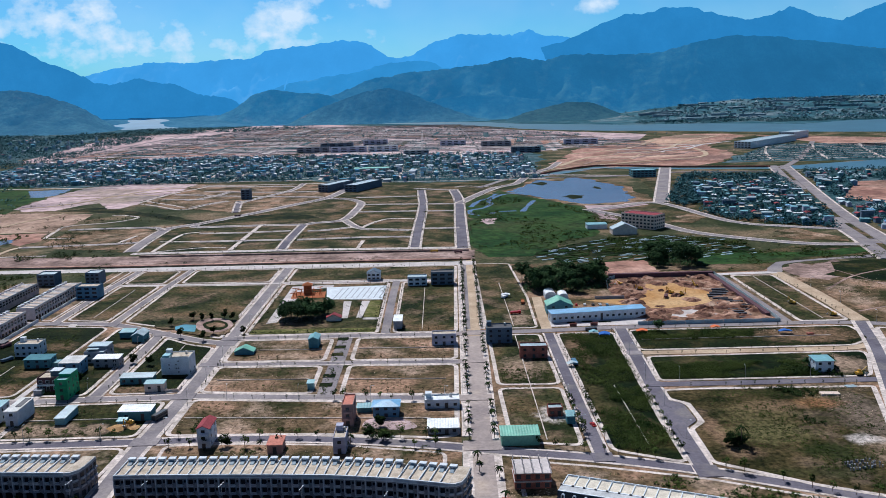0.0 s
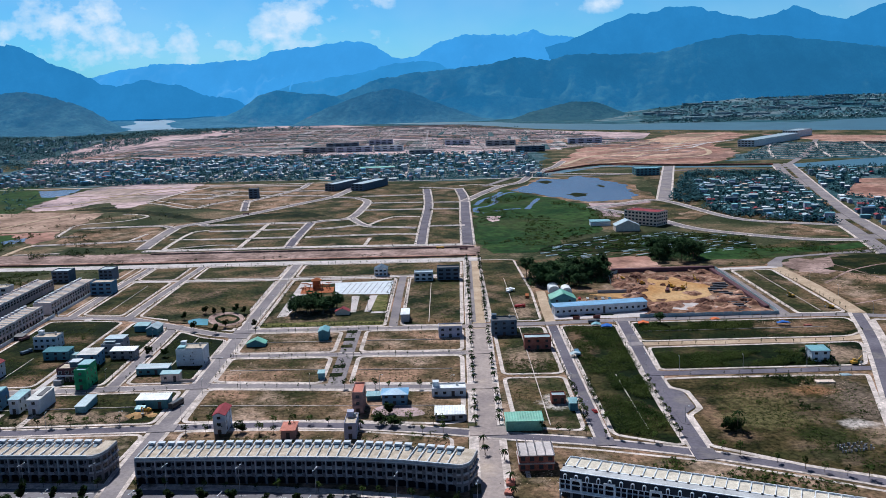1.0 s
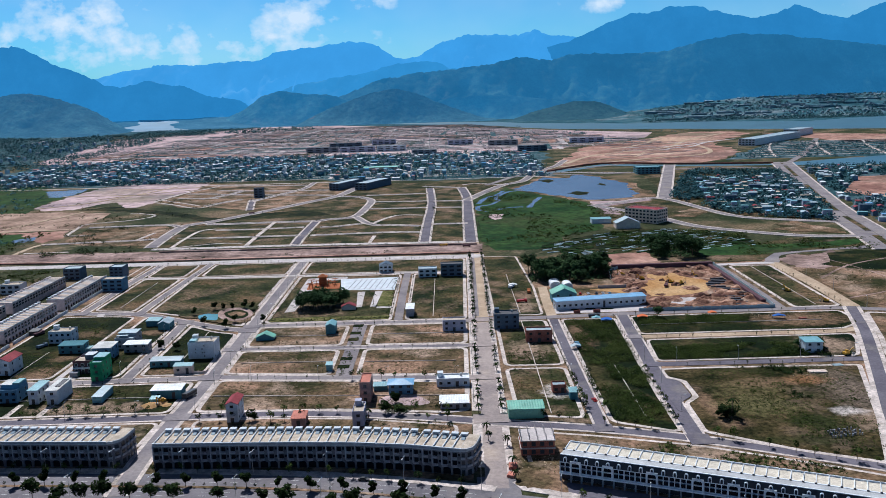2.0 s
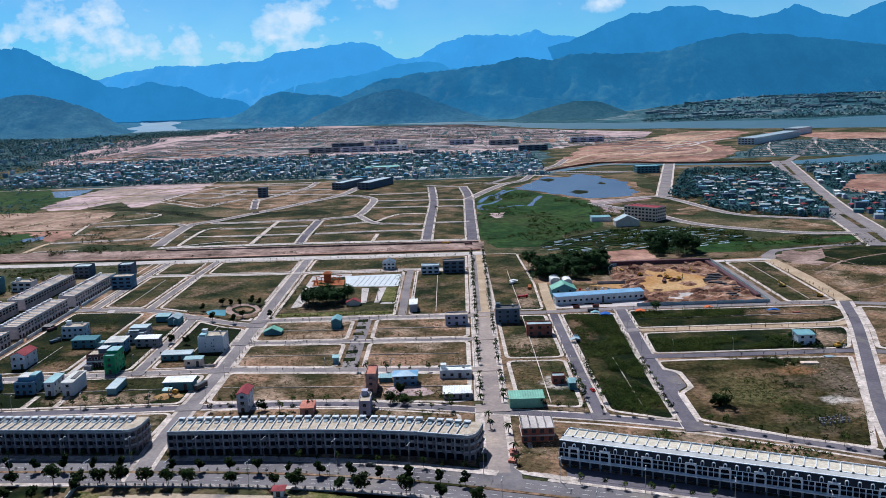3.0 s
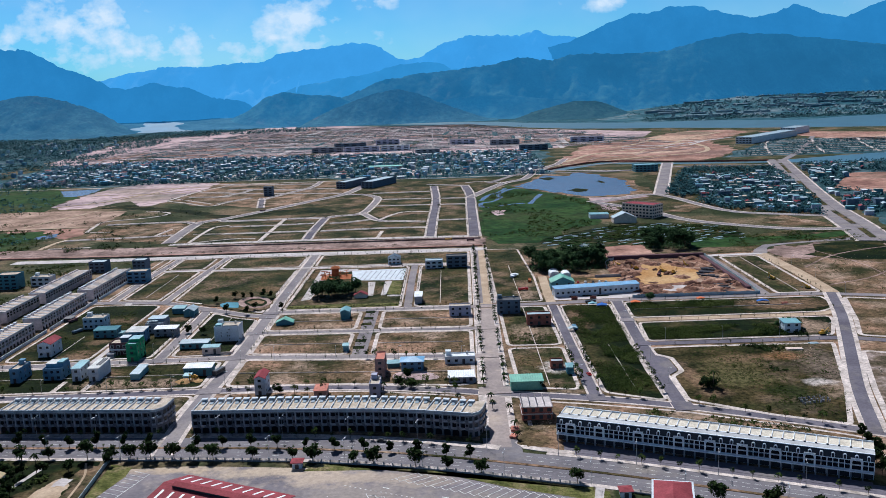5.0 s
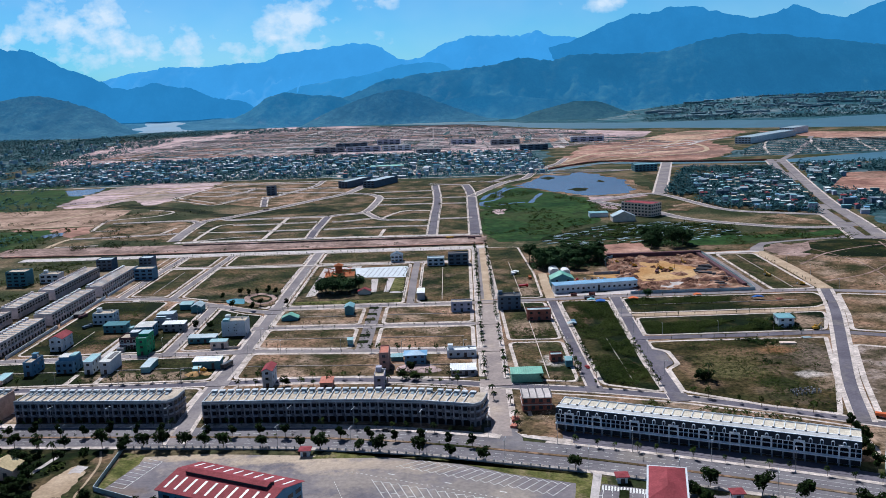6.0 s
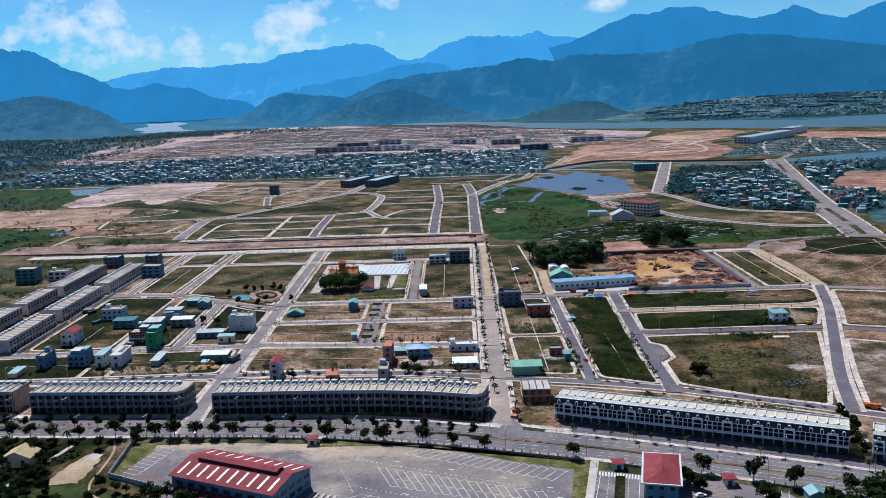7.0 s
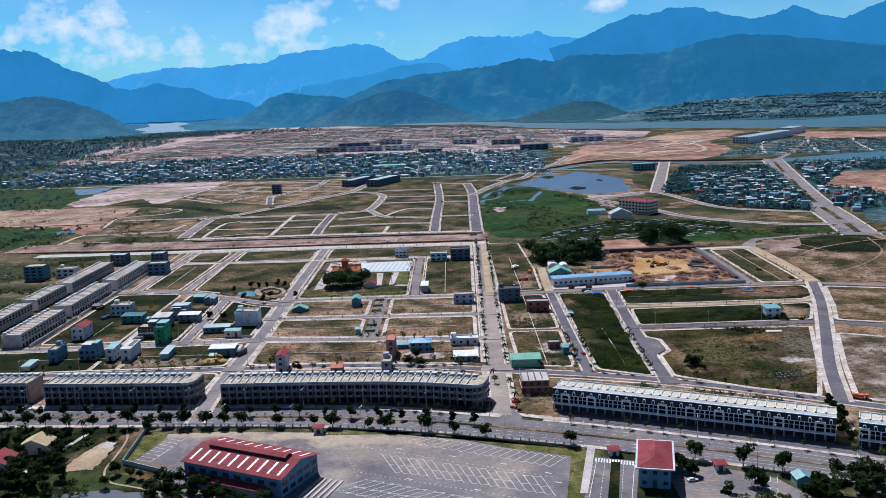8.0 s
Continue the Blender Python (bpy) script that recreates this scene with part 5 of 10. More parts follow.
def stone_unit(w=4.2, d=16.0, top=10.6):
    """The meshes of one house of the grey stone terraces; its front lies along y = 0 and looks to -y."""
    z1, z2 = 3.9, 7.3
    out = {}
    s = Shape().box(0, 0.9, 0, w, d, top)
    for a, b in ((0, 0.42), (w - 0.42, w)):
        s.box(a, 0, 0, b, 0.9, top)
    s.box(2.45, 0.05, z1, 2.75, 0.9, top - 0.5)
    for z in (z1 - 0.6, z2 - 0.6, top - 0.6):
        s.box(0.42, 0.02, z, w - 0.42, 0.9, z + 0.65)
    for z in (z1 + 0.05, z2 + 0.05):  # the wall round the small niche
        s.box(2.75, 0.1, z, w - 0.42, 0.9, z + 0.9).box(2.75, 0.1, z + 2.2, w - 0.42, 0.9, z + 2.75).box(0.42, 0.08, z + 2.35, 2.45, 0.9, z + 2.75)
    out["townhouse"] = (s, STONE)
    cut = [(-0.35, top), (0.25, top), (0.25, top + 0.45), (0.15, top + 0.5), (0.15, top + 1.15), (-0.1, top + 1.15), (-0.1, top + 0.5), (-0.35, top + 0.4)]
    n = len(cut)
    s = Shape().add([(x, y, z) for x in (0, w) for y, z in cut], [(i, (i + 1) % n, n + (i + 1) % n, n + i)[::-1] for i in range(n)] + [tuple(range(n))[::-1], tuple(range(n, 2 * n))])
    out["parapet"] = (s, FACADE_TRIM)
    out["coping"] = (Shape().box(0, -0.25, top + 1.15, w, 0.3, top + 1.34), WHITE)
    out["cornice"] = (Shape().box(0, -0.55, top - 0.12, w, 0.0, top + 0.08).box(0, -0.42, top + 0.08, w, 0.0, top + 0.2), LIGHT_STONE)
    out["pilaster"] = (Shape().box(-0.2, -0.14, z1, 0.2, 0.02, top - 0.1).box(-0.26, -0.2, top - 0.6, 0.26, 0.02, top - 0.35).box(-0.26, -0.2, z2 - 0.3, 0.26, 0.02, z2 - 0.1), FACADE_TRIM)
    out["roof_deck"] = (Shape().box(0.1, 0.25, top, w - 0.1, d - 0.05, top + 0.15), DECK)
    out["party_wall"] = (Shape().box(-0.16, 0.3, top + 0.15, 0.16, d - 0.2, top + 0.85), WHITE)
    out["stair_head"] = (Shape().box(0.7, d - 2.2, top + 0.15, 3.4, d - 0.3, top + 1.55), LIGHT_STONE)
    out["stair_roof"] = (Shape().box(0.55, d - 2.35, top + 1.55, 3.55, d - 0.15, top + 1.85), WHITE)
    s = Shape().prism([(1.3, d - 5.0), (2.9, d - 5.0), (2.9, d - 2.3), (1.3, d - 2.3)], top + 0.15, [top + 0.35, top + 0.35, top + 1.0, top + 1.0])
    out["skylight"] = (s, SKYLIGHT)
    # a shop opening with a shallow arched head
    # openings are filled with the near-black that stands for shade indoors
    s = Shape().box(0.42, 0.8, 0.1, w - 0.42, 0.89, z1 - 0.6)
    out["shopfront"] = (s, UNLIT_ROOM)
    arch = out["townhouse"][0]
    for q in range(6):
        a0, a1 = math.pi * q / 6, math.pi * (q + 1) / 6
        x0, x1 = w / 2 - (w / 2 - 0.42) * math.cos(a0), w / 2 - (w / 2 - 0.42) * math.cos(a1)
        h0, h1 = 2.5 + 0.8 * math.sin(a0), 2.5 + 0.8 * math.sin(a1)
        arch.add([(x0, 0.05, h0), (x1, 0.05, h1), (x1, 0.05, 3.35), (x0, 0.05, 3.35), (x0, 0.8, h0), (x1, 0.8, h1)], [(0, 1, 2, 3), (0, 4, 5, 1)])
    for i, z in enumerate((z1, z2)):
        up = "" if not i else "_upper"
        out["window" + up] = (Shape().box(0.42, 0.75, z + 0.1, 2.45, 0.89, z + 2.4), UNLIT_ROOM)
        out["niche" + up] = (Shape().box(2.75, 0.6, z + 0.9, w - 0.42, 0.72, z + 2.25), UNLIT_ROOM)
        s = Shape().prism([(0.3, -0.95), (2.6, -0.95), (2.6, 0.02), (2.48, 0.02), (2.48, -0.83), (0.42, -0.83), (0.42, 0.02), (0.3, 0.02)], z + 0.75, z + 0.92, True)
        s.box(0.25, -1.0, z - 0.12, 2.65, 0.02, z + 0.06)
        for q in range(8):
            s.box(0.34 + 0.3 * q, -0.92, z + 0.06, 0.46 + 0.3 * q, -0.84, z + 0.75)
        out["balcony" + up] = (s, FACADE_TRIM)
    return {n: sh.mesh(n, m) for n, (sh, m) in out.items()}


def mansard_unit(w=4.34, d=16.4, arch=False):
    """One house of the white terraces with a dark mansard, an arcade and a dormer."""
    out = {}
    s = Shape().box(0, 2.4, 0, w, d, 4.0).box(0, 0.7, 4.0, w, d, 8.4)
    cols = ((0, 0.24), (w / 2 - 0.14, w / 2 + 0.14), (w - 0.24, w)) if not arch else ((0, 0.3), (w - 0.3, w))
    for a, b in cols:
        s.box(a, 0, 4.0, b, 0.7, 8.4)
    for z0, z1 in ((4.0, 4.3), (6.15, 6.5), (8.05, 8.4)):
        s.box(cols[0][1], 0.05, z0, cols[-1][0], 0.7, z1)
    if arch:
        for a, b in ((0.0, 0.55), (w - 0.55, w)):
            s.box(a, -0.5, 3.6, b, 0.05, 9.0)
        n = 8
        for q in range(n):
            t0, t1 = math.pi * q / n, math.pi * (q + 1) / n
            r, c = w / 2 - 0.55, w / 2
            s.add([(c - r * math.cos(t0), -0.4, 7.3 + 1.4 * math.sin(t0)), (c - r * math.cos(t1), -0.4, 7.3 + 1.4 * math.sin(t1)),
                   (c - r * math.cos(t1), -0.4, 9.0), (c - r * math.cos(t0), -0.4, 9.0)], [(0, 1, 2, 3)])
            s.add([(c - r * math.cos(t0), -0.4, 7.3 + 1.4 * math.sin(t0)), (c - r * math.cos(t1), -0.4, 7.3 + 1.4 * math.sin(t1)),
                   (c - r * math.cos(t1), 0.6, 7.3 + 1.4 * math.sin(t1)), (c - r * math.cos(t0), 0.6, 7.3 + 1.4 * math.sin(t0))], [(3, 2, 1, 0)])
        s.box(0.0, -0.55, 9.0, w, 0.2, 9.18)
    out["townhouse"] = (s, TERRACE_WHITE)
    # grey instead of the terrace's white: the arcade's shade is painted on the piers
    out["arcade_pier"] = (Shape().box(0, 0.0, 0, 0.6, 0.6, 3.45), GREY)
    out["arcade_beam"] = (Shape().box(0, -0.7, 3.45, w, 2.4, 4.0), TERRACE_WHITE)
    s = Shape().add(
        [(0, 0.05, 8.4), (w, 0.05, 8.4), (w, 1.1, 11.0), (0, 1.1, 11.0), (0, 1.7, 11.0), (w, 1.7, 11.0), (0, 1.7, 8.4), (w, 1.7, 8.4)],
        [(0, 1, 2, 3), (3, 2, 5, 4), (0, 3, 4, 6), (1, 7, 5, 2), (6, 4, 5, 7)])
    out["mansard"] = (s, DARK)
    out["gutter"] = (Shape().box(0, 0.95, 11.0, w, 1.5, 11.25), TERRACE_WHITE)
    way = [(-1.0, 8.5), (-1.0, 9.75)] + [(-math.cos(math.pi * q / 6), 9.75 + 0.72 * math.sin(math.pi * q / 6)) for q in range(1, 6)] + [(1.0, 9.75), (1.0, 8.5)]
    v = []
    for x, z in way:
        zi = z - 0.26 * max(0.0, (z - 9.75) / 0.72)
        v += [(w / 2 + 0.72 * x, -0.1, z), (w / 2 + 0.46 * x, -0.1, zi), (w / 2 + 0.46 * x, 1.0, zi), (w / 2 + 0.72 * x, 1.0, z)]
    f = []
    for q in range(len(way) - 1):
        a, b = 4 * q, 4 * q + 4
        f += [(a + k, a + (k + 1) % 4, b + (k + 1) % 4, b + k) for k in range(4)]
    s = Shape().add(v, f + [(3, 2, 1, 0), tuple(4 * len(way) - 4 + k for k in range(4))])
    out["dormer"] = (s, TERRACE_WHITE)
    out["roof_deck"] = (Shape().box(0.1, 7.2, 9.0, w - 0.1, d - 0.1, 10.2), PALE_DECK)
    out["party_wall"] = (Shape().box(-0.15, 7.2, 10.2, 0.15, d, 10.6).box(0.15, d - 0.3, 10.2, w - 0.15, d, 10.8), TERRACE_WHITE)
    out["inner_wall"] = (Shape().box(0, 6.5, 9.0, w, 7.2, 10.9), TERRACE_WHITE)
    out["hatch"] = (Shape().box(-0.4, 6.3, 10.5, 0.4, 6.9, 11.2), DARK)
    out["canopy"] = (Shape().prism([(0.0, 1.5), (w, 1.5), (w, 6.5), (0.0, 6.5)], [11.0, 11.0, 10.6, 10.6], [11.12, 11.12, 10.75, 10.75]), STAINED_SHEET)
    out["shopfront"] = (Shape().box(0.3, 2.3, 0.1, w - 0.3, 2.39, 3.4), DARK)
    if arch:
        out["window"] = (Shape().box(0.55, 0.5, 4.3, w - 0.55, 0.69, 8.7), UNLIT_ROOM)
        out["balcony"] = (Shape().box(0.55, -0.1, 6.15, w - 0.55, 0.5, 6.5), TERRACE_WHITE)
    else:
        out["window"] = (Shape().box(0.24, 0.58, 4.3, w - 0.24, 0.69, 6.15), UNLIT_ROOM)
        out["window_upper"] = (Shape().box(0.24, 0.58, 6.5, w - 0.24, 0.69, 8.05), UNLIT_ROOM)
        for i, c in enumerate((w * 0.27, w * 0.73)):
            out["balcony" + ("_upper" if i else "")] = (Shape().box(c - 0.7, -0.42, 6.75, c + 0.7, -0.36, 6.83).box(c - 0.7, -0.42, 6.3, c - 0.62, -0.36, 6.75).box(c - 0.04, -0.42, 6.3, c + 0.04, -0.36, 6.75).box(c + 0.62, -0.42, 6.3, c + 0.7, -0.36, 6.75).box(c - 0.75, -0.45, 6.2, c + 0.75, 0.05, 6.3), SLATE_W)
    return {n: sh.mesh(n, m) for n, (sh, m) in out.items()}


def terrace(line, width, units, label, choose=None, group="terraces", last_wall=None):
    """A row of houses with its fronts along a line, from left to right as one faces it."""
    row = thing("terrace_row", line[0][0], line[0][1], 0, 0, label, "terrace", group)
    base = Vector((line[0][0], line[0][1]))
    dist, at, k = 0.0, 0, 0
    total = sum((Vector(b) - Vector(a)).length for a, b in zip(line, line[1:]))
    count = round(total / width)
    width = total / count
    for k in range(count):
        goal = (k + 0.0) * width
        run = 0.0
        for a, b in zip(line, line[1:]):
            a, b = Vector(a), Vector(b)
            seg = (b - a).length
            if run + seg > goal - 1e-6:
                p = a + (b - a) * ((goal - run) / seg)
                ang = math.degrees(math.atan2(b.y - a.y, b.x - a.x))
                break
            run += seg
        meshes = units[choose(k)] if choose else units[0]
        house = child("townhouse", meshes["townhouse"], row, pose(p.x - base.x, p.y - base.y, 0, 0, 0, ang))
        for n, me in meshes.items():
            if n != "townhouse":
                child(n.replace("_upper", ""), me, house)
    return row


def cream_unit(w=4.6, d=13.5, top=8.6):
    """One house of the cream terraces: two window bays to a floor, a ledge, a low parapet and a roof terrace."""
    out = {}
    s = Shape().box(0, 0.3, 0, w, d, top)
    for a, b in ((0, 0.4), (w - 0.3, w)):
        s.box(a, 0, 0, b, 0.3, top)
    s.box(0.4, 0.05, 3.0, w - 0.3, 0.3, 3.5).box(0.4, 0.05, top - 0.7, w - 0.3, 0.3, top)
    out["townhouse"] = (s, PALE_PINK)
    out["parapet"] = (Shape().box(0, -0.15, top, w, 0.2, top + 0.75), LIGHT_STONE)
    out["roof_deck"] = (Shape().box(0.1, 0.2, top, w - 0.1, d - 0.05, top + 0.12), PINK_DECK)
    out["party_wall"] = (Shape().box(-0.3, 0.2, top + 0.12, 0.3, d, top + 0.42), WHITE)
    out["stair_head"] = (Shape().box(1.2, d - 2.4, top + 0.12, 3.2, d - 0.6, top + 1.3), PALE_PINK)
    out["stair_roof"] = (Shape().box(1.0, d - 2.6, top + 1.3, 3.4, d - 0.4, top + 1.5), WHITE)
    out["shopfront"] = (Shape().box(1.2, 0.2, 0.1, w - 1.1, 0.29, 2.3), GLASS)
    for i, z in enumerate((4.1, 6.1)):
        n = "window" if not i else "window_upper"
        out[n] = (Shape().box(1.0, 0.2, z, w - 0.9, 0.29, z + 1.35), GLASS)
        out["sill" if not i else "sill_upper"] = (Shape().box(0.8, 0.0, z - 0.2, w - 0.7, 0.3, z), LIGHT_STONE)
    return {n: sh.mesh(n, m) for n, (sh, m) in out.items()}


PALE_PINK, PINK_DECK = paint("pale_pink_render", (0.55, 0.49, 0.5), dirt=0.2), paint("pinkish_roof_terrace", (0.5, 0.4, 0.33), dirt=0.25)
STONE_UNIT, PINK_UNIT = stone_unit(), cream_unit()
WHITE_UNITS = [mansard_unit(), mansard_unit(arch=True)]


def front(x0, x1, off):
    """A line along the boulevard, off metres from the fence."""
    out = []
    n = max(int(abs(x1 - x0) / 4.5), 2)
    for i in range(n + 1):
        x = x0 + (x1 - x0) * i / n
        out.append((x, along(FENCE, x) + off))
    return out


grey_row = "long curved grey stone terrace of three-storey shophouses with roof terraces"
terrace([(-131.5, 319.5), (-98.6, 318.3), (-70, 316.8), (-45.2, 314.7), (-21.8, 310.7), (0.2, 304.6)], 4.2, [STONE_UNIT], grey_row)
terrace(front(-229.5, -152.5, 32.5), 4.2, [STONE_UNIT], "grey stone terrace of shophouses with pale roof terraces")
terrace(front(-330, -240, 34), 4.2, [STONE_UNIT], "grey stone terrace with a bare pinkish end wall")
white_row = "white terrace of shophouses with a dark mansard and arched dormers"
terrace([(39.6, 297.2), (80, 280.2), (120, 263), (157.6, 246.2)], 4.34, WHITE_UNITS, white_row, lambda k: 1 if k in (1, 4, 8, 12, 15, 18, 21, 24, 28) else 0)
terrace([(165, 241), (210, 219), (260, 193), (300, 172)], 4.34, WHITE_UNITS, white_row, lambda k: 1 if k % 4 == 0 else 0)
cream_row = "cream terrace of narrow shophouses with pale roof terraces"
PLAIN_UNIT = {n: me for n, me in PINK_UNIT.items() if n in ("townhouse", "parapet", "roof_deck", "party_wall", "stair_head", "window", "window_upper")}
for x, y0, y1 in ((-297, 443, 511), (-297.5, 523, 602), (-296, 612, 696), (-333, 480, 535), (-334, 546, 598), (-332, 605, 697), (-334, 390, 470)):
    terrace([(x, y0), (x, y1)], 4.6, [PINK_UNIT if x > -320 else PLAIN_UNIT], cream_row, group="cream terraces")


def corner_house(x, y, turn, label):
    """The chamfered end house of a stone terrace."""
    ob = thing("corner_house", x, y, 0, turn, label, "house", "corner houses")
    plan_ = [(0, 0), (2.4, 0.4), (4.6, 2.8), (5.4, 6.5), (5.4, 16), (0, 16)]
    part("wall", Shape().prism(plan_, 0, 10.6), STONE, ob)
    part("parapet", Shape().prism([(p[0] * 1.03, p[1] - 0.3 if p[1] < 10 else p[1]) for p in plan_], 10.6, 11.1).prism(plan_, 11.1, 11.7), LIGHT_STONE, ob)
    part("roof_deck", Shape().prism([(0.2, 1), (2.2, 1.3), (4.2, 3.4), (5.0, 7), (5.0, 15.7), (0.2, 15.7)], 11.7, 11.8), DECK, ob)
    for z in (0.2, 4.2, 7.6):
        for a, b in zip(plan_[:4], plan_[1:5]):
            d = Vector(b) - Vector(a)
            n = max(1, int(d.length / 2.6))
            for k in range(n):
                c = Vector(a) + d * ((k + 0.5) / n)
                part("window", Shape().turned(c.x, c.y, math.degrees(math.atan2(d.y, d.x)), d.length / n * 0.55, 0.25, z, z + 2.2), GLASS, ob)
                if z > 1:
                    part("balcony", Shape().turned(c.x, c.y, math.degrees(math.atan2(d.y, d.x)), d.length / n * 0.75, 1.3, z - 0.3, z + 0.5), FACADE_TRIM, ob)
    return ob


corner_house(-0.1, 304.6, -14, "chamfered corner house at the end of a grey terrace")
corner_house(-152.5, along(FENCE, -152.5) + 32.6, -5, "chamfered corner house at the end of a grey terrace")
part("end_wall", Shape().turned(-239.3, along(FENCE, -239) + 42, -6, 0.4, 16.2, 0, 11.4), PINK_WALL, label="bare pinkish plaster end wall of a terrace", category="wall")
s = Shape()
for y0, y1 in ((441, 516), (521, 606), (610, 700)):
    s.box(-291.4, y0, 0, -291.1, y1, 2.3)
    for q in range(int((y1 - y0) / 4.6)):
        s.box(-291.6, y0 + 4.6 * q, 0, -290.9, y0 + 4.6 * q + 0.5, 2.2)
part("garden_wall", s, WHITE, label="low white garden wall with piers before the terraces", category="wall")


# ---- single houses ----
def opening_set(house, w, d, h, storeys, nx, ny, glass=GLASS, trim=WHITE):
    """Windows with frames on the front (-y) and on both sides."""
    fh = h / storeys
    for f in range(storeys):
        z = f * fh + 0.36 * fh
        zz = z + min(1.5, 0.45 * fh)
        spots = []
        for i in range(nx):
            c = w * (i + 0.5) / nx - w / 2
            ww = min(0.85, 0.3 * w / nx)
            if f == 0 and i == nx // 2:
                door = part("door", Shape().box(c - ww, -0.06 - d / 2, 0.02, c + ww, 0.02 - d / 2, 0.78 * fh), MAT_DOOR, house)
                part("door_frame", Shape().box(c - ww - 0.15, -0.1 - d / 2, 0.02, c - ww, 0 - d / 2, 0.78 * fh).box(c + ww, -0.1 - d / 2, 0.02, c + ww + 0.15, 0 - d / 2, 0.78 * fh)
                     .box(c - ww - 0.15, -0.1 - d / 2, 0.78 * fh, c + ww + 0.15, 0 - d / 2, 0.78 * fh + 0.2), trim, door)
                continue
            spots.append((c, -d / 2, ww / 1.0, 0))
        for i in range(ny):
            c = d * (i + 0.5) / ny - d / 2
            spots += [(-w / 2, c, 0.8, 1), (w / 2, c, 0.8, 1)]
        for x, y, hw, side in spots:
            s, g = Shape(), Shape()
            if side:
                g.box(x - 0.05, y - hw / 1.4, z, x + 0.05, y + hw / 1.4, zz)
                for a, b in ((-hw / 1.4 - 0.14, -hw / 1.4), (hw / 1.4, hw / 1.4 + 0.14)):
                    s.box(x - 0.1, y + a, z - 0.14, x + 0.1, y + b, zz + 0.14)
                s.box(x - 0.1, y - hw / 1.4, zz, x + 0.1, y + hw / 1.4, zz + 0.14).box(x - 0.12, y - hw / 1.4, z - 0.14, x + 0.12, y + hw / 1.4, z)
            else:
                g.box(x - hw, y - 0.05, z, x + hw, y + 0.05, zz)
                for a, b in ((-hw - 0.14, -hw), (hw, hw + 0.14)):
                    s.box(x + a, y - 0.1, z - 0.14, x + b, y + 0.1, zz + 0.14)
                s.box(x - hw, y - 0.1, zz, x + hw, y + 0.1, zz + 0.14).box(x - hw, y - 0.12, z - 0.14, x + hw, y + 0.12, z)
            win = part("window", s, trim, house)
            part("pane", g, glass, win)


MAT_DOOR = paint("dark_door", (0.06, 0.05, 0.05), 0.5)


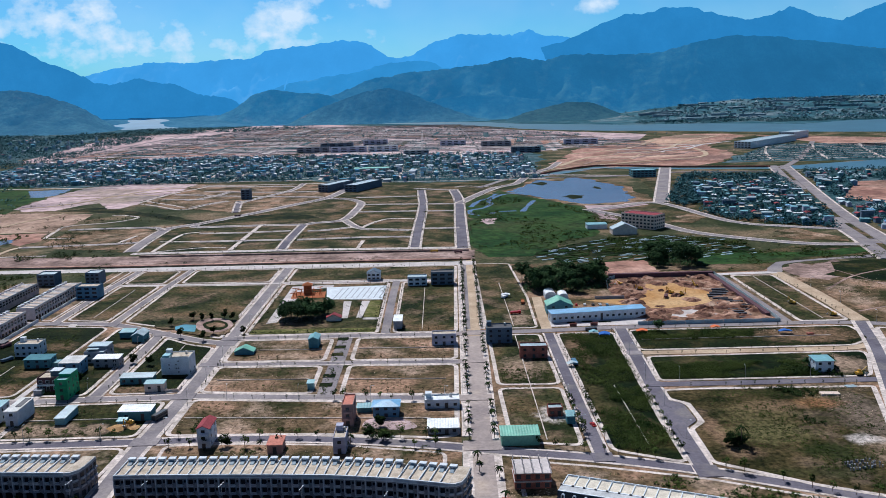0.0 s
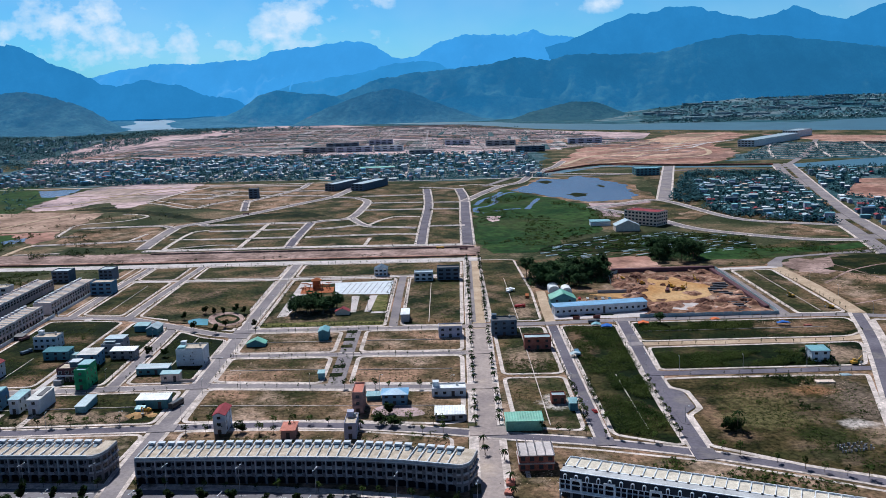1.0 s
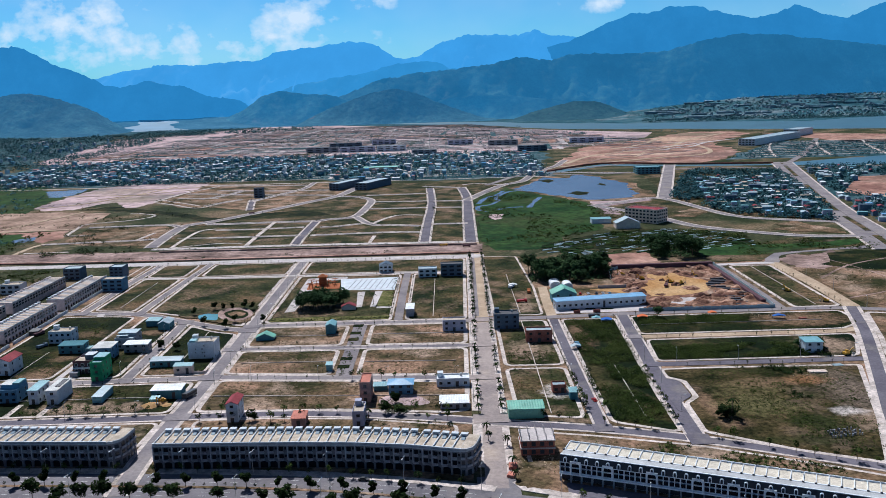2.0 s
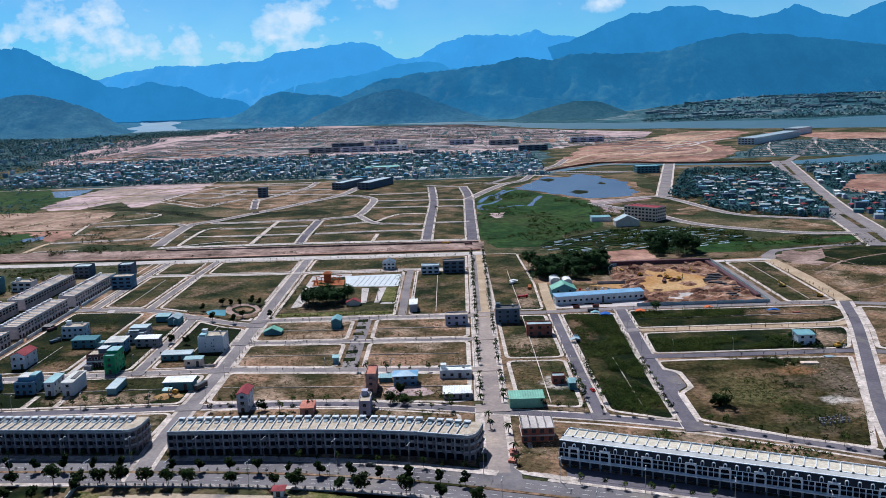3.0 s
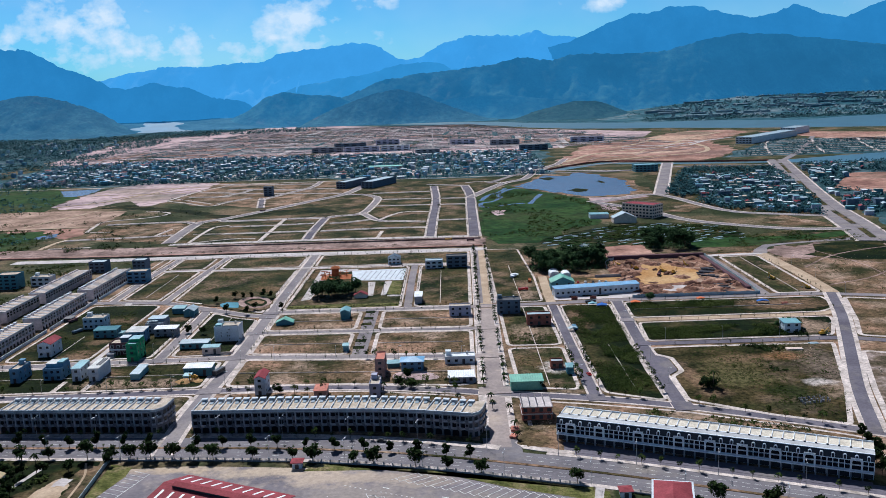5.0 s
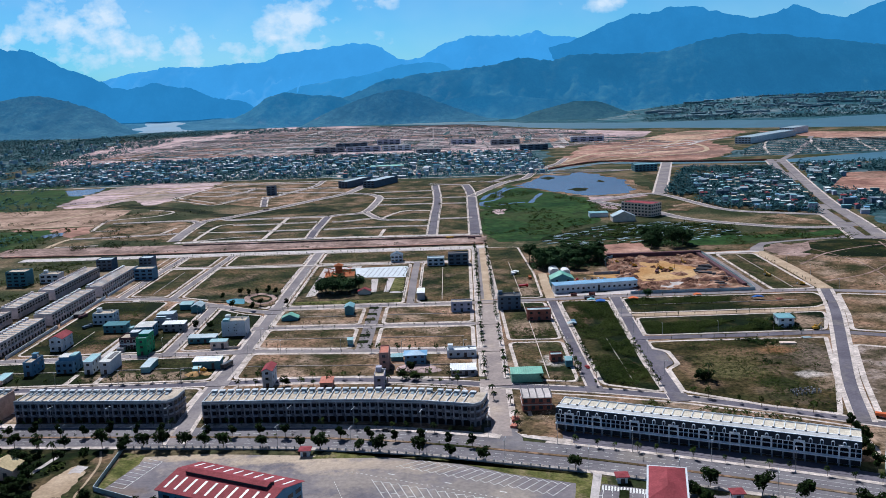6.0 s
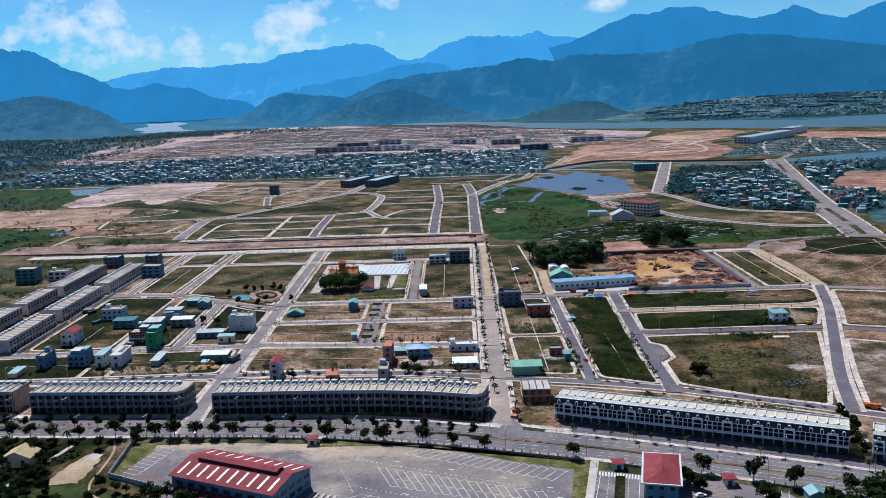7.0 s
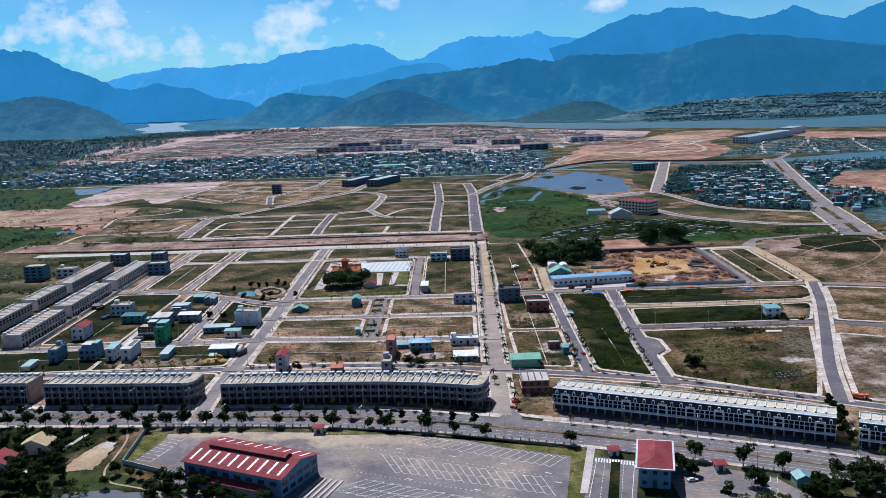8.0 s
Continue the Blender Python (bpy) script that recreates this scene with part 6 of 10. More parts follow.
def house(x0, x1, y, d, h, wall, roof, label, style="flat", storeys=None, nx=2, ny=2, turn=0, balcony=False, tank=False, name="house", category="house", trim=None):
    """A house with its front at y and x from x0 to x1: walls, roof, openings, and what stands on the roof."""
    w = x1 - x0
    trim = trim or wall
    c = Vector(((x0 + x1) / 2, y + d / 2))
    if turn:
        r = Matrix.Rotation(radians(turn), 2)
        c = Vector((x0, y)) + r @ Vector((w / 2, d / 2))
    ob = thing(name, c.x, c.y, 0, turn, label, category, "")
    storeys = storeys or max(1, round(h / 3.5))
    s = Shape().box(-w / 2, -d / 2, 0, w / 2, d / 2, h)
    if style == "gable":
        s.add([(-w / 2, -d / 2, h), (w / 2, -d / 2, h), (0, -d / 2, h + 0.22 * w), (-w / 2, d / 2, h), (w / 2, d / 2, h), (0, d / 2, h + 0.22 * w)], [(0, 1, 2), (4, 3, 5)])
    for f in range(1, storeys):
        s.box(-w / 2 - 0.07, -d / 2 - 0.07, f * h / storeys - 0.12, w / 2 + 0.07, d / 2 + 0.07, f * h / storeys + 0.12)
    part("wall", s, wall, ob)
    if style == "flat":
        s = Shape().box(-w / 2 + 0.2, -d / 2 + 0.2, h, w / 2 - 0.2, d / 2 - 0.2, h + 0.12)
        r = part("roof", s, roof, ob)
        s = Shape()
        for a in ((-w / 2, -d / 2, w / 2, -d / 2 + 0.2), (-w / 2, d / 2 - 0.2, w / 2, d / 2), (-w / 2, -d / 2 + 0.2, -w / 2 + 0.2, d / 2 - 0.2), (w / 2 - 0.2, -d / 2 + 0.2, w / 2, d / 2 - 0.2)):
            s.box(a[0], a[1], h, a[2], a[3], h + 0.8)
        part("parapet", s, wall, ob)
    elif style == "sheet":
        n = max(int(w / 0.6), 4)
        v = []
        for q in range(n + 1):
            xx = -w / 2 - 0.4 + (w + 0.8) * q / n
            up_ = 0.1 * (q % 2)
            for yy, z0 in ((-d / 2 - 0.5, h + 0.05), (d / 2 + 0.4, h + 0.6)):
                v += [(xx, yy, z0), (xx, yy, z0 + 0.14 + up_)]
        f = []
        for q in range(n):
            a, b = 4 * q, 4 * q + 4
            f += [(a + 1, b + 1, b + 3, a + 3), (a, a + 2, b + 2, b), (a, b, b + 1, a + 1), (b + 2, a + 2, a + 3, b + 3)]
        f += [(0, 1, 3, 2), (4 * n, 4 * n + 2, 4 * n + 3, 4 * n + 1)]
        part("roof", Shape().add(v, f), roof, ob)
    elif style == "gable":
        e, k = 0.5, 0.22
        cut = [(-w / 2 - e, h - k * 2 * e), (0, h + k * w), (w / 2 + e, h - k * 2 * e), (w / 2 + e, h - k * 2 * e + 0.18), (0.25, h + k * w + 0.15), (0, h + k * w + 0.32), (-0.25, h + k * w + 0.15), (-w / 2 - e, h - k * 2 * e + 0.18)]
        n = len(cut)
        v = [(x, yy, z) for yy in (-d / 2 - e, d / 2 + e) for x, z in cut]
        s = Shape().add(v, [(i, (i + 1) % n, n + (i + 1) % n, n + i)[::-1] for i in range(n)] + [tuple(range(n)), tuple(range(2 * n - 1, n - 1, -1))])
        part("roof", s, roof, ob)
    elif style == "hip":
        e, hh = 0.8, 0.2 * min(w, d)
        m = max(w, d) / 2 - min(w, d) / 2
        ridge = [(-m, 0), (m, 0)] if w >= d else [(0, -m), (0, m)]
        base = [(-w / 2 - e, -d / 2 - e), (w / 2 + e, -d / 2 - e), (w / 2 + e, d / 2 + e), (-w / 2 - e, d / 2 + e)]
        v = [(x, yy, h) for x, yy in base] + [(x, yy, h + 0.2) for x, yy in base] + [(x, yy, h + hh) for x, yy in ridge]
        f = [(0, 1, 5, 4), (1, 2, 6, 5), (2, 3, 7, 6), (3, 0, 4, 7), (3, 2, 1, 0)]
        f += [(4, 5, 9, 8), (5, 6, 9), (6, 7, 8, 9), (7, 4, 8)] if w >= d else [(4, 5, 8), (5, 6, 9, 8), (6, 7, 9), (7, 4, 8, 9)]
        part("roof", Shape().add(v, f), roof, ob)
    if (nx or ny) and y > 600:
        for f in range(storeys):
            z0, z1 = (f + 0.3) * h / storeys, (f + 0.8) * h / storeys
            for i in range(nx):
                c = w * (i + 0.5) / nx - w / 2
                part("window", Shape().box(c - 0.3 * w / nx, -d / 2 - 0.06, z0, c + 0.3 * w / nx, -d / 2 + 0.05, z1), GLASS, ob)
            for i in range(ny):
                c = d * (i + 0.5) / ny - d / 2
                part("window", Shape().box(-w / 2 - 0.06, c - 0.3 * d / ny, z0, -w / 2 + 0.05, c + 0.3 * d / ny, z1), GLASS, ob)
    elif nx or ny:
        opening_set(ob, w, d, h, storeys, nx, ny, trim=trim)
    if balcony:
        for f in range(1, storeys):
            z = f * h / storeys
            s = Shape().box(-w / 2 + 0.3, -d / 2 - 1.3, z, w / 2 - 0.3, -d / 2, z + 0.15).box(-w / 2 + 0.3, -d / 2 - 1.3, z + 0.15, w / 2 - 0.3, -d / 2 - 1.2, z + 1.0)
            part("balcony", s, trim, ob)
    if tank:
        s = Shape().box(-w / 2 + 0.6, d / 2 - 4.0, h + 0.1, -w / 2 + 3.4, d / 2 - 0.6, h + 2.6).box(-w / 2 + 0.4, d / 2 - 4.2, h + 2.6, -w / 2 + 3.6, d / 2 - 0.4, h + 2.8)
        part("stair_head", s, wall, ob)
        s = Shape().pole(w / 4, d / 4, h + 0.1, h + 1.7, 0.7, 0.7, 10).pole(w / 4, d / 4, h + 1.7, h + 2.0, 0.7, 0.25, 10)
        part("water_tank", s, STEEL, ob)
    return ob


house(-267, -252, 520, 11, 7.6, WHITE, DECK, "white two-storey house with a dark band and flat roof", nx=4, balcony=True, tank=True)
teal = house(-250, -234.5, 496, 9, 5.4, TEAL, TEAL, "teal rendered house with a teal metal roof", "sheet", nx=3)
part("annexe", Shape().box(7.8, -2.6, 0, 11.2, 3.2, 2.6).box(7.7, -2.9, 2.6, 11.5, 3.5, 2.78), CYAN_ROOF, teal)
house(-269, -260.5, 455, 16, 8.6, WHITE, RED_ROOF, "white house with a steep red gabled roof", "gable", nx=2, balcony=True)
blue = house(-244, -233.5, 408, 13, 6.6, BLUE, BLUE, "blue rendered house with a stepped roof terrace", nx=3, balcony=True)
part("upper_storey", Shape().box(-5, -2.2, 6.72, 5, 6.2, 9.0), BLUE, blue)
part("upper_roof", Shape().box(-5.3, -2.6, 9.0, 1.2, 6.5, 9.16), PALE_SHEET, blue)
part("roof_shed", Shape().box(1.4, -2.0, 9.0, 4.9, 6.0, 9.9), CYAN_ROOF, blue)
house(-262, -256.5, 405, 15, 8.0, BLUE, DECK, "narrow blue house with a roof terrace", nx=1, ny=3, tank=True)
house(-272, -267, 390, 12, 3.0, CREAM, CYAN_ROOF, "low shed with a faded cyan roof", "sheet", nx=0, ny=0, name="shed", category="shed")
green = house(-207, -200.5, 440, 15, 10.6, GREEN_W, CYAN_ROOF, "tall narrow bright green house with stepped cyan roofs", nx=1, ny=3, balcony=True, trim=GREEN_W)
part("upper_storey", Shape().box(-3.05, -1.5, 10.72, 3.05, 7.3, 12.6), GREEN_W, green)
part("upper_roof", Shape().box(-3.3, -1.9, 12.6, 3.3, 7.6, 12.75), CYAN_ROOF, green)
maroon = house(-223, -211.5, 454, 11, 7.4, MAROON, DECK, "dark maroon house with white balconies", nx=3, balcony=True, trim=WHITE)
part("stair_head", Shape().box(0.2, -1.5, 7.5, 5.3, 4.5, 10.4), SLATE_W, maroon)
part("stair_roof", Shape().box(-0.1, -1.9, 10.4, 5.6, 4.8, 10.6), WHITE, maroon)
part("porch", Shape().box(-5.7, -11, 0, -1.2, -7.2, 2.6).box(-5.9, -11.2, 2.6, -1.0, -7.0, 2.8), GREY, maroon)
house(-222, -210.5, 480, 12, 7.8, BLUE, PALE_SHEET, "pale blue house with a white sheet roof", "sheet", nx=2)
grey = house(-217, -205, 503, 16, 6.4, GREY, PALE_ROOF, "grey rendered house with stepped pale roofs", nx=2)
part("upper_storey", Shape().box(-5.6, -1.5, 6.52, 5.6, 7.6, 8.8), GREY, grey)
part("upper_roof", Shape().box(-6, -1.9, 8.8, 6, 8, 9.0).box(-5.6, -5.2, 7.9, 1.5, -1.9, 8.02), PALE_ROOF, grey)
house(-208, -193, 494, 7.5, 5.4, GREY, WHITE_ROOF, "low grey house with a white metal roof", "sheet", nx=3)
tall = house(-162.5, -146.5, 477, 13, 9.6, WHITE, DECK, "large plain off-white four-storey house with small windows", nx=0, ny=0, tank=True)
for k, z in enumerate((1.8, 4.0, 6.2, 8.2)):
    for x in (-3.4, 0.6, 1.9):
        if (k + int(x)) % 3:
            part("window", Shape().box(x - 0.32, -6.57, z - 0.35, x + 0.32, -6.42, z + 0.45), GLASS, tall)
part("roof_shed", Shape().box(-7.2, -5.6, 9.75, -3.2, -1.0, 11.4), CYAN_ROOF, tall, "pale sheet cabin on the roof")
part("railing", Shape().box(-2.5, -6.3, 10.4, 7.6, -6.2, 11.0), STEEL, tall)
house(-181, -163, 462, 7, 4.0, TEAL, PALE_ROOF, "long teal shed with a pale blue roof", "sheet", nx=4, ny=0, name="shed", category="shed")
house(-163, -152.5, 449, 5, 4.6, CREAM, CYAN_ROOF, "low beige house with a cyan roof", "sheet", nx=2, ny=0)
house(-215, -206, 556, 8, 4.0, TEAL, CYAN_ROOF, "small teal shed beside a vacant plot", "sheet", nx=0, ny=0, name="shed", category="shed")
house(-203.5, -196, 546, 12, 4.6, TEAL, PALE_ROOF, "shed with a pale metal roof", "gable", nx=0, ny=0, name="shed", category="shed")
house(-226, -221, 405, 14, 7.8, WHITE, CYAN_ROOF, "narrow white house with a cyan roof", "sheet", nx=1, ny=3)
narrow = house(-216, -210, 404, 18, 7.8, WHITE, PALE_SHEET, "narrow white house with a dark roof light", "sheet", nx=1, ny=0)
part("roof_light", Shape().add([(-0.2, -4, 8.46), (2.6, -4, 8.46), (2.6, 7.5, 8.8), (-0.2, 7.5, 8.8), (-0.2, -4, 8.2), (2.6, -4, 8.2), (2.6, 7.5, 8.5), (-0.2, 7.5, 8.5)], [(0, 1, 2, 3), (4, 7, 6, 5), (0, 4, 5, 1), (1, 5, 6, 2), (2, 6, 7, 3), (3, 7, 4, 0)]), DARK, narrow)
part("balcony", Shape().box(-3, -9.9, 3.6, 3, -9, 3.75).box(-3, -9.9, 3.75, 3, -9.8, 4.7), WHITE, narrow)
house(-192, -187, 404, 16, 3.6, CYAN_ROOF, PALE_ROOF, "long narrow pale blue shed", "sheet", nx=0, ny=0, name="shed", category="shed")
house(-162, -146, 407, 8, 5.0, TEAL, WHITE_ROOF, "green shed with a white metal roof", "sheet", nx=2, ny=0, name="shed", category="shed")
house(-291, -285, 543, 6, 2.6, DARK, DARK, "low dark shed beside the terraces", "sheet", nx=0, ny=0, name="shed", category="shed")
house(-402, -384, 664, 14, 12.5, TEAL, DECK, "tall teal house beside palms", nx=3, ny=2)
house(-377, -360, 674, 12, 7.4, WHITE, DECK, "white house with a roof terrace", nx=3, tank=True)
house(-346, -331, 725, 14, 9.5, SLATE_W, PALE_ROOF, "dark grey corner house", nx=3)
house(-306, -294, 728, 14, 9.2, SLATE_W, PALE_ROOF, "dark grey corner house", nx=3)
house(-291.5, -274, 673, 12, 9.6, BLUE, DECK, "pale blue cubic house", nx=3, ny=2)
house(-113, -107.5, 371, 13, 9.5, WHITE, RED_ROOF, "narrow white house with a red roof and dark glass", "gable", nx=1, ny=2, balcony=True)
house(-50.5, -45, 361, 13, 7.0, LILAC, DECK, "narrow pale lilac house with a roof terrace", nx=1, ny=3, tank=True)
house(-80, -73.5, 363, 9, 4.2, SALMON, SALMON_ROOF, "small house with a faded salmon roof", "sheet", nx=1, ny=0)
house(-50, -44.6, 393, 15, 10.2, SALMON, SALMON_ROOF, "tall narrow house with a salmon roof and red side", nx=1, ny=3, balcony=True)
house(-36, -23.5, 403, 9, 5.6, BLUE, BLUE_ROOF, "pale blue house with a blue hipped roof", "hip", nx=3)
house(-11, 6.5, 413, 8, 4.0, WHITE, WHITE_ROOF, "long white house with a dark strip of windows", nx=4, tank=True)
house(-44.5, -37.5, 410, 5, 2.6, TEAL, CYAN_ROOF, "low cyan roofed lean-to", "sheet", nx=0, ny=0, name="shed", category="shed")
house(-9, 5, 380, 10, 3.2, GREY, WHITE_ROOF, "open fronted building with a broad white roof", "sheet", nx=4, ny=0)
house(-34, -28.5, 561, 14, 5.6, GREY, WHITE_ROOF, "grey shed with a white roof", "sheet", nx=0, ny=0, name="shed", category="shed")
house(-85, -79, 522, 11, 6.0, TEAL, CYAN_ROOF, "tall narrow teal sheet metal shed", "gable", nx=0, ny=0, name="shed", category="shed")
house(-129, -117.5, 512, 7, 2.2, TEAL, GREEN_ROOF, "low dark green shed with a shallow roof", "gable", nx=0, ny=0, name="shed", category="shed")
house(-74.5, -71.2, 446, 4, 3.6, CYAN_ROOF, CYAN_ROOF, "small cyan hut beside the walkway", "sheet", nx=0, ny=0, name="shed", category="shed")
house(-64, -53, 714, 11, 6.0, WHITE, SLATE_W, "white pavilion house with a steep blue-grey gabled roof", "gable", nx=3, balcony=True)
house(-29, -13.5, 689, 10, 6.8, WHITE, PALE_ROOF, "white house with pale walls at the corner", nx=3)
house(-10, 8.5, 690, 10, 10.0, SLATE_W, DARK, "dark slate grey three-storey house", nx=3, tank=False)
house(-8, 7, 521, 8, 6.8, LILAC, DECK, "lilac grey house with a red side", nx=3)
house(24, 41, 365, 10, 4.8, GREEN_ROOF, GREEN_ROOF, "green sheet metal warehouse with a sloping green roof", "sheet", nx=0, ny=0, name="warehouse", category="warehouse")
house(26, 42, 522, 11, 9.4, SLATE_W, DARK, "dark blue-grey house with a roof stair", nx=3, tank=True)
house(44, 60, 490, 8, 7.0, BRICK, PALE_ROOF, "dark red house with a pale roof", nx=3)
house(49, 56, 398, 6, 4.0, BRICK, PALE_ROOF, "small pink house with a pale roof", nx=2, ny=0)
house(56.7, 60.5, 388, 6, 4.0, TEAL, CYAN_ROOF, "small teal hut beside the street", "sheet", nx=0, ny=0, name="shed", category="shed")
house(72, 138, 566, 9, 6.2, WHITE, BLUE_ROOF, "long white school building with a blue metal roof", "sheet", storeys=1, nx=16, ny=1, turn=8, name="school", category="school")
porch = thing("school_porch", 96.6, 572.5, 0, 5, "flat-roofed blue-grey entrance porch of the school", "porch")
part("roof", Shape().box(-7.5, -2.5, 4.6, 7.5, 1.2, 5.4), BLUE, porch)
for x in (-7, -2.4, 2.4, 7):
    part("column", Shape().box(x - 0.25, -2.2, 0, x + 0.25, -1.7, 4.6), SLATE_W, porch)
for x0, x1, y in ((82.9, 87.5, 556.6), (96.8, 101.6, 557.4)):
    part("gate_wall", Shape().box(x0, y, 0, x1, y + 0.5, 2.0).box(x0 - 0.2, y - 0.1, 2.0, x1 + 0.2, y + 0.6, 2.2), BRICK, label="low brick gate wall of the school", category="wall")
for x0, x1, y in ((82, 88.5, 566), (92, 100, 567.5), (103, 112.5, 566)):
    patch("flower_bed", [(x0, y - 1.5), (x1, y - 1.5), (x1 - 1, y + 1.5), (x0 + 1, y + 1.5)], LUSH, "clipped bed in the school forecourt", category="garden", z=0.3, curve=1)
part("site_fence", Shape().box(112.2, 628.5, 0, 134.2, 628.8, 2.4), GREY, label="grey sheet fence across the site", category="fence")
house(72, 90, 590, 14, 6.0, TEAL, GREEN_ROOF, "school hall with a green roof", "gable", nx=2, ny=0, name="school_hall", category="school")
house(201, 211, 452, 9, 6.4, WHITE, CYAN_ROOF, "white house with a cyan roof among trees", "sheet", nx=2)
station = house(63.7, 76, 210, 26.5, 8.6, BLUE, RED_ROOF, "pale blue station building with a red hipped roof", "hip", nx=3, ny=5, turn=-13, name="station_building", category="building")
part("gutter", Shape().box(-7.7, -14.7, 8.35, 7.7, -14.0, 8.8).box(-7.7, 14.0, 8.35, 7.7, 14.7, 8.8).box(-7.7, -14.0, 8.35, -6.9, 14.0, 8.8).box(6.9, -14.0, 8.35, 7.7, 14.0, 8.8), WHITE, station, "white rendered gutter round the red roof")
house(-76.5, -72.5, 276.5, 4, 2.8, WHITE, RED_ROOF, "small white gatehouse with a red roof", "hip", nx=1, ny=1, name="gatehouse", category="gatehouse")
house(57.5, 61.5, 240, 4, 2.8, WHITE, RED_ROOF, "small white gatehouse with a red roof", "hip", nx=1, ny=1, name="gatehouse", category="gatehouse")
house(98, 102, 222, 4, 3.0, WHITE, RED_ROOF, "small white gatehouse with a red roof", "hip", nx=1, ny=1, name="gatehouse", category="gatehouse")
house(-211, -198, 262, 10, 4.4, CREAM, TAN_ROOF, "old house with a tan sheet roof", "gable", nx=2, ny=0)
house(-219, -207, 242, 12, 4.6, WHITE, RED_ROOF, "white house with a red tiled roof", "gable", nx=2, ny=0)
house(125, 131, 206, 6, 3.2, CYAN_ROOF, CYAN_ROOF, "cyan roofed house among trees", "gable", nx=0, ny=0)
house(230, 252, 930, 42, 15.0, CREAM, RED_ROOF, "white four-storey building with a red roof", nx=5, ny=9, turn=45, name="office_building", category="building")
house(180, 206, 905, 16, 6.0, CREAM, PALE_ROOF, "low annexe with a pale roof", "gable", nx=0, ny=0, name="annexe", category="building")
house(160, 182, 945, 12, 5.0, WHITE, CYAN_ROOF, "white shed with a pale roof", "sheet", nx=0, ny=0, name="shed", category="shed")
house(324, 364, 1464, 30, 11.5, TEAL, CYAN_ROOF, "large green-blue market building", nx=6, ny=2, name="market_hall", category="building")
house(-301, -287, 1302, 12, 14.0, SLATE_W, DARK, "lone dark narrow house", nx=2, ny=1)
house(-167, -100, 1675, 22, 8.0, CREAM, GREEN_ROOF, "long hall with a green roof", "sheet", nx=0, ny=0, name="hall", category="building")
for x, y, w, d in ((-152, 1366, 22, 85), (-194, 1372, 18, 80)):
    house(x, x + w, y, d, 10.5, SLATE_W, PALE_ROOF, "long dark slab building with a pale flat roof", nx=3, ny=8, turn=-24, name="slab_building", category="building")
# mostly pale paints: the lightening of far haze is put into the wall colours
for x, y, w, m in ((-371, 2262, 84, GREY), (-281, 2243, 92, LILAC), (-184, 2246, 76, WHITE), (-86, 2052, 60, GREY), (1, 2396, 70, LILAC), (-220, 2520, 70, LILAC), (110, 2330, 80, GREY), (170, 2080, 70, SLATE_W), (330, 2320, 90, LILAC), (-330, 2420, 90, SLATE_W)):
    house(x, x + w, y, 16, 13, m, PALE_ROOF, "far row of tall narrow houses", nx=4, ny=0, storeys=3, name="far_terrace", category="terrace")
house(690, 730, 2045, 300, 15, WHITE, PALE_ROOF, "long white row of new houses", nx=5, ny=14, storeys=3, turn=-41, name="far_terrace", category="terrace")
house(905, 945, 2330, 110, 17, WHITE, PALE_ROOF, "white row of new houses", nx=6, ny=9, storeys=3, turn=-41, name="far_terrace", category="terrace")


def unfinished(x0, x1, y, d, label):
    """A brick house still being built: floors, columns with bare rods, and scaffold."""
    ob = thing("unfinished_house", (x0 + x1) / 2, y + d / 2, 0, 0, label, "house")
    w = x1 - x0
    for z in (0, 3.6):
        part("wall", Shape().box(-w / 2 + 0.3, -d / 2 + 0.3, z, w / 2 - 0.3, d / 2 - 0.3, z + 3.3), BRICK, ob)
        part("floor_slab", Shape().box(-w / 2, -d / 2 - 0.6, z + 3.3, w / 2, d / 2, z + 3.6), CONCRETE, ob)
        for i in range(4):
            c = -w / 2 + w * (i + 0.5) / 4
            part("window", Shape().box(c - 0.9, -d / 2 + 0.2, z + 0.8, c + 0.9, -d / 2 + 0.31, z + 2.6), DARK, ob)
    for i in range(5):
        for j in range(4):
            x, yy = -w / 2 + 0.4 + (w - 0.8) * i / 4, -d / 2 + 0.4 + (d - 0.8) * j / 3
            part("column", Shape().box(x - 0.18, yy - 0.18, 7.2, x + 0.18, yy + 0.18, 9.0 + 0.5 * ((i + j) % 2)), CONCRETE, ob)
    return ob


patch("plot", [(20.4, 314.0), (36.9, 315.0), (44.0, 306.1), (41.1, 287.7), (30.9, 290.2), (21.4, 295.6)], DRY, "sandy vacant lot with sparse grass beside the main street", z=0.26, wild=1.2)
patch("pavement", [(20.5, 297), (24, 289.5), (45, 280.5), (46, 284.5), (40, 288), (30, 291), (22, 298)], PAVING, "pale kerbed corner pavement", category="pavement", z=0.24)
unfinished(26, 41, 322, 13, "unfinished red brick house with bare concrete columns")


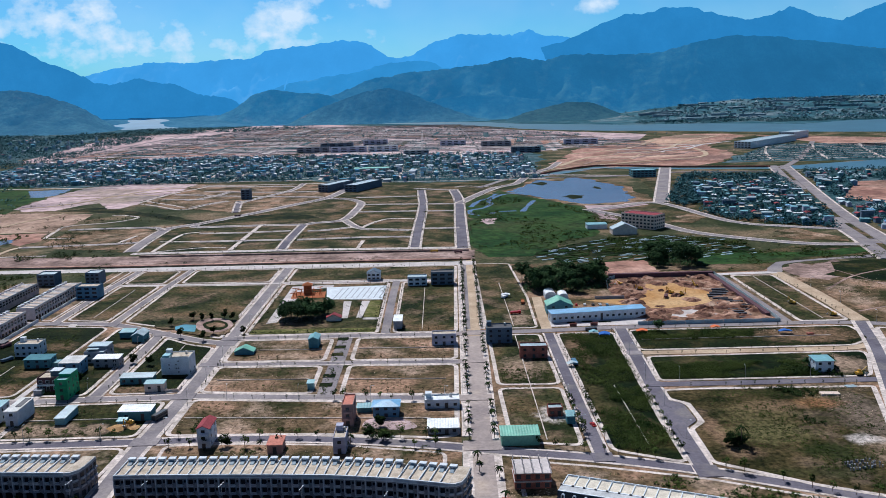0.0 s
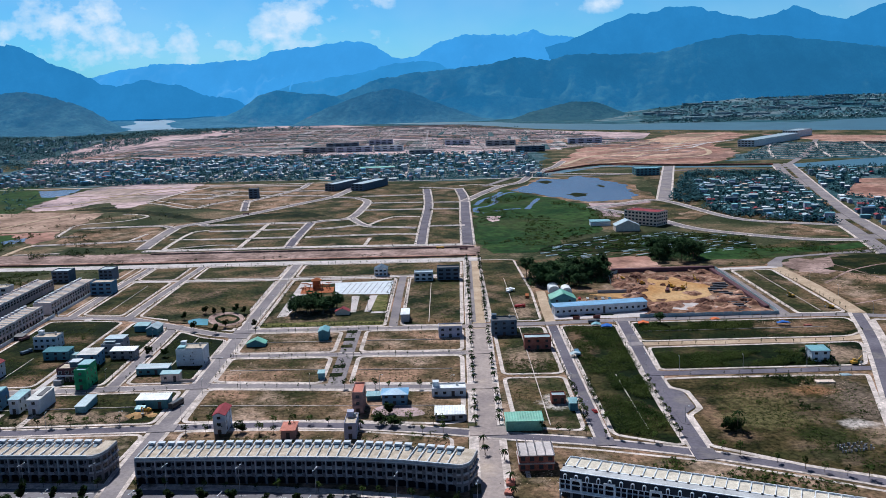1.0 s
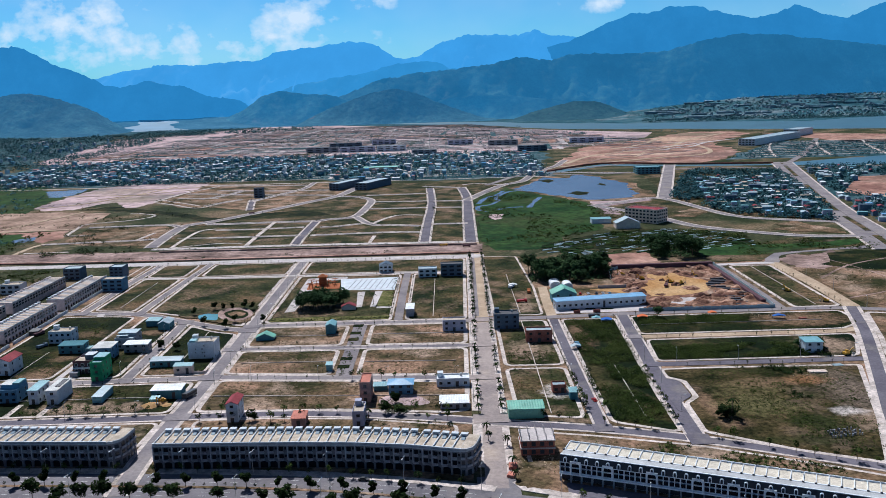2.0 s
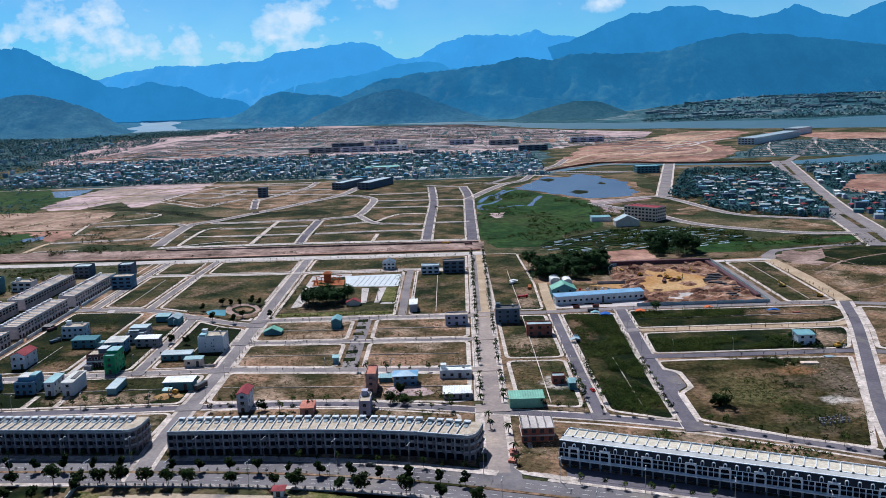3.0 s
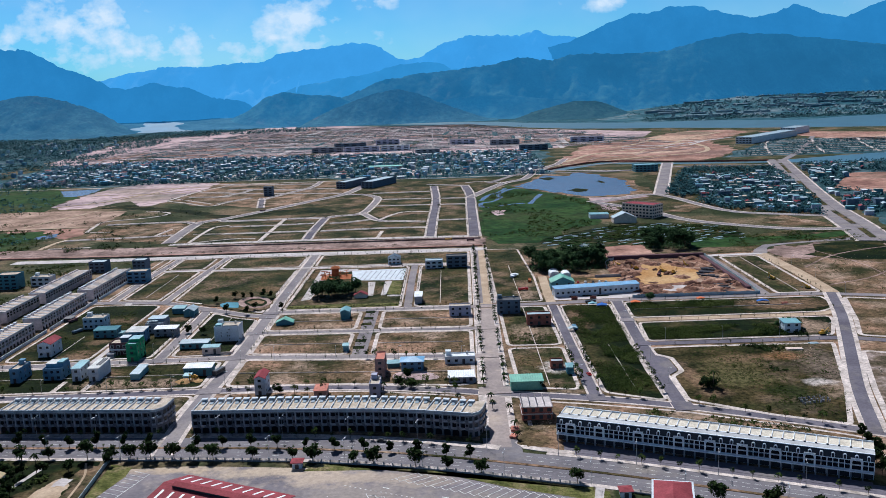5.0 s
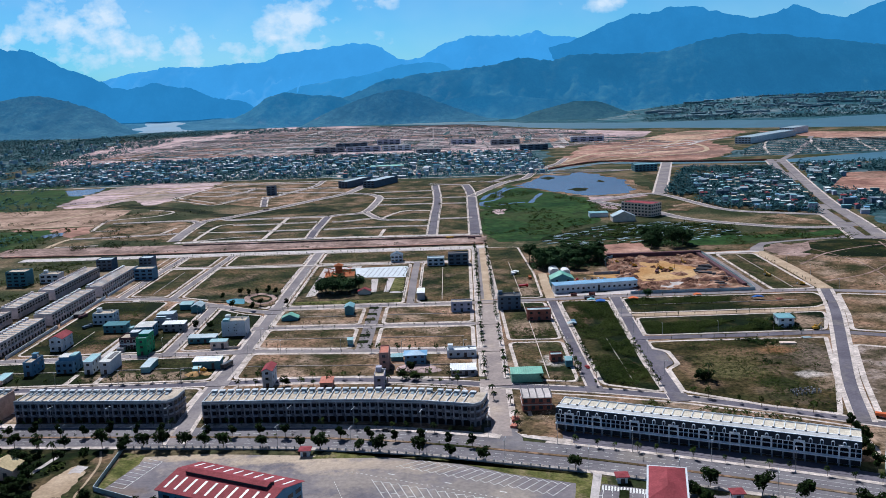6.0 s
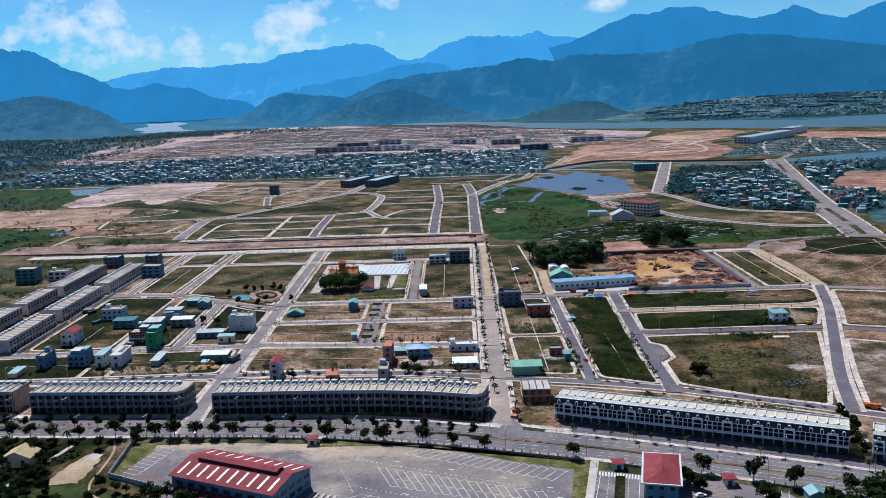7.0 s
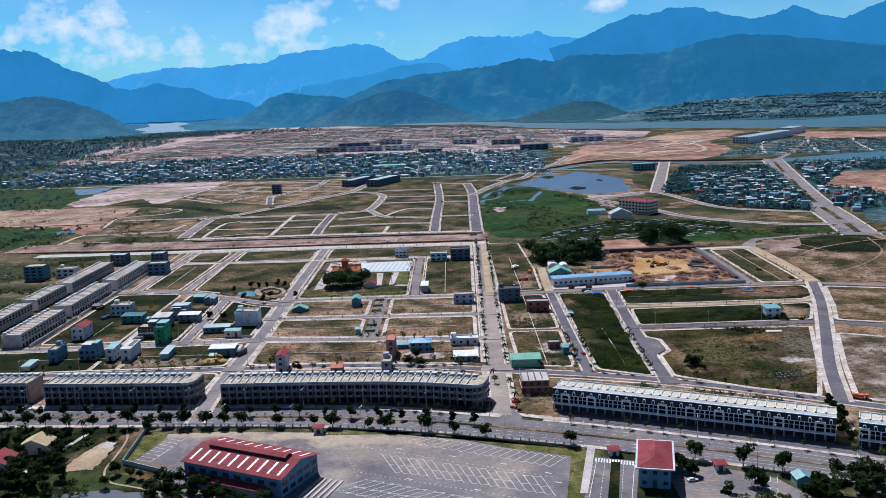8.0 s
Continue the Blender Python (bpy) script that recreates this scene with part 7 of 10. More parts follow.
# ---- the coach station ----
hall = thing("station_hall", -96.5, 232.5, 0, -25, "large white hall with a low red metal roof and roof lights", "hall")
part("wall", Shape().box(-25, -13, 0, 25, 13, 8.3).add([(-25, -13, 8.3), (-25, 13, 8.3), (-25, 0, 11.2), (25, -13, 8.3), (25, 13, 8.3), (25, 0, 11.2)], [(1, 0, 2), (3, 4, 5)]), BLUE, hall, "pale blue walls")
for sg in (-1, 1):
    v = [(-26, sg * 14, 8.2), (26, sg * 14, 8.2), (26, 0, 11.4), (-26, 0, 11.4)]
    v += [(a, b, c + 0.2) for a, b, c in v]
    roof = part("roof", Shape().add(v, [(4, 5, 6, 7), (0, 1, 5, 4), (1, 2, 6, 5), (3, 0, 4, 7), (3, 2, 1, 0)] if sg < 0 else [(7, 6, 5, 4), (4, 5, 1, 0), (5, 6, 2, 1), (7, 4, 0, 3), (0, 1, 2, 3)]), RED_ROOF, hall)
    for i in range(10):
        c = -22.5 + 5 * i
        y0, y1 = sg * 4.2, sg * 11.8
        z0, z1 = 11.6 - 3.2 * 4.2 / 14 + 0.08, 11.6 - 3.2 * 11.8 / 14 + 0.08
        part("roof_light", Shape().add([(c - 0.55, y0, z0), (c + 0.55, y0, z0), (c + 0.55, y1, z1), (c - 0.55, y1, z1)], [(0, 1, 2, 3) if sg > 0 else (3, 2, 1, 0)]), WHITE_ROOF, roof)
s = Shape().add([(-20, -2.6, 12.2), (20, -2.6, 12.2), (20, 0, 13.0), (-20, 0, 13.0), (20, 2.6, 12.2), (-20, 2.6, 12.2)], [(0, 1, 2, 3), (3, 2, 4, 5)])
part("ridge_vent_roof", s, RED_ROOF, hall)
part("ridge_vent", Shape().box(-20, -2.2, 11.0, 20, 2.2, 12.2), DARK, hall)
for i in range(8):
    c = -21 + 6 * i
    win = part("window", Shape().box(c - 1.6, -13.1, 4.6, c + 1.6, -12.95, 6.4), GLASS, hall)
for z in (1.6, 5.0):
    for i in range(5):
        c = -10.5 + 5.2 * i
        part("window", Shape().box(24.95, c - 1.7, z, 25.1, c + 1.7, z + 1.7), GLASS, hall)
lean = part("lean_to", Shape().box(-21.8, -16.8, 0, 17.8, -13, 3.2), BLUE, hall, "low lean-to along the back")
part("lean_to_roof", Shape().prism([(-22, -17.3), (18, -17.3), (18, -13), (-22, -13)], [3.2, 3.2, 4.0, 4.0], [3.4, 3.4, 4.2, 4.2], True), RED_ROOF, lean)

LOT = surface("station_asphalt", (0.143, 0.131, 0.149), (0.236, 0.211, 0.223), 0.03, 0.5, fine_amount=0.16, bump=0.05, spots=((0.392, 0.33, 0.283), 0.045, 0.38))
blotched(LOT, LOT_DUST)
patch("parking_lot", [(-158, 250), (-150, 282), (-122, 283), (-60, 276), (-20, 271), (16, 252), (41, 242), (36, 180), (30, 120), (-160, 120), (-130, 225)], LOT, "asphalt coach park with painted bays", category="parking", z=0.05)
patch("lawn", [(-72, 274), (-18, 272), (14, 252.5), (42, 241), (30, 118), (46, 118), (54, 246), (10, 262), (-66, 281)], LAWN, "strip of grass inside the station fence", category="lawn", z=0.07)
patch("lawn", [(-157.4, 251.4), (-158.5, 287.3), (-148.2, 284.1), (-147.8, 274.4), (-154.4, 249.9)], LAWN, "strip of grass inside the station wall", category="lawn", z=0.07)
patch("yard", [(34.1, 178.3), (51.2, 240.2), (68.9, 233.8), (55.1, 177.0)], LOT, "asphalt entrance drive of the station", category="yard", z=0.1)
patch("walkway", [(39.6, 206.4), (49.3, 250.0), (52.7, 248.9), (42.7, 206.2)], CONCRETE, "pale concrete walkway beside the drive", category="pavement", z=0.14)
patch("lawn", [(45.0, 180.4), (57.1, 234.3), (60.9, 233.7), (49.5, 180.1)], LUSH, "strip of lawn in the entrance drive", category="lawn", z=0.14)
patch("lawn", [(33.6, 200.4), (42.6, 250.1), (48.7, 251.7), (38.8, 200.1)], LAWN, "worn grass strip beside the walkway", category="lawn", z=0.13)
patch("lawn", [(83.0, 235.4), (89.1, 235.5), (99.3, 229.5), (96.8, 226.4), (84.3, 229.6)], LAWN, "worn grass strip inside the yard fence", category="lawn", z=0.12, wild=1.5)
patch("yard", [(78, 233), (100, 226), (120, 214), (130, 190), (120, 120), (76, 120)], PALE_ROAD, "dusty parking yard behind the station building", category="yard", z=0.045)
patch("ground_patch", [(-183.4, 243.5), (-182.6, 254.4), (-181.4, 264.0), (-176.3, 274.7), (-170.8, 272.9), (-169.0, 266.2), (-169.2, 243.6)], SAND, "bare pale earth clearing", z=0.1, wild=0.8)
patch("ground_patch", [(-185.8, 250.0), (-187.2, 259.2), (-183.7, 274.0), (-178.5, 281.5), (-172.1, 274.1), (-176.0, 261.4)], DRY, "brown earth edge of the clearing", z=0.08, wild=2)
patch("meadow", [(-183.3, 217.7), (-178.4, 233.1), (-164, 238.4), (-150, 236), (-140, 226), (-162.1, 217.2)], MARSH, "deep green wet meadow beside the pond", z=0.074, wild=2)
patch("ground_patch", [(-177.2, 266.9), (-175.2, 275.3), (-170.8, 272.9), (-170.4, 266.3)], CONCRETE, "whitish tipped sand at the end of the clearing", z=0.13, wild=1)
patch("meadow", [(-189.8, 218.2), (-188.1, 231.2), (-182.2, 241.9), (-169.3, 244.8), (-163.7, 234.9), (-163.3, 225.9), (-175.7, 221.6), (-183.3, 217.7)], MARSH, "deep green wet meadow beside the pond", z=0.07, wild=3)
patch("ground_patch", [(-168.4, 244.7), (-170.3, 269.6), (-168.9, 287.7), (-159.7, 288.1), (-158.5, 251.8), (-157.9, 245.9), (-138.4, 234.9), (-133.5, 220.3), (-152.5, 226.9), (-162.2, 231.2)], OLIVE, "rough grass round the footpath", z=0.06, wild=3)
patch("field", [(-300, 306), (-165, 291), (-158, 246), (-120, 225), (-135, 100), (-320, 100)], LUSH, "overgrown green land beside the station", z=0.02)
patch("pond", [(-176.3, 221.3), (-166.0, 223.0), (-148.7, 221.1), (-137.1, 219.2), (-129.9, 211.7), (-128.2, 197.5), (-166.1, 200.0), (-175.8, 214.9)], SHALLOW, "dark pond with ripples", category="pond", z=0.09, wild=2)
road([(-171.0, 289.8), (-166.2, 275.9), (-164.4, 256.4), (-163.6, 242.4), (-157.2, 230.8), (-143.6, 224.5), (-131.7, 219.3), (-121.3, 213.6)], 1.0, SAND, name="path", label="narrow worn footpath", z=0.13)
road([(-205.2, 223.7), (-203.0, 228.8), (-198.0, 248.9), (-193.3, 267.1), (-188.1, 289.4)], 2.2, CONCRETE, name="path", label="concrete lane past the tan-roofed house", z=0.14)

marks = Shape()


def bar(p, q, w=0.22):
    d = Vector(q) - Vector(p)
    c = (Vector(p) + Vector(q)) / 2
    marks.turned(c.x, c.y, math.degrees(math.atan2(d.y, d.x)), d.length, w, 0.05, 0.115)


def slant_rows(near0, near1, far0, far1, count, double, step):
    """Parallel bay lines from one kerb line to another, with stepped ends."""
    lines = [(Vector(near0).lerp(Vector(near1), k / (count - 1)), Vector(far0).lerp(Vector(far1), k / (count - 1))) for k in range(count)]
    for p, q in lines:
        bar(p, q)
    for (p, q), (r, t) in zip(lines, lines[1:]):
        for f in ((0, 0.5, 1) if double else (0, 1)):
            bar(p.lerp(q, min(f + step, 1.0)) if f < 1 else q, r.lerp(t, f) if f < 1 else r.lerp(t, 1 - step))


slant_rows((-42.5, 251.0), (26.0, 222.3), (-35.0, 230.7), (29.7, 204.8), 19, True, 0.1)
slant_rows((-33.0, 262.9), (30.5, 231.3), (-22.2, 268.6), (38.7, 241.0), 18, False, 0.16)
slant_rows((-46.1, 225.4), (8, 200.4), (-61, 215.6), (-7, 191.5), 16, True, 0.1)
for a, b, n in (((-52, 259), (34, 220), 40), ((-50, 232), (26, 199), 36), ((-58, 250), (-50, 226), 12)):
    for k in range(n):
        p, q = Vector(a).lerp(Vector(b), k / n), Vector(a).lerp(Vector(b), (k + 0.35) / n)
        bar(p, q, 0.3)
for x, y in ((-36, 256), (-12, 246), (10, 236.5), (-30, 224.5), (-2, 212.5), (28, 226), (31, 217)):
    bar((x, y), (x + 2.6, y - 1.1), 0.55)
for k in range(9):
    p = Vector((-138, 276)).lerp(Vector((-146, 250)), k / 8)
    bar(p, p + Vector((-7.5, 3.4)))
bar((-138, 276), (-146, 250))
def between(a, b, c, d, n, w, part_=1.0):
    """n strokes from the line ab to the line cd, each covering part_ of the way."""
    for k in range(n):
        f = k / max(n - 1, 1)
        p, q = Vector(a).lerp(Vector(b), f), Vector(c).lerp(Vector(d), f)
        bar(p, p.lerp(q, part_), w)


def dashes(a, b, n, w, on=0.5):
    a, b = Vector(a), Vector(b)
    for k in range(n):
        bar(a.lerp(b, k / n), a.lerp(b, (k + on) / n), w)


between((51.4, 238.8), (67.6, 233.9), (50.6, 235.0), (66.6, 229.8), 15, 0.7)
dashes((54.2, 233.4), (43.8, 189.1), 16, 0.22)
dashes((61.9, 231.9), (52.2, 188.5), 16, 0.22)
dashes((50.8, 234.6), (39.3, 189.4), 1, 0.25, 1.0)
dashes((66.2, 230.6), (56.0, 188.3), 1, 0.25, 1.0)
between((49.5, 230.0), (40.8, 195.3), (47.8, 230.3), (39.1, 195.4), 10, 0.2)
between((110.7, 218.9), (120.6, 215.3), (109.0, 213.4), (118.8, 210.0), 5, 0.2)
dashes((109.0, 213.4), (118.8, 210.0), 1, 0.2, 1.0)
between((109.3, 207.7), (117.0, 204.8), (107.7, 202.6), (115.3, 199.8), 4, 0.2)
dashes((109.3, 207.7), (117.0, 204.8), 1, 0.2, 1.0)
part("bay_marking", marks, LINE, kind="structure", label="white painted lines of slanted coach bays", category="marking")
marks = Shape()
between((83.5, 226.3), (79.5, 213.2), (99.3, 221.1), (96.4, 210.9), 6, 0.35)
between((85.3, 207.7), (78.8, 197.3), (98.3, 203.9), (100.0, 195.8), 5, 0.35)
part("bay_marking", marks, SAND, kind="structure", label="faded yellow lines of the parking yard", category="marking")
s = thing("loading_bay", -64, 218, 0, -20, "low concrete coach platform with pale beams", "platform")
for k in range(5):
    part("beam", Shape().box(-6 + 2.6 * k, -12, 0, -5 + 2.6 * k, 8, 0.5), CONCRETE, s)

# fence along the boulevard: piers, rails and bars
fence = thing("fence", FENCE[0][0], FENCE[0][1], 0, 0, "long low pale fence with concrete piers along the station", "fence")
pier = Shape().box(-0.2, -0.2, 0, 0.2, 0.2, 1.9).box(-0.26, -0.26, 1.9, 0.26, 0.26, 2.02).mesh("pier", GREY)
comb = [(0.2, 0.0), (3.8, 0.0), (3.8, 0.6)]
for q in range(9, -1, -1):
    c = 0.38 + 0.36 * q
    comb += [(c + 0.07, 0.6), (c + 0.07, 1.65), (c - 0.07, 1.65), (c - 0.07, 0.6)]
comb.append((0.2, 0.6))
n = len(comb)
panel = Shape().add([(a, b, c) for b in (-0.06, 0.06) for a, c in comb], [tuple(range(n)), tuple(range(2 * n - 1, n - 1, -1))] + [((i + 1) % n, i, n + i, n + (i + 1) % n) for i in range(n)]).mesh("panel", GREY)
x = -160.0
while x < 190:
    if not (-80 < x < -72 or 44 < x < 58 or 102 < x < 108):
        y, y2 = along(FENCE, x), along(FENCE, x + 4)
        m = pose(x - FENCE[0][0], y - FENCE[0][1], 0, 0, 0, math.degrees(math.atan2(y2 - y, 4)))
        child("pier", pier, fence, m)
        child("panel", panel, fence, m)
    x += 4.0 * math.cos(math.atan2(along(FENCE, x + 4) - along(FENCE, x), 4))
s = Shape()
for a, b in (((-161, 292), (-158, 249)), ((-158, 249), (-123, 230))):
    d = Vector(b) - Vector(a)
    s.turned((a[0] + b[0]) / 2, (a[1] + b[1]) / 2, math.degrees(math.atan2(d.y, d.x)), d.length, 0.25, 0, 2.1)
part("boundary_wall", s, PALE_ROOF, label="pale rendered wall round the coach park", category="wall")

# ---- the building site and the school ----
hoarding = thing("site_hoarding", 0, 0, 0, 0, "grey sheet hoarding round the building site", "fence")
for a, b in (((128, 556), (222, 555)), ((222, 555), (224, 703)), ((224, 703), (150, 706)), ((150, 706), (132, 690)), ((132, 690), (128, 660))):
    d = Vector(b) - Vector(a)
    n = max(int(d.length / 6), 1)
    for k in range(n):
        c = Vector(a) + d * ((k + 0.5) / n)
        part("panel", Shape().turned(c.x, c.y, math.degrees(math.atan2(d.y, d.x)), d.length / n - 0.1, 0.12, 0, 2.4 + 0.25 * (k % 2)), PALE_ROOF, hoarding)
rnd = random.Random(11)
s = Shape()
for k in range(150):
    x, y, r, h = rnd.uniform(134, 218), rnd.uniform(562, 698), rnd.uniform(2, 9), rnd.uniform(0.5, 2.8)
    if 150 < x < 200 and 600 < y < 670 and rnd.random() < 0.75:
        continue
    n = 9
    ring = [(x + r * rnd.uniform(0.7, 1.2) * math.cos(6.283 * i / n), y + r * rnd.uniform(0.7, 1.2) * math.sin(6.283 * i / n), 0.05) for i in range(n)]
    mid = [(x + 0.5 * (p[0] - x) + rnd.uniform(-1, 1), y + 0.5 * (p[1] - y) + rnd.uniform(-1, 1), h * rnd.uniform(0.5, 1.0)) for p in ring]
    s.add(ring + mid + [(x, y, h)], [(i, (i + 1) % n, n + (i + 1) % n, n + i) for i in range(n)] + [(n + i, n + (i + 1) % n, 2 * n) for i in range(n)])
part("spoil_heaps", s, SITE_SOIL, kind="stuff", label="heaps of grey and brown spoil on the site", category="rubble")
s = Shape()
for k in range(16):
    s.turned(212 - rnd.uniform(0, 12), 566 + 5.5 * k, rnd.uniform(-4, 4), rnd.uniform(8, 16), 2.0, 0, 1.0)
part("foundation_pits", s, DARK, kind="stuff", label="rows of dark foundation trenches and pile caps", category="foundation")
s = Shape().box(136, 698, 0, 222, 702, 3.4).box(217.5, 570, 0, 221, 698, 2.2)
part("retaining_bank", s, MAROON, kind="structure", label="dark red earth bank at the edge of the pit", category="embankment")


def vault(x, y, w, d, h):
    s = Shape()
    n = 8
    v = [(w / 2 * math.cos(math.pi * i / n), yy, 3 + h * math.sin(math.pi * i / n)) for yy in (-d / 2, d / 2) for i in range(n + 1)]
    s.add(v, [(i, i + 1, n + 2 + i, n + 1 + i) for i in range(n)] + [tuple(range(n, -1, -1)), tuple(range(n + 1, 2 * n + 2))])
    ob = thing("vaulted_shed", x, y, 0, 0, "white shed with a curved roof", "shed")
    part("roof", s, WHITE_ROOF, ob)
    part("wall", Shape().box(-w / 2, -d / 2, 0, w / 2, d / 2, 3), WHITE, ob)


vault(80, 640, 8, 14, 2.5)
vault(89, 634, 7, 12, 2.2)


def digger(x, y, turn):
    """A tracked excavator at rest."""
    ob = thing("excavator", x, y, 0, turn, "yellow tracked excavator standing on the clay", "excavator", "site machines")
    for sx in (-1.2, 1.2):
        part("track", Shape().box(sx - 0.35, -1.9, 0, sx + 0.35, 1.9, 0.9), TYRE, ob)
    cab = part("body", Shape().box(-1.3, -1.8, 0.9, 1.3, 1.3, 2.1).box(-1.3, -0.2, 2.1, -0.2, 1.3, 3.1), YELLOW, ob)
    part("boom", Shape().add([(0, 1.2, 1.8), (0.4, 1.2, 1.8), (0.4, 4.2, 4.4), (0, 4.2, 4.4), (0, 1.2, 2.5), (0.4, 1.2, 2.5), (0.4, 4.2, 4.9), (0, 4.2, 4.9)],
                             [(0, 3, 2, 1), (4, 5, 6, 7), (0, 1, 5, 4), (2, 3, 7, 6), (1, 2, 6, 5), (3, 0, 4, 7)]), YELLOW, ob)
    part("arm", Shape().box(0.05, 4.0, 1.4, 0.35, 4.4, 4.8), YELLOW, ob)
    part("bucket", Shape().prism([(-0.4, 3.5), (0.8, 3.5), (0.8, 4.5), (-0.4, 4.5)], [0.6, 0.6, 0.9, 0.9], [1.5, 1.5, 1.5, 1.5], True), STEEL, ob)
    return ob


for x, y, t in ((172, 640, 40), (178, 634, -60), (152, 655, 110), (196, 660, 20), (140, 672, 70), (248, 600, 30), (222, 446, -80), (262, 566, 60)):
    digger(x, y, t)


def vehicle(x, y, turn, kind, mat, label):
    """A car, a lorry or a coach, with its wheels and windows."""
    l, w, h = {"car": (4.4, 1.8, 1.45), "truck": (7.5, 2.4, 2.9), "coach": (9.5, 2.5, 3.2)}[kind]
    ob = thing(kind, x, y, 0, turn, label, kind, "parked vehicles")
    if kind == "car":
        s = Shape().prism([(-l / 2, -w / 2), (l / 2, -w / 2), (l / 2, w / 2), (-l / 2, w / 2)], 0.3, 0.85, True)
        s.add([(-1.7, -0.8, 0.85), (1.2, -0.8, 0.85), (1.2, 0.8, 0.85), (-1.7, 0.8, 0.85), (-1.1, -0.65, h), (0.5, -0.65, h), (0.5, 0.65, h), (-1.1, 0.65, h)],
              [(4, 5, 6, 7), (0, 1, 5, 4), (1, 2, 6, 5), (2, 3, 7, 6), (3, 0, 4, 7)])
        part("body", s, mat, ob)
        part("window", Shape().box(-1.3, -0.76, 0.92, 0.8, 0.76, 1.3), GLASS, ob)
    elif kind == "truck":
        part("cab", Shape().box(l / 2 - 1.8, -w / 2, 0.6, l / 2, w / 2, 2.5), mat, ob)
        part("bed", Shape().box(-l / 2, -w / 2, 0.9, l / 2 - 2.0, w / 2, 2.2), mat, ob)
        part("windscreen", Shape().box(l / 2 - 0.05, -w / 2 + 0.2, 1.5, l / 2 + 0.04, w / 2 - 0.2, 2.3), GLASS, ob)
    else:
        part("body", Shape().box(-l / 2, -w / 2, 0.4, l / 2, w / 2, h), mat, ob)
        part("window", Shape().box(-l / 2 + 0.4, -w / 2 - 0.03, 1.6, l / 2 - 0.3, w / 2 + 0.03, 2.5), GLASS, ob)
    for sx in (-l / 2 + 0.9, l / 2 - 0.9):
        for sy in (-w / 2, w / 2):
            r = 0.33 if kind == "car" else 0.5
            n = 10
            v = [(sx + r * math.cos(6.283 * i / n), sy + o, r + r * math.sin(6.283 * i / n)) for o in (-0.12, 0.12) for i in range(n)]
            part("wheel", Shape().add(v, [(i, (i + 1) % n, n + (i + 1) % n, n + i) for i in range(n)] + [tuple(range(n - 1, -1, -1)), tuple(range(n, 2 * n))]), TYRE, ob)


for x, y, t, kind, m, label in ((-142.5, 410, 70, "coach", DARK_CAR, "dark coach parked by the avenue"), (18, 742, 88, "car", DARK_CAR, "dark car on the sandy street"), (68.5, 386, 100, "car", RED_CAR, "red car parked in the street"),
                                (74, 478, 95, "truck", BLUE, "blue lorry beside the plot"), (46, 640, 60, "truck", WHITE_CAR, "white lorry on a yard"), (50, 592, 10, "truck", RED_CAR, "red lorry on bare ground"),
                                (58, 622, 85, "truck", ORANGE_PLAY, "orange lorry on the track"), (85, 570, 5, "car", WHITE_CAR, "white car on the forecourt"), (96, 612, 84, "car", RED_CAR, "red car behind the school"), (102, 612, 90, "car", WHITE_CAR, "white car behind the school"), (108, 611, 88, "car", DARK_CAR, "dark car behind the school"),
                                (113, 611, 92, "car", WHITE_CAR, "white car behind the school"), (118, 610, 86, "car", BLUE, "blue car behind the school"), (137.5, 616, 20, "truck", MAROON, "dark red lorry on the clay"), (165, 628, 70, "truck", MAROON, "dark red tipper lorry on the clay"), (95, 545, 0, "truck", DARK_CAR, "dark lorry in the street"),
                                (86, 214, 10, "car", WHITE_CAR, "white car in the yard"), (-40, 303, -10, "car", DARK_CAR, "dark car on the boulevard"), (-265, 1120, 10, "truck", MAROON, "lorry on the far road"),
                                (-8, 834, 3, "truck", YELLOW, "yellow lorry on the haul track"), (15, 826, 5, "truck", MAROON, "lorry on the haul track")):
    vehicle(x, y, t, kind, m, label)
vehicle(-284, 543, 70, "truck", MAROON, "dark red lorry parked beside the terraces")
vehicle(-268, 512, 62, "truck", SLATE_W, "grey tipper lorry on the concrete lane")
digger(-154.5, 402, 160)
house(-160.5, -156.5, 401, 3.5, 2.4, CYAN_ROOF, CYAN_ROOF, "small cyan cabin before a shed", "sheet", nx=0, ny=0, name="shed", category="shed")
part("yard_wall", Shape().box(-152, 448.5, 0, -144.5, 448.9, 1.6).box(-144.9, 448.9, 0, -144.5, 455, 1.6), CREAM, label="low wall round a small planted yard", category="wall")
heap = Shape()
for k in range(3):
    n, x0_, y0_, r0_, h0_ = 10, -159 + 4 * k, 398 + 3 * (k % 2), 5.0 - k, 1.6 - 0.35 * k
    ring = [(x0_ + r0_ * math.cos(6.283 * i / n) * (1 + 0.2 * ((i * 7) % 3 - 1)), y0_ + r0_ * math.sin(6.283 * i / n), 0.15) for i in range(n)]
    mid_ = [(x0_ + 0.45 * (p[0] - x0_), y0_ + 0.45 * (p[1] - y0_), 0.15 + h0_ * 0.8) for p in ring]
    heap.add(ring + mid_ + [(x0_, y0_, 0.15 + h0_)], [(i, (i + 1) % n, n + (i + 1) % n, n + i) for i in range(n)] + [(n + i, n + (i + 1) % n, 2 * n) for i in range(n)])
part("soil_heap", heap, ORANGE, kind="stuff", label="heaps of tipped orange soil on a plot", category="soil")
vehicle(193, 299, -28, "truck", ORANGE_TARP, "orange lorry in the side street")


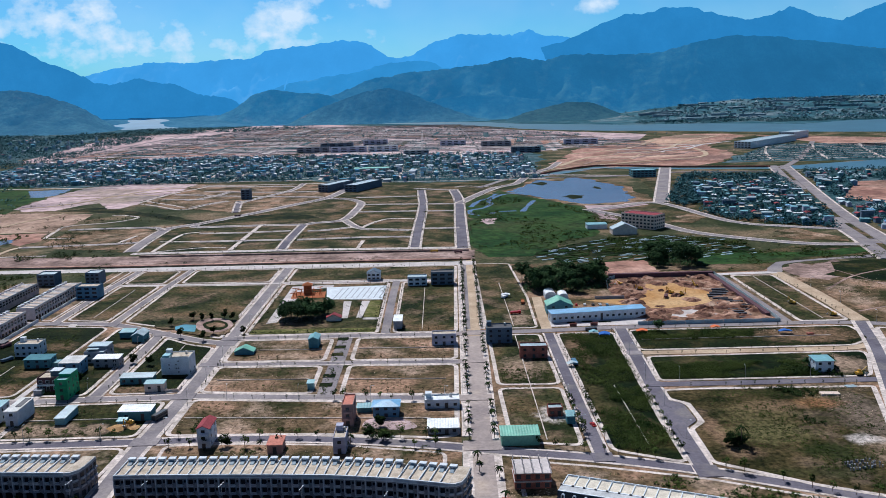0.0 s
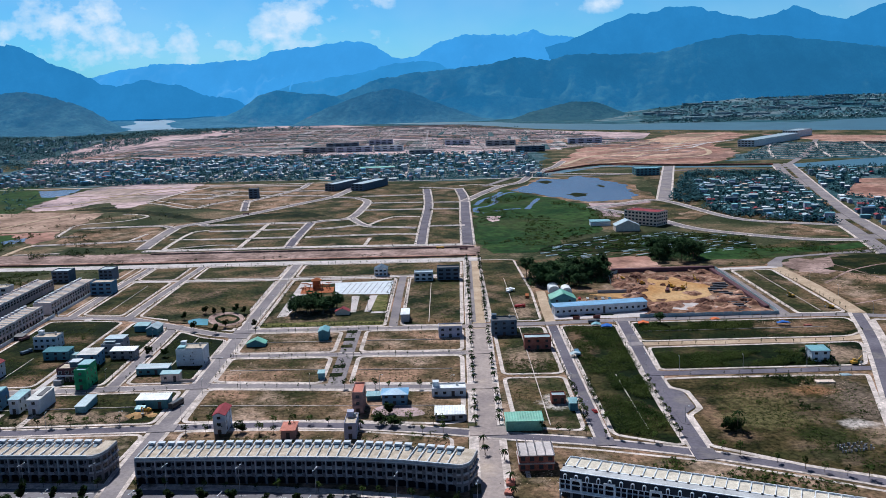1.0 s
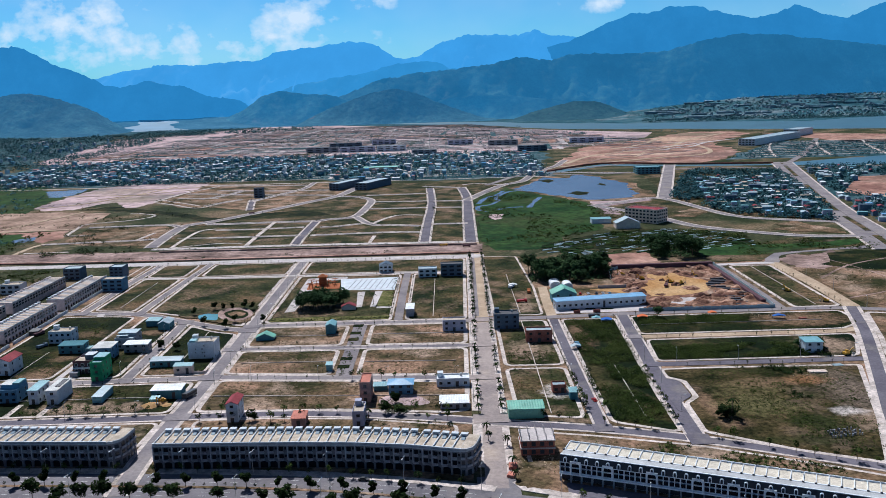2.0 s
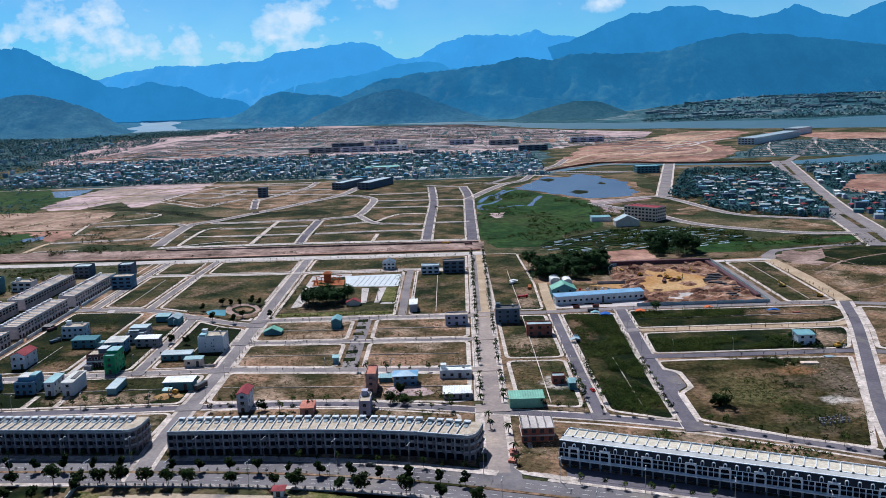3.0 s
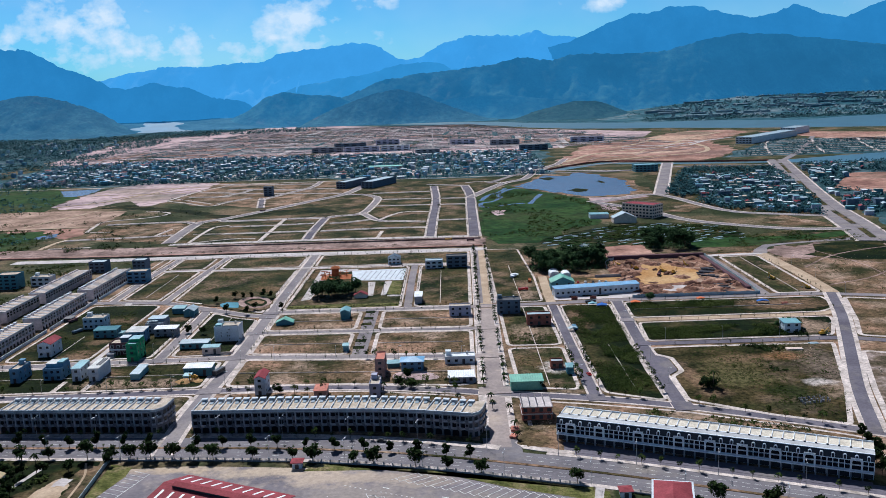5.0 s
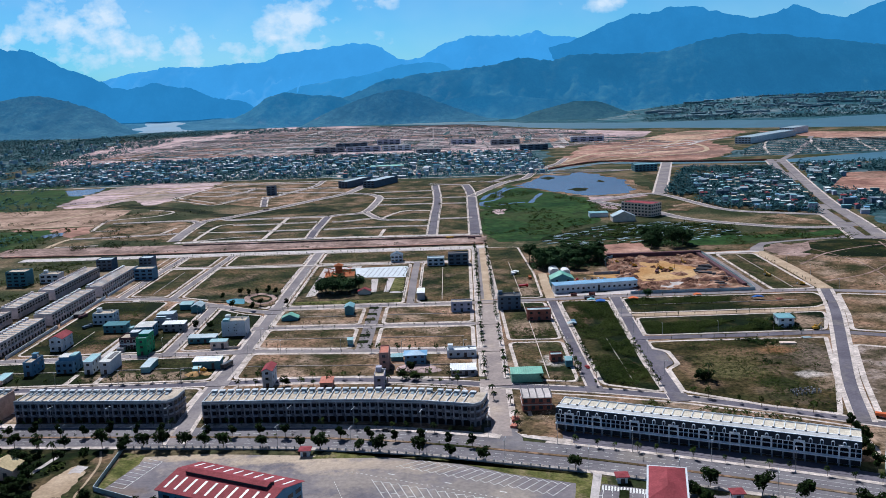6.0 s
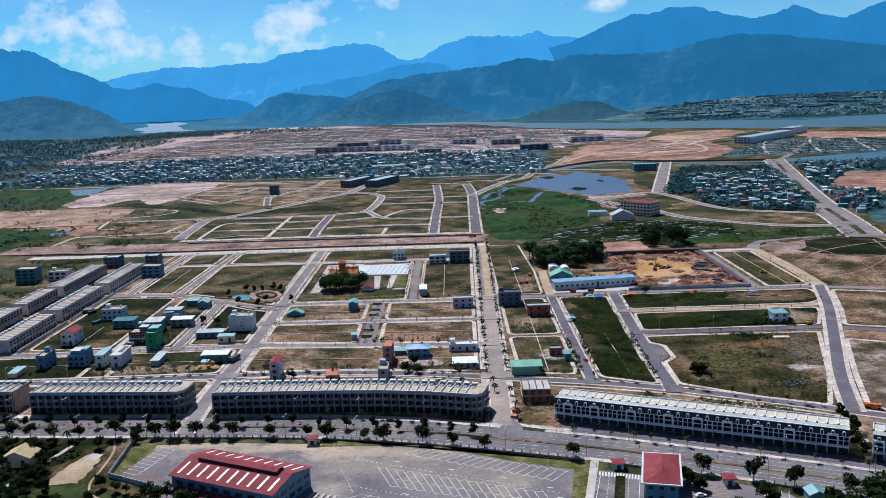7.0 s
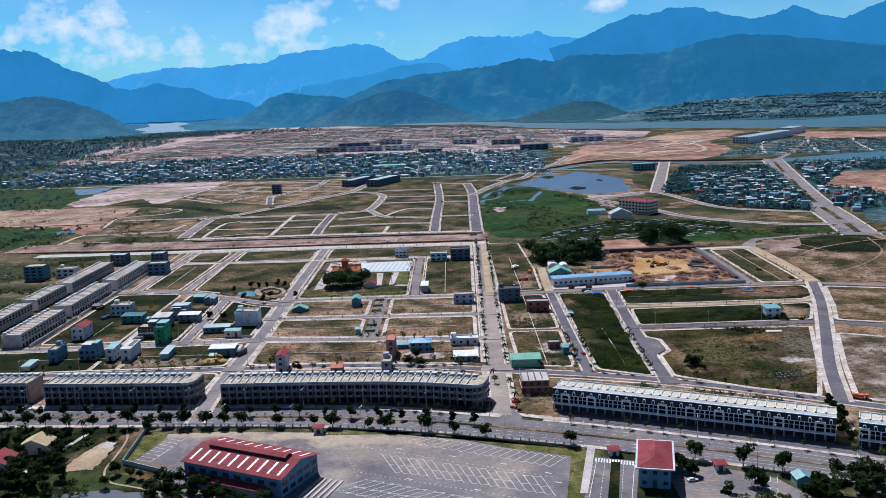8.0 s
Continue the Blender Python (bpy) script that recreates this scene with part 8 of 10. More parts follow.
def tarp(x, y, w, d, mat, label):
    ob = thing("tarpaulin_shelter", x, y, 0, rnd.uniform(-12, 12), label, "shelter", "site shelters")
    part("cover", Shape().add([(-w / 2, -d / 2, 2.1), (w / 2, -d / 2, 2.3), (w / 2, d / 2, 2.2), (-w / 2, d / 2, 2.0), (0, -d / 2, 3.0), (0, d / 2, 3.1)], [(0, 4, 5, 3), (4, 1, 2, 5), (0, 1, 4), (2, 3, 5)]), mat, ob)
    for sx in (-w / 2, w / 2):
        for sy in (-d / 2, d / 2):
            part("post", Shape().pole(sx * 0.95, sy * 0.95, 0, 2.2, 0.06, 0.06), STEEL, ob)


def stack(name, x, y, turn, count, size, mat, label):
    """Boards, sheets or rods laid side by side and on one another."""
    ob = thing(name, x, y, 0.2, turn, label, "stack", "material stacks")
    l, w, h = size
    for k in range(count):
        part("piece", Shape().box(-l / 2 + 0.1 * (k % 3), (k % 5 - 2.5) * w, (k // 5) * h, l / 2 - 0.15 * (k % 2), (k % 5 - 1.5) * w - 0.06, (k // 5) * h + h - 0.02), mat, ob)
    return ob


stack("timber_stack", 194, 418.5, -3, 15, (9.5, 0.8, 0.25), CREAM, "stack of pale formwork boards on the plot edge")
stack("sheet_stack", 209.5, 429, 5, 5, (5.5, 0.7, 0.3), PALE_ROOF, "stack of pale sheets beside the street")
stack("steel_stack", 228.5, 524, 10, 10, (4.5, 0.5, 0.5), BRICK, "stack of rusty steel on the plot")
stack("brick_stack", 21.8, 311, 84, 10, (5.0, 0.7, 0.6), SALMON_ROOF, "stack of orange bricks on the pavement")
stack("brick_stack", 20.6, 303, 70, 10, (4.0, 0.6, 0.5), SALMON_ROOF, "stack of orange bricks on the pavement")
rnd = random.Random(61)
posts = [Shape().pole(0, 0, 0, 1.1, 0.26, 0.2, 6).box(-0.3, -0.3, 1.1, 0.3, 0.3, 1.22).mesh("concrete_post", STONE), Shape().box(-0.32, -0.2, 0, 0.32, 0.2, 0.95).box(-0.4, -0.28, 0.95, 0.4, 0.28, 1.08).mesh("concrete_post", GREY)]
for k in range(34):
    ob = new("concrete_post", posts[k % 2])
    ob.matrix_world = pose(164 + 15.5 * ((k % 12) / 12) + rnd.uniform(-0.5, 0.5), 331 + 3.0 * (k // 12) + 0.28 * (k % 12) + rnd.uniform(-0.7, 0.7), 0.2, rz=rnd.uniform(0, 180))
    tagged(ob, "short grey concrete post standing in rough grass", "post", "posts in the grass")
for x, y, w, d, m, l in ((95, 536, 6, 5, CYAN_ROOF, "pale blue tarpaulin shelter on posts"), (101, 531, 7, 6, BLUE_TARP, "blue tarpaulin shelter on thin posts"), (126, 536, 7, 5, ORANGE_TARP, "orange tarpaulin shelter on thin posts"),
                         (174, 540, 6, 4, ORANGE_TARP, "orange tarpaulin shelter on thin posts"), (214, 527, 8, 3.5, BLUE_TARP, "blue covered stack of material"), (72, 474, 6, 4, PALE_ROOF, "grey tarpaulin shelter by the street"), (47, 643, 7, 4, WHITE_ROOF, "white tarpaulin shelter on bare ground")):
    tarp(x, y, w, d, m, l)

# ---- the park ----
patch("plaza", [(-95, 691), (-46.3, 693), (-46.8, 645), (-90, 650)], WHITE, "white paved square with pale lines", category="plaza", z=0.27)
patch("path", [(-124, 697), (-90, 700), (-90, 690), (-111, 685), (-116.5, 586), (-123.5, 583)], CONCRETE, "white paved path round the park", category="path", z=0.26)
patch("path", [(-57, 588), (-44.5, 587), (-44.5, 592), (-57, 593)], CONCRETE, "white paved path round the park", category="path", z=0.266)
patch("lawn", [(-57, 595), (-46.5, 594), (-47.5, 642), (-57, 642)], LAWN, "green lawn beside the white square", category="lawn", z=0.258)
patch("lawn", [(-130, 557), (-46, 556), (-46, 566), (-130, 568)], LAWN, "green verge before the park", category="lawn", z=0.256)
patch("path", [(-72, 592), (-68, 592), (-70, 642), (-76, 642)], CONCRETE, "white paved path", category="path", z=0.26)
patch("path", [(-62, 592), (-58, 592), (-56, 642), (-62, 642)], CONCRETE, "white paved path", category="path", z=0.262)
s = Shape()
for k in range(9):
    s.turned(-83 + 4.4 * k, 669, 84, 36, 0.7, 0.27, 0.3)
part("paving_line", s, GREY, kind="structure", label="grey lines in the white square", category="marking")
patch("lawn", [(-208, 601), (-200, 606), (-179, 598), (-148, 605), (-145, 581), (-146, 559), (-158, 554), (-184, 573), (-199, 579)], OLIVE, "small green with curved paths", category="lawn", wild=2)
patch("path", [(-174, 591), (-170, 601), (-161, 602), (-151, 595), (-145, 581), (-147, 567), (-154, 562), (-163, 566), (-170, 575)], BANK_SOIL, "curved worn path of the small green", category="pavement", curve=5)
patch("flower_bed", [(-169, 587), (-164, 595), (-158, 595), (-151, 587), (-148, 577), (-151, 569), (-157, 568), (-164, 575)], LUSH, "planted bed inside the curved path", category="garden", curve=4)
patch("plaza", [(-166, 585), (-160, 590), (-152, 585), (-151, 577), (-158, 575), (-163, 579)], DRY, "pinkish earth round in the small green", category="pavement", curve=3)
patch("pool", [(-186, 581), (-181, 586), (-172, 584), (-168, 566), (-177, 569), (-183, 572)], water("pool_water", (0.1, 0.26, 0.3), 0.2, 0.1), "shallow turquoise ornamental pool", category="pool", curve=2)
patch("path", [(-172, 590), (-150, 582), (-148, 596), (-164, 604)], CREAM, "round paved seat in the garden", category="path", z=0.31, curve=6)
play = thing("play_frame", -106, 665, 0, 4, "orange brown timber play structure in the park", "playground")
rnd = random.Random(3)
for k in range(16):
    x, y = rnd.uniform(-12, 12), rnd.uniform(-10, 10)
    h = rnd.uniform(2, 5)
    part("post", Shape().box(x - 0.25, y - 0.25, 0, x + 0.25, y + 0.25, h), ORANGE_PLAY, play)
    part("beam", Shape().turned(x, y, rnd.choice((0, 90, 15)), rnd.uniform(4, 9), 0.5, h - 0.5, h), ORANGE_PLAY, play)
part("floor", Shape().box(-13, -10, 0.28, 13, 10, 0.4), ORANGE_PLAY, play)
part("tower", Shape().box(-4, 4, 0, 2, 9, 7).prism([(-5, 3), (3, 3), (3, 10), (-5, 10)], 7, 7.4, True).add([(-5, 3, 7.4), (3, 3, 7.4), (3, 10, 7.4), (-5, 10, 7.4), (-1, 6.5, 9.6)], [(0, 1, 4), (1, 2, 4), (2, 3, 4), (3, 0, 4)]), ORANGE_PLAY, play)
house(-82, -72, 585, 6, 2.8, CREAM, RED_ROOF, "park kiosk with an orange roof", "gable", nx=0, ny=0, name="kiosk", category="kiosk")
for y in (450, 465, 505, 520, 538):
    patch("planted_bed", [(-69, y), (-62, y), (-62, y + 6), (-69, y + 6)], LUSH, "planted bed in the walkway", category="bed", z=0.35)

# ---- trees ----
def crown(rnd, r, z0, z1, leaves, size, lobes=6, squash=1.0):
    """A crown of leaf sprays gathered in uneven lobes, with gaps between them."""
    s = Shape()
    centres = []
    for k in range(lobes):
        a = 6.283 * (k + rnd.uniform(-0.3, 0.3)) / lobes
        q = rnd.uniform(0.3, 0.68) * r if k else 0
        centres.append((q * math.cos(a), q * math.sin(a), z0 + (z1 - z0) * rnd.uniform(0.25, 0.8), rnd.uniform(0.34, 0.55) * r))
    for k in range(leaves):
        cx, cy, cz, cr = centres[k % lobes]
        d = Vector((rnd.gauss(0, 1), rnd.gauss(0, 1), rnd.gauss(0, 1))).normalized() * cr * rnd.uniform(0.55, 1.08)
        s.leaf((cx + d.x, cy + d.y, cz + d.z * squash * (z1 - z0) / (2 * r)), size * rnd.uniform(0.6, 1.3), rnd)
    return s


def tree_kind(name, seed, height, r, leaves, size, label, group, leaf=LEAF, stem=0.16, bare=0.35, lobes=6, category="tree"):
    rnd = random.Random(seed)
    ob = thing(name, 0, -650, 0, 0, label, category, group)
    s = Shape().pole(0, 0, 0, height * bare, stem, stem * 0.75, 7, (rnd.uniform(-0.2, 0.2), rnd.uniform(-0.2, 0.2)))
    for k in range(4):
        a = 1.57 * k + rnd.uniform(-0.4, 0.4)
        s.pole(0, 0, height * bare * 0.9, height * rnd.uniform(0.6, 0.8), stem * 0.55, stem * 0.2, 5, (0.5 * r * math.cos(a), 0.5 * r * math.sin(a)))
    part("trunk", s, BARK, ob)
    part("crown", crown(rnd, r, height * bare * 0.8, height, leaves, size, lobes), leaf, ob)
    return ob


def palm_kind(seed, height, label, group, fronds=11, length=2.2):
    rnd = random.Random(seed)
    ob = thing("palm_tree", 0, -650, 0, 0, label, "palm", group)
    part("trunk", Shape().pole(0, 0, 0, height, 0.2, 0.12, 7, (rnd.uniform(-0.25, 0.25), rnd.uniform(-0.25, 0.25))), BARK, ob)
    s = Shape()
    for k in range(fronds):
        a = 6.283 * k / fronds + rnd.uniform(-0.2, 0.2)
        rise = rnd.uniform(0.1, 1.0)
        prev = None
        for q in range(6):
            t = q / 5
            p = Vector((math.cos(a) * length * t, math.sin(a) * length * t, height + rise * length * t * 0.9 - 1.1 * length * t * t * 0.9))
            w = Vector((-math.sin(a), math.cos(a), 0)) * 0.34 * math.sin(math.pi * (0.12 + 0.85 * t))
            if prev:
                s.add([prev[0] - prev[1] - Vector((0, 0, 0.15)), prev[0], p, p - w - Vector((0, 0, 0.15)), prev[0] + prev[1] - Vector((0, 0, 0.15)), p + w - Vector((0, 0, 0.15))], [(0, 1, 2, 3), (1, 4, 5, 2)])
            prev = (p, w)
    part("crown", s, LEAF, ob)
    return ob


BIG = [tree_kind("broadleaf_tree", k, 8.0, 3.5, 700, 0.52, "dark leafy broadleaf tree beside the boulevard", "boulevard trees", lobes=8) for k in (1, 2, 3)]
BUSH = [tree_kind("bush", k, 6.5, 3.6, 900, 0.5, "large dark bush standing alone in the rough grass", "bushes", bare=0.08, lobes=7, category="bush") for k in (31, 32)]
ROUND = [tree_kind("clipped_tree", k, 6.8, 2.7, 950, 0.4, "dense rounded dark tree on the pavement", "pavement trees", bare=0.3, lobes=4) for k in (4, 5)]
YOUNG = [tree_kind("young_tree", k, 4.4, 1.5, 90, 0.34, "thin young street tree in the pavement", "young street trees", LEAF if k % 2 else LEAF_LIGHT, 0.08) for k in (6, 7, 8)]
PALM = [palm_kind(k, 4.2, "small palm in the verge of the main street", "main street palms") for k in (1, 2, 3)]
TALL_PALM = [palm_kind(k, 8.5, "tall coconut palm with drooping fronds", "coconut palms", 12, 2.8) for k in (8, 9)]
WOOD = [tree_kind("woodland_tree", k, 17, 7.5, 1000, 0.85, "large dark woodland tree in a thick clump", "woodland trees", WOOD_LEAF, stem=0.35, lobes=8) for k in (21, 22, 23)]
USED = set()


def plant(kinds, x, y, rnd, lo=0.8, hi=1.2, z=0.0):
    k = rnd.choice(kinds)
    m = pose(x, y, z, 0, 0, rnd.uniform(0, 360))
    if k.name not in USED:
        USED.add(k.name)
        k.matrix_basis = m
        return k
    ob = copy_thing(k, m)
    f = rnd.uniform(lo, hi)
    ob.scale = (f, f, f * rnd.uniform(0.9, 1.1))
    return ob


rnd = random.Random(77)
nn = normals(FENCE)


def beside(x, off):
    i = min(range(len(FENCE)), key=lambda k: abs(FENCE[k][0] - x))
    return x + nn[i].x * off, along(FENCE, x) + nn[i].y * off


x = -246.0
while x < 205:
    if not (6 < x < 34 or 50 < x < 88):
        plant(BIG, *beside(x, 1.6 + rnd.uniform(-0.4, 0.4)), rnd, 0.75, 1.2)
    x += rnd.choice((9, 11, 14, 18))
x = -260.0
while x < 0:
    if not -148 < x < -133:
        plant(ROUND, *beside(x, 14.1), rnd, 0.8, 1.1, 0.2)
        for q in (3.5, 7.5):
            plant(YOUNG, *beside(x + q, 14.1), rnd, 0.3, 0.55, 0.2)
    x += rnd.choice((10, 12, 13))
x = -256.0
while x < 215:
    if not (0 < x < 36 or -148 < x < -133):
        plant(YOUNG, *beside(x, 27.2), rnd, 0.7, 1.3, 0.15)
    x += rnd.choice((7, 9, 12))
for k in range(15):
    plant(BIG, 124 + rnd.uniform(0, 44), 194 + rnd.uniform(0, 16) - 8 * (k % 2), rnd, 0.9, 1.3)
for y in range(190, 290, 9):
    if y > 236:
        plant(ROUND, 162 + rnd.uniform(-1.5, 1.5) + (y - 240) * 0.25, y, rnd, 0.9, 1.2)
for y in range(374, 790, 7):
    for x in (main_x(y) - 5.6, main_x(y) + 5.6):
        if all(abs(y - c) > 7 for c in (428, 489, 547)):
            plant(PALM, x + rnd.uniform(-0.5, 0.5), y + rnd.uniform(-1, 1), rnd, 0.6, 1.1)
for x, y in ((-44, 372), (12.5, 350), (13, 340), (5, 333), (6, 320), (21, 334), (22, 300), (22, 312)):
    plant(PALM, x, y, rnd, 0.9, 1.3)
for x, y in ((-196, 283), (-189, 281), (-414, 660), (-396, 690), (-20, 1060), (-60, 600)):
    plant(TALL_PALM, x, y, rnd, 0.8, 1.1)
for x, y in ((-178, 598), (-171, 597), (-164, 596), (-156, 599), (-149, 595), (-189, 584), (-174, 554), (-157, 546), (-134, 560), (-154, 560)):
    plant(ROUND, x, y, rnd, 0.75, 1.1)
plant(TALL_PALM, 128.2, 357.5, rnd, 1.15, 1.2)
for x, y in ((124.5, 359), (128.5, 359.5)):
    plant(BUSH, x, y, rnd, 0.9, 1.1)
SAPLINGS = []
# trees in the pavements of the streets
for (x0, y0), (x1, y1), gap in (((-130, 384), (0, 376), 11), ((-130, 373), (0, 365), 12), ((-130, 437), (2, 424), 11), ((-132, 447), (2, 435), 12), ((-132, 488), (2, 485), 11), ((-132, 500), (2, 494), 12),
                                ((-132, 543), (2, 541), 9), ((-132, 556), (2, 554), 7), ((-133, 450), (-133, 540), 11), ((-146, 450), (-146, 530), 11), ((-133, 560), (-133, 700), 9), ((-146, 552), (-146, 770), 10),
                                ((-44.5, 560), (-44.5, 700), 9), ((-33, 560), (-33, 700), 10), ((-130, 702), (-48, 700), 9), ((-130, 770), (6, 765), 10), ((-270, 774), (-150, 771), 10), ((-184, 450), (-184, 550), 10),
                                ((-194, 450), (-194, 560), 10), ((-238, 604), (-236, 770), 10), ((-226, 604), (-225, 770), 10), ((-272, 610), (-272, 770), 11), ((-284, 384), (-150, 387), 11), ((-284, 430), (-150, 432), 12),
                                ((62, 370), (62, 540), 10), ((71, 360), (71, 540), 10), ((101, 352), (107, 540), 10), ((114.5, 450), (117.5, 540), 11), ((120, 444), (225, 443), 10), ((120, 490), (240, 489), 11),
                                ((120, 500), (245, 499), 11), ((120, 545), (260, 543), 11), ((124, 434), (220, 433), 12), ((232, 560), (232, 690), 11), ((270, 560), (270, 690), 11), ((35, 366), (100, 344), 10), ((112, 338.5), (146, 314.5), 9), ((146, 314.5), (174, 302), 9)):
    n = int(math.hypot(x1 - x0, y1 - y0) / (0.72 * gap))
    for k in range(n):
        t = (k + rnd.uniform(0.2, 0.8)) / n
        if rnd.random() < 0.85:
            p = (x0 + (x1 - x0) * t, y0 + (y1 - y0) * t)
            if p[1] < 430:
                plant(YOUNG, *p, rnd, 0.85, 1.6, 0.15)
            else:
                SAPLINGS.append((*p, rnd.uniform(0.8, 1.6)))
# clumps
for cx, cy, sx, sy, n in ((96, 672, 32, 22, 32), (112, 690, 22, 14, 10), (205, 765, 20, 28, 22), (-101, 594, 12, 8, 20), (-88, 602, 6, 8, 6), (138, 536, 3, 3, 1), (210, 462, 10, 3, 4)):
    for k in range(n):
        f = 0.5 if n < 4 or cy == 462 else (0.8 if cx < 0 else 1.0)
        plant(WOOD, cx + rnd.uniform(-sx, sx), cy + rnd.uniform(-sy, sy), rnd, 0.65 * f, 1.05 * f)
for cx, cy, sx, sy, n in ((-212, 276, 20, 10, 14), (-205, 245, 14, 14, 12), (-190, 228, 14, 8, 10), (-232, 255, 12, 20, 12), (-112, 212, 14, 7, 12), (-96, 204, 12, 5, 8), (-130, 219, 8, 4, 5), (86, 220, 5, 6, 4), (110, 205, 6, 6, 4)):
    for k in range(n):
        plant(BIG, cx + rnd.uniform(-sx, sx), cy + rnd.uniform(-sy, sy), rnd, 0.5, 1.0)
for x, y in ((-193, 247), (-190, 248), (-190, 253), (-190, 259), (-195, 255), (-192, 241), (-192, 237), (-210, 260), (-204, 253), (-208, 248), (-202, 242), (-203, 232), (-191, 230), (-193, 224), (-196, 223), (-134, 227), (-129, 223), (-126, 227), (-120, 219), (-118, 224), (-113, 222), (-108, 218), (-128, 217), (-122, 214), (-157, 238), (-149, 234), (-196, 267), (-186, 280), (-175, 281), (-160, 287)):
    plant(BIG, x, y, rnd, 0.6, 1.0)
for k in range(30):
    x, y = rnd.choice(((-30, 376), (-100, 372), (-240, 250), (-205, 280), (-230, 270), (-150, 228), (-125, 215), (-300, 300), (-180, 500), (-28, 395), (-215, 470), (90, 200), (80, 226)))
    plant(BIG + ROUND, x + rnd.uniform(-8, 8), y + rnd.uniform(-5, 5), rnd, 0.45, 0.85)


# ---- shrubs, weeds and far trees, in joined meshes ----
def scrub(name, label, spots, size, leaves, seed, mat=SHRUB, height=1.0, category="shrubs"):
    """spots: (x, y, radius); each one a low heap of leaf sprays."""
    rnd = random.Random(seed)
    s = Shape()
    for x, y, r in spots:
        for k in range(leaves):
            a, q = rnd.uniform(0, 6.283), r * math.sqrt(rnd.random())
            z = height * r * rnd.uniform(0.15, 1.0) * (1 - 0.5 * (q / r) ** 2)
            s.leaf((x + q * math.cos(a), y + q * math.sin(a), z), size * r * rnd.uniform(0.5, 1.0), rnd)
    return part(name, s, mat, kind="stuff", label=label, category=category)


def inside(poly, x, y):
    hit = False
    for (ax, ay), (bx, by) in zip(poly, poly[1:] + poly[:1]):
        if (ay > y) != (by > y) and x < (bx - ax) * (y - ay) / (by - ay) + ax:
            hit = not hit
    return hit


def scatter(poly, n, lo, hi, seed, patchy=0.0, scale=0.03):
    rnd = random.Random(seed)
    xs, ys = [p[0] for p in poly], [p[1] for p in poly]
    out, tries = [], 0
    while len(out) < n and tries < 12 * n:
        tries += 1
        x, y = rnd.uniform(min(xs), max(xs)), rnd.uniform(min(ys), max(ys))
        if inside(poly, x, y) and noise.noise((x * scale, y * scale, seed)) > patchy:
            out.append((x, y, rnd.uniform(lo, hi)))
    return out


rnd_sapling = random.Random(40)
s = Shape()
for x, y, r in SAPLINGS:
    h = 1.1 + 0.9 * r
    for k in range(22):
        a, u = rnd_sapling.uniform(0, 6.283), rnd_sapling.uniform(-1, 1)
        q = 0.42 * r * math.sqrt(max(0.0, 1 - u * u)) * rnd_sapling.uniform(0.4, 1)
        s.leaf((x + q * math.cos(a), y + q * math.sin(a), h + 0.65 * r * u), 0.26 * r * rnd_sapling.uniform(0.6, 1), rnd_sapling)
    s.pole(x, y, 0.1, h, 0.06, 0.04, 4)
part("saplings", s, LEAF, kind="stuff", label="thin young street trees beyond the park", category="trees")
scrub("undergrowth", "dense undergrowth below the clumps of trees", scatter([(62, 652), (92, 648), (132, 668), (136, 700), (112, 706), (66, 698)], 330, 1.6, 3.4, 90, -1.0) + scatter([(184, 738), (224, 738), (226, 792), (186, 792)], 260, 1.6, 3.4, 91, -1.0), 0.3, 16, 92, WOOD_LEAF, 1.3)
weeds = "thick green weeds and low shrubs over the vacant plots"
scrub("weeds", weeds, scatter([(75, 360), (99, 347), (101, 400), (106, 538), (75, 538)], 1500, 0.6, 2.6, 1, -0.06, 0.045) + scatter([(80, 360), (99, 350), (104, 500), (88, 500)], 500, 1.2, 3.0, 71, 0.05, 0.05), 0.17, 39, 1)
scrub("weeds", weeds, scatter([(119, 448), (210, 448), (215, 472), (119, 474)], 1300, 0.8, 2.6, 2, -0.15, 0.04) + scatter([(122, 520), (190, 520), (200, 540), (122, 540)], 800, 0.8, 2.5, 3, -0.25, 0.04)
      + scatter([(122, 503), (250, 503), (250, 520), (122, 520)], 200, 0.4, 1.0, 4, 0.1), 0.19, 33, 2)
scrub("weeds", weeds, scatter([(124, 352), (172, 318), (215, 428), (130, 430)], 1500, 0.25, 0.7, 5, -0.05), 0.28, 18, 3)
scrub("weeds", weeds, scatter([(30, 448), (60, 448), (60, 470), (30, 470)], 220, 0.6, 1.5, 6, -0.2) + scatter([(30, 372), (60, 366), (60, 538), (30, 538)], 260, 0.3, 0.9, 7, 0.05)
      + scatter([(30, 560), (62, 560), (60, 760), (30, 760)], 260, 0.3, 0.9, 8, 0.05), 0.30, 18, 4)
scrub("weeds", weeds, scatter([(-222, 448), (-197, 448), (-197, 560), (-222, 578)], 450, 0.4, 1.2, 9, 0.0) + scatter([(-182, 450), (-148, 450), (-148, 530), (-182, 552)], 350, 0.4, 1.1, 10, 0.0)
      + scatter([(-286, 448), (-236, 448), (-236, 582), (-286, 586)], 700, 0.4, 1.2, 11, 0.0) + scatter([(-390, 390), (-150, 390), (-150, 430), (-390, 430)], 700, 0.3, 1.0, 12, 0.05), 0.30, 18, 5)
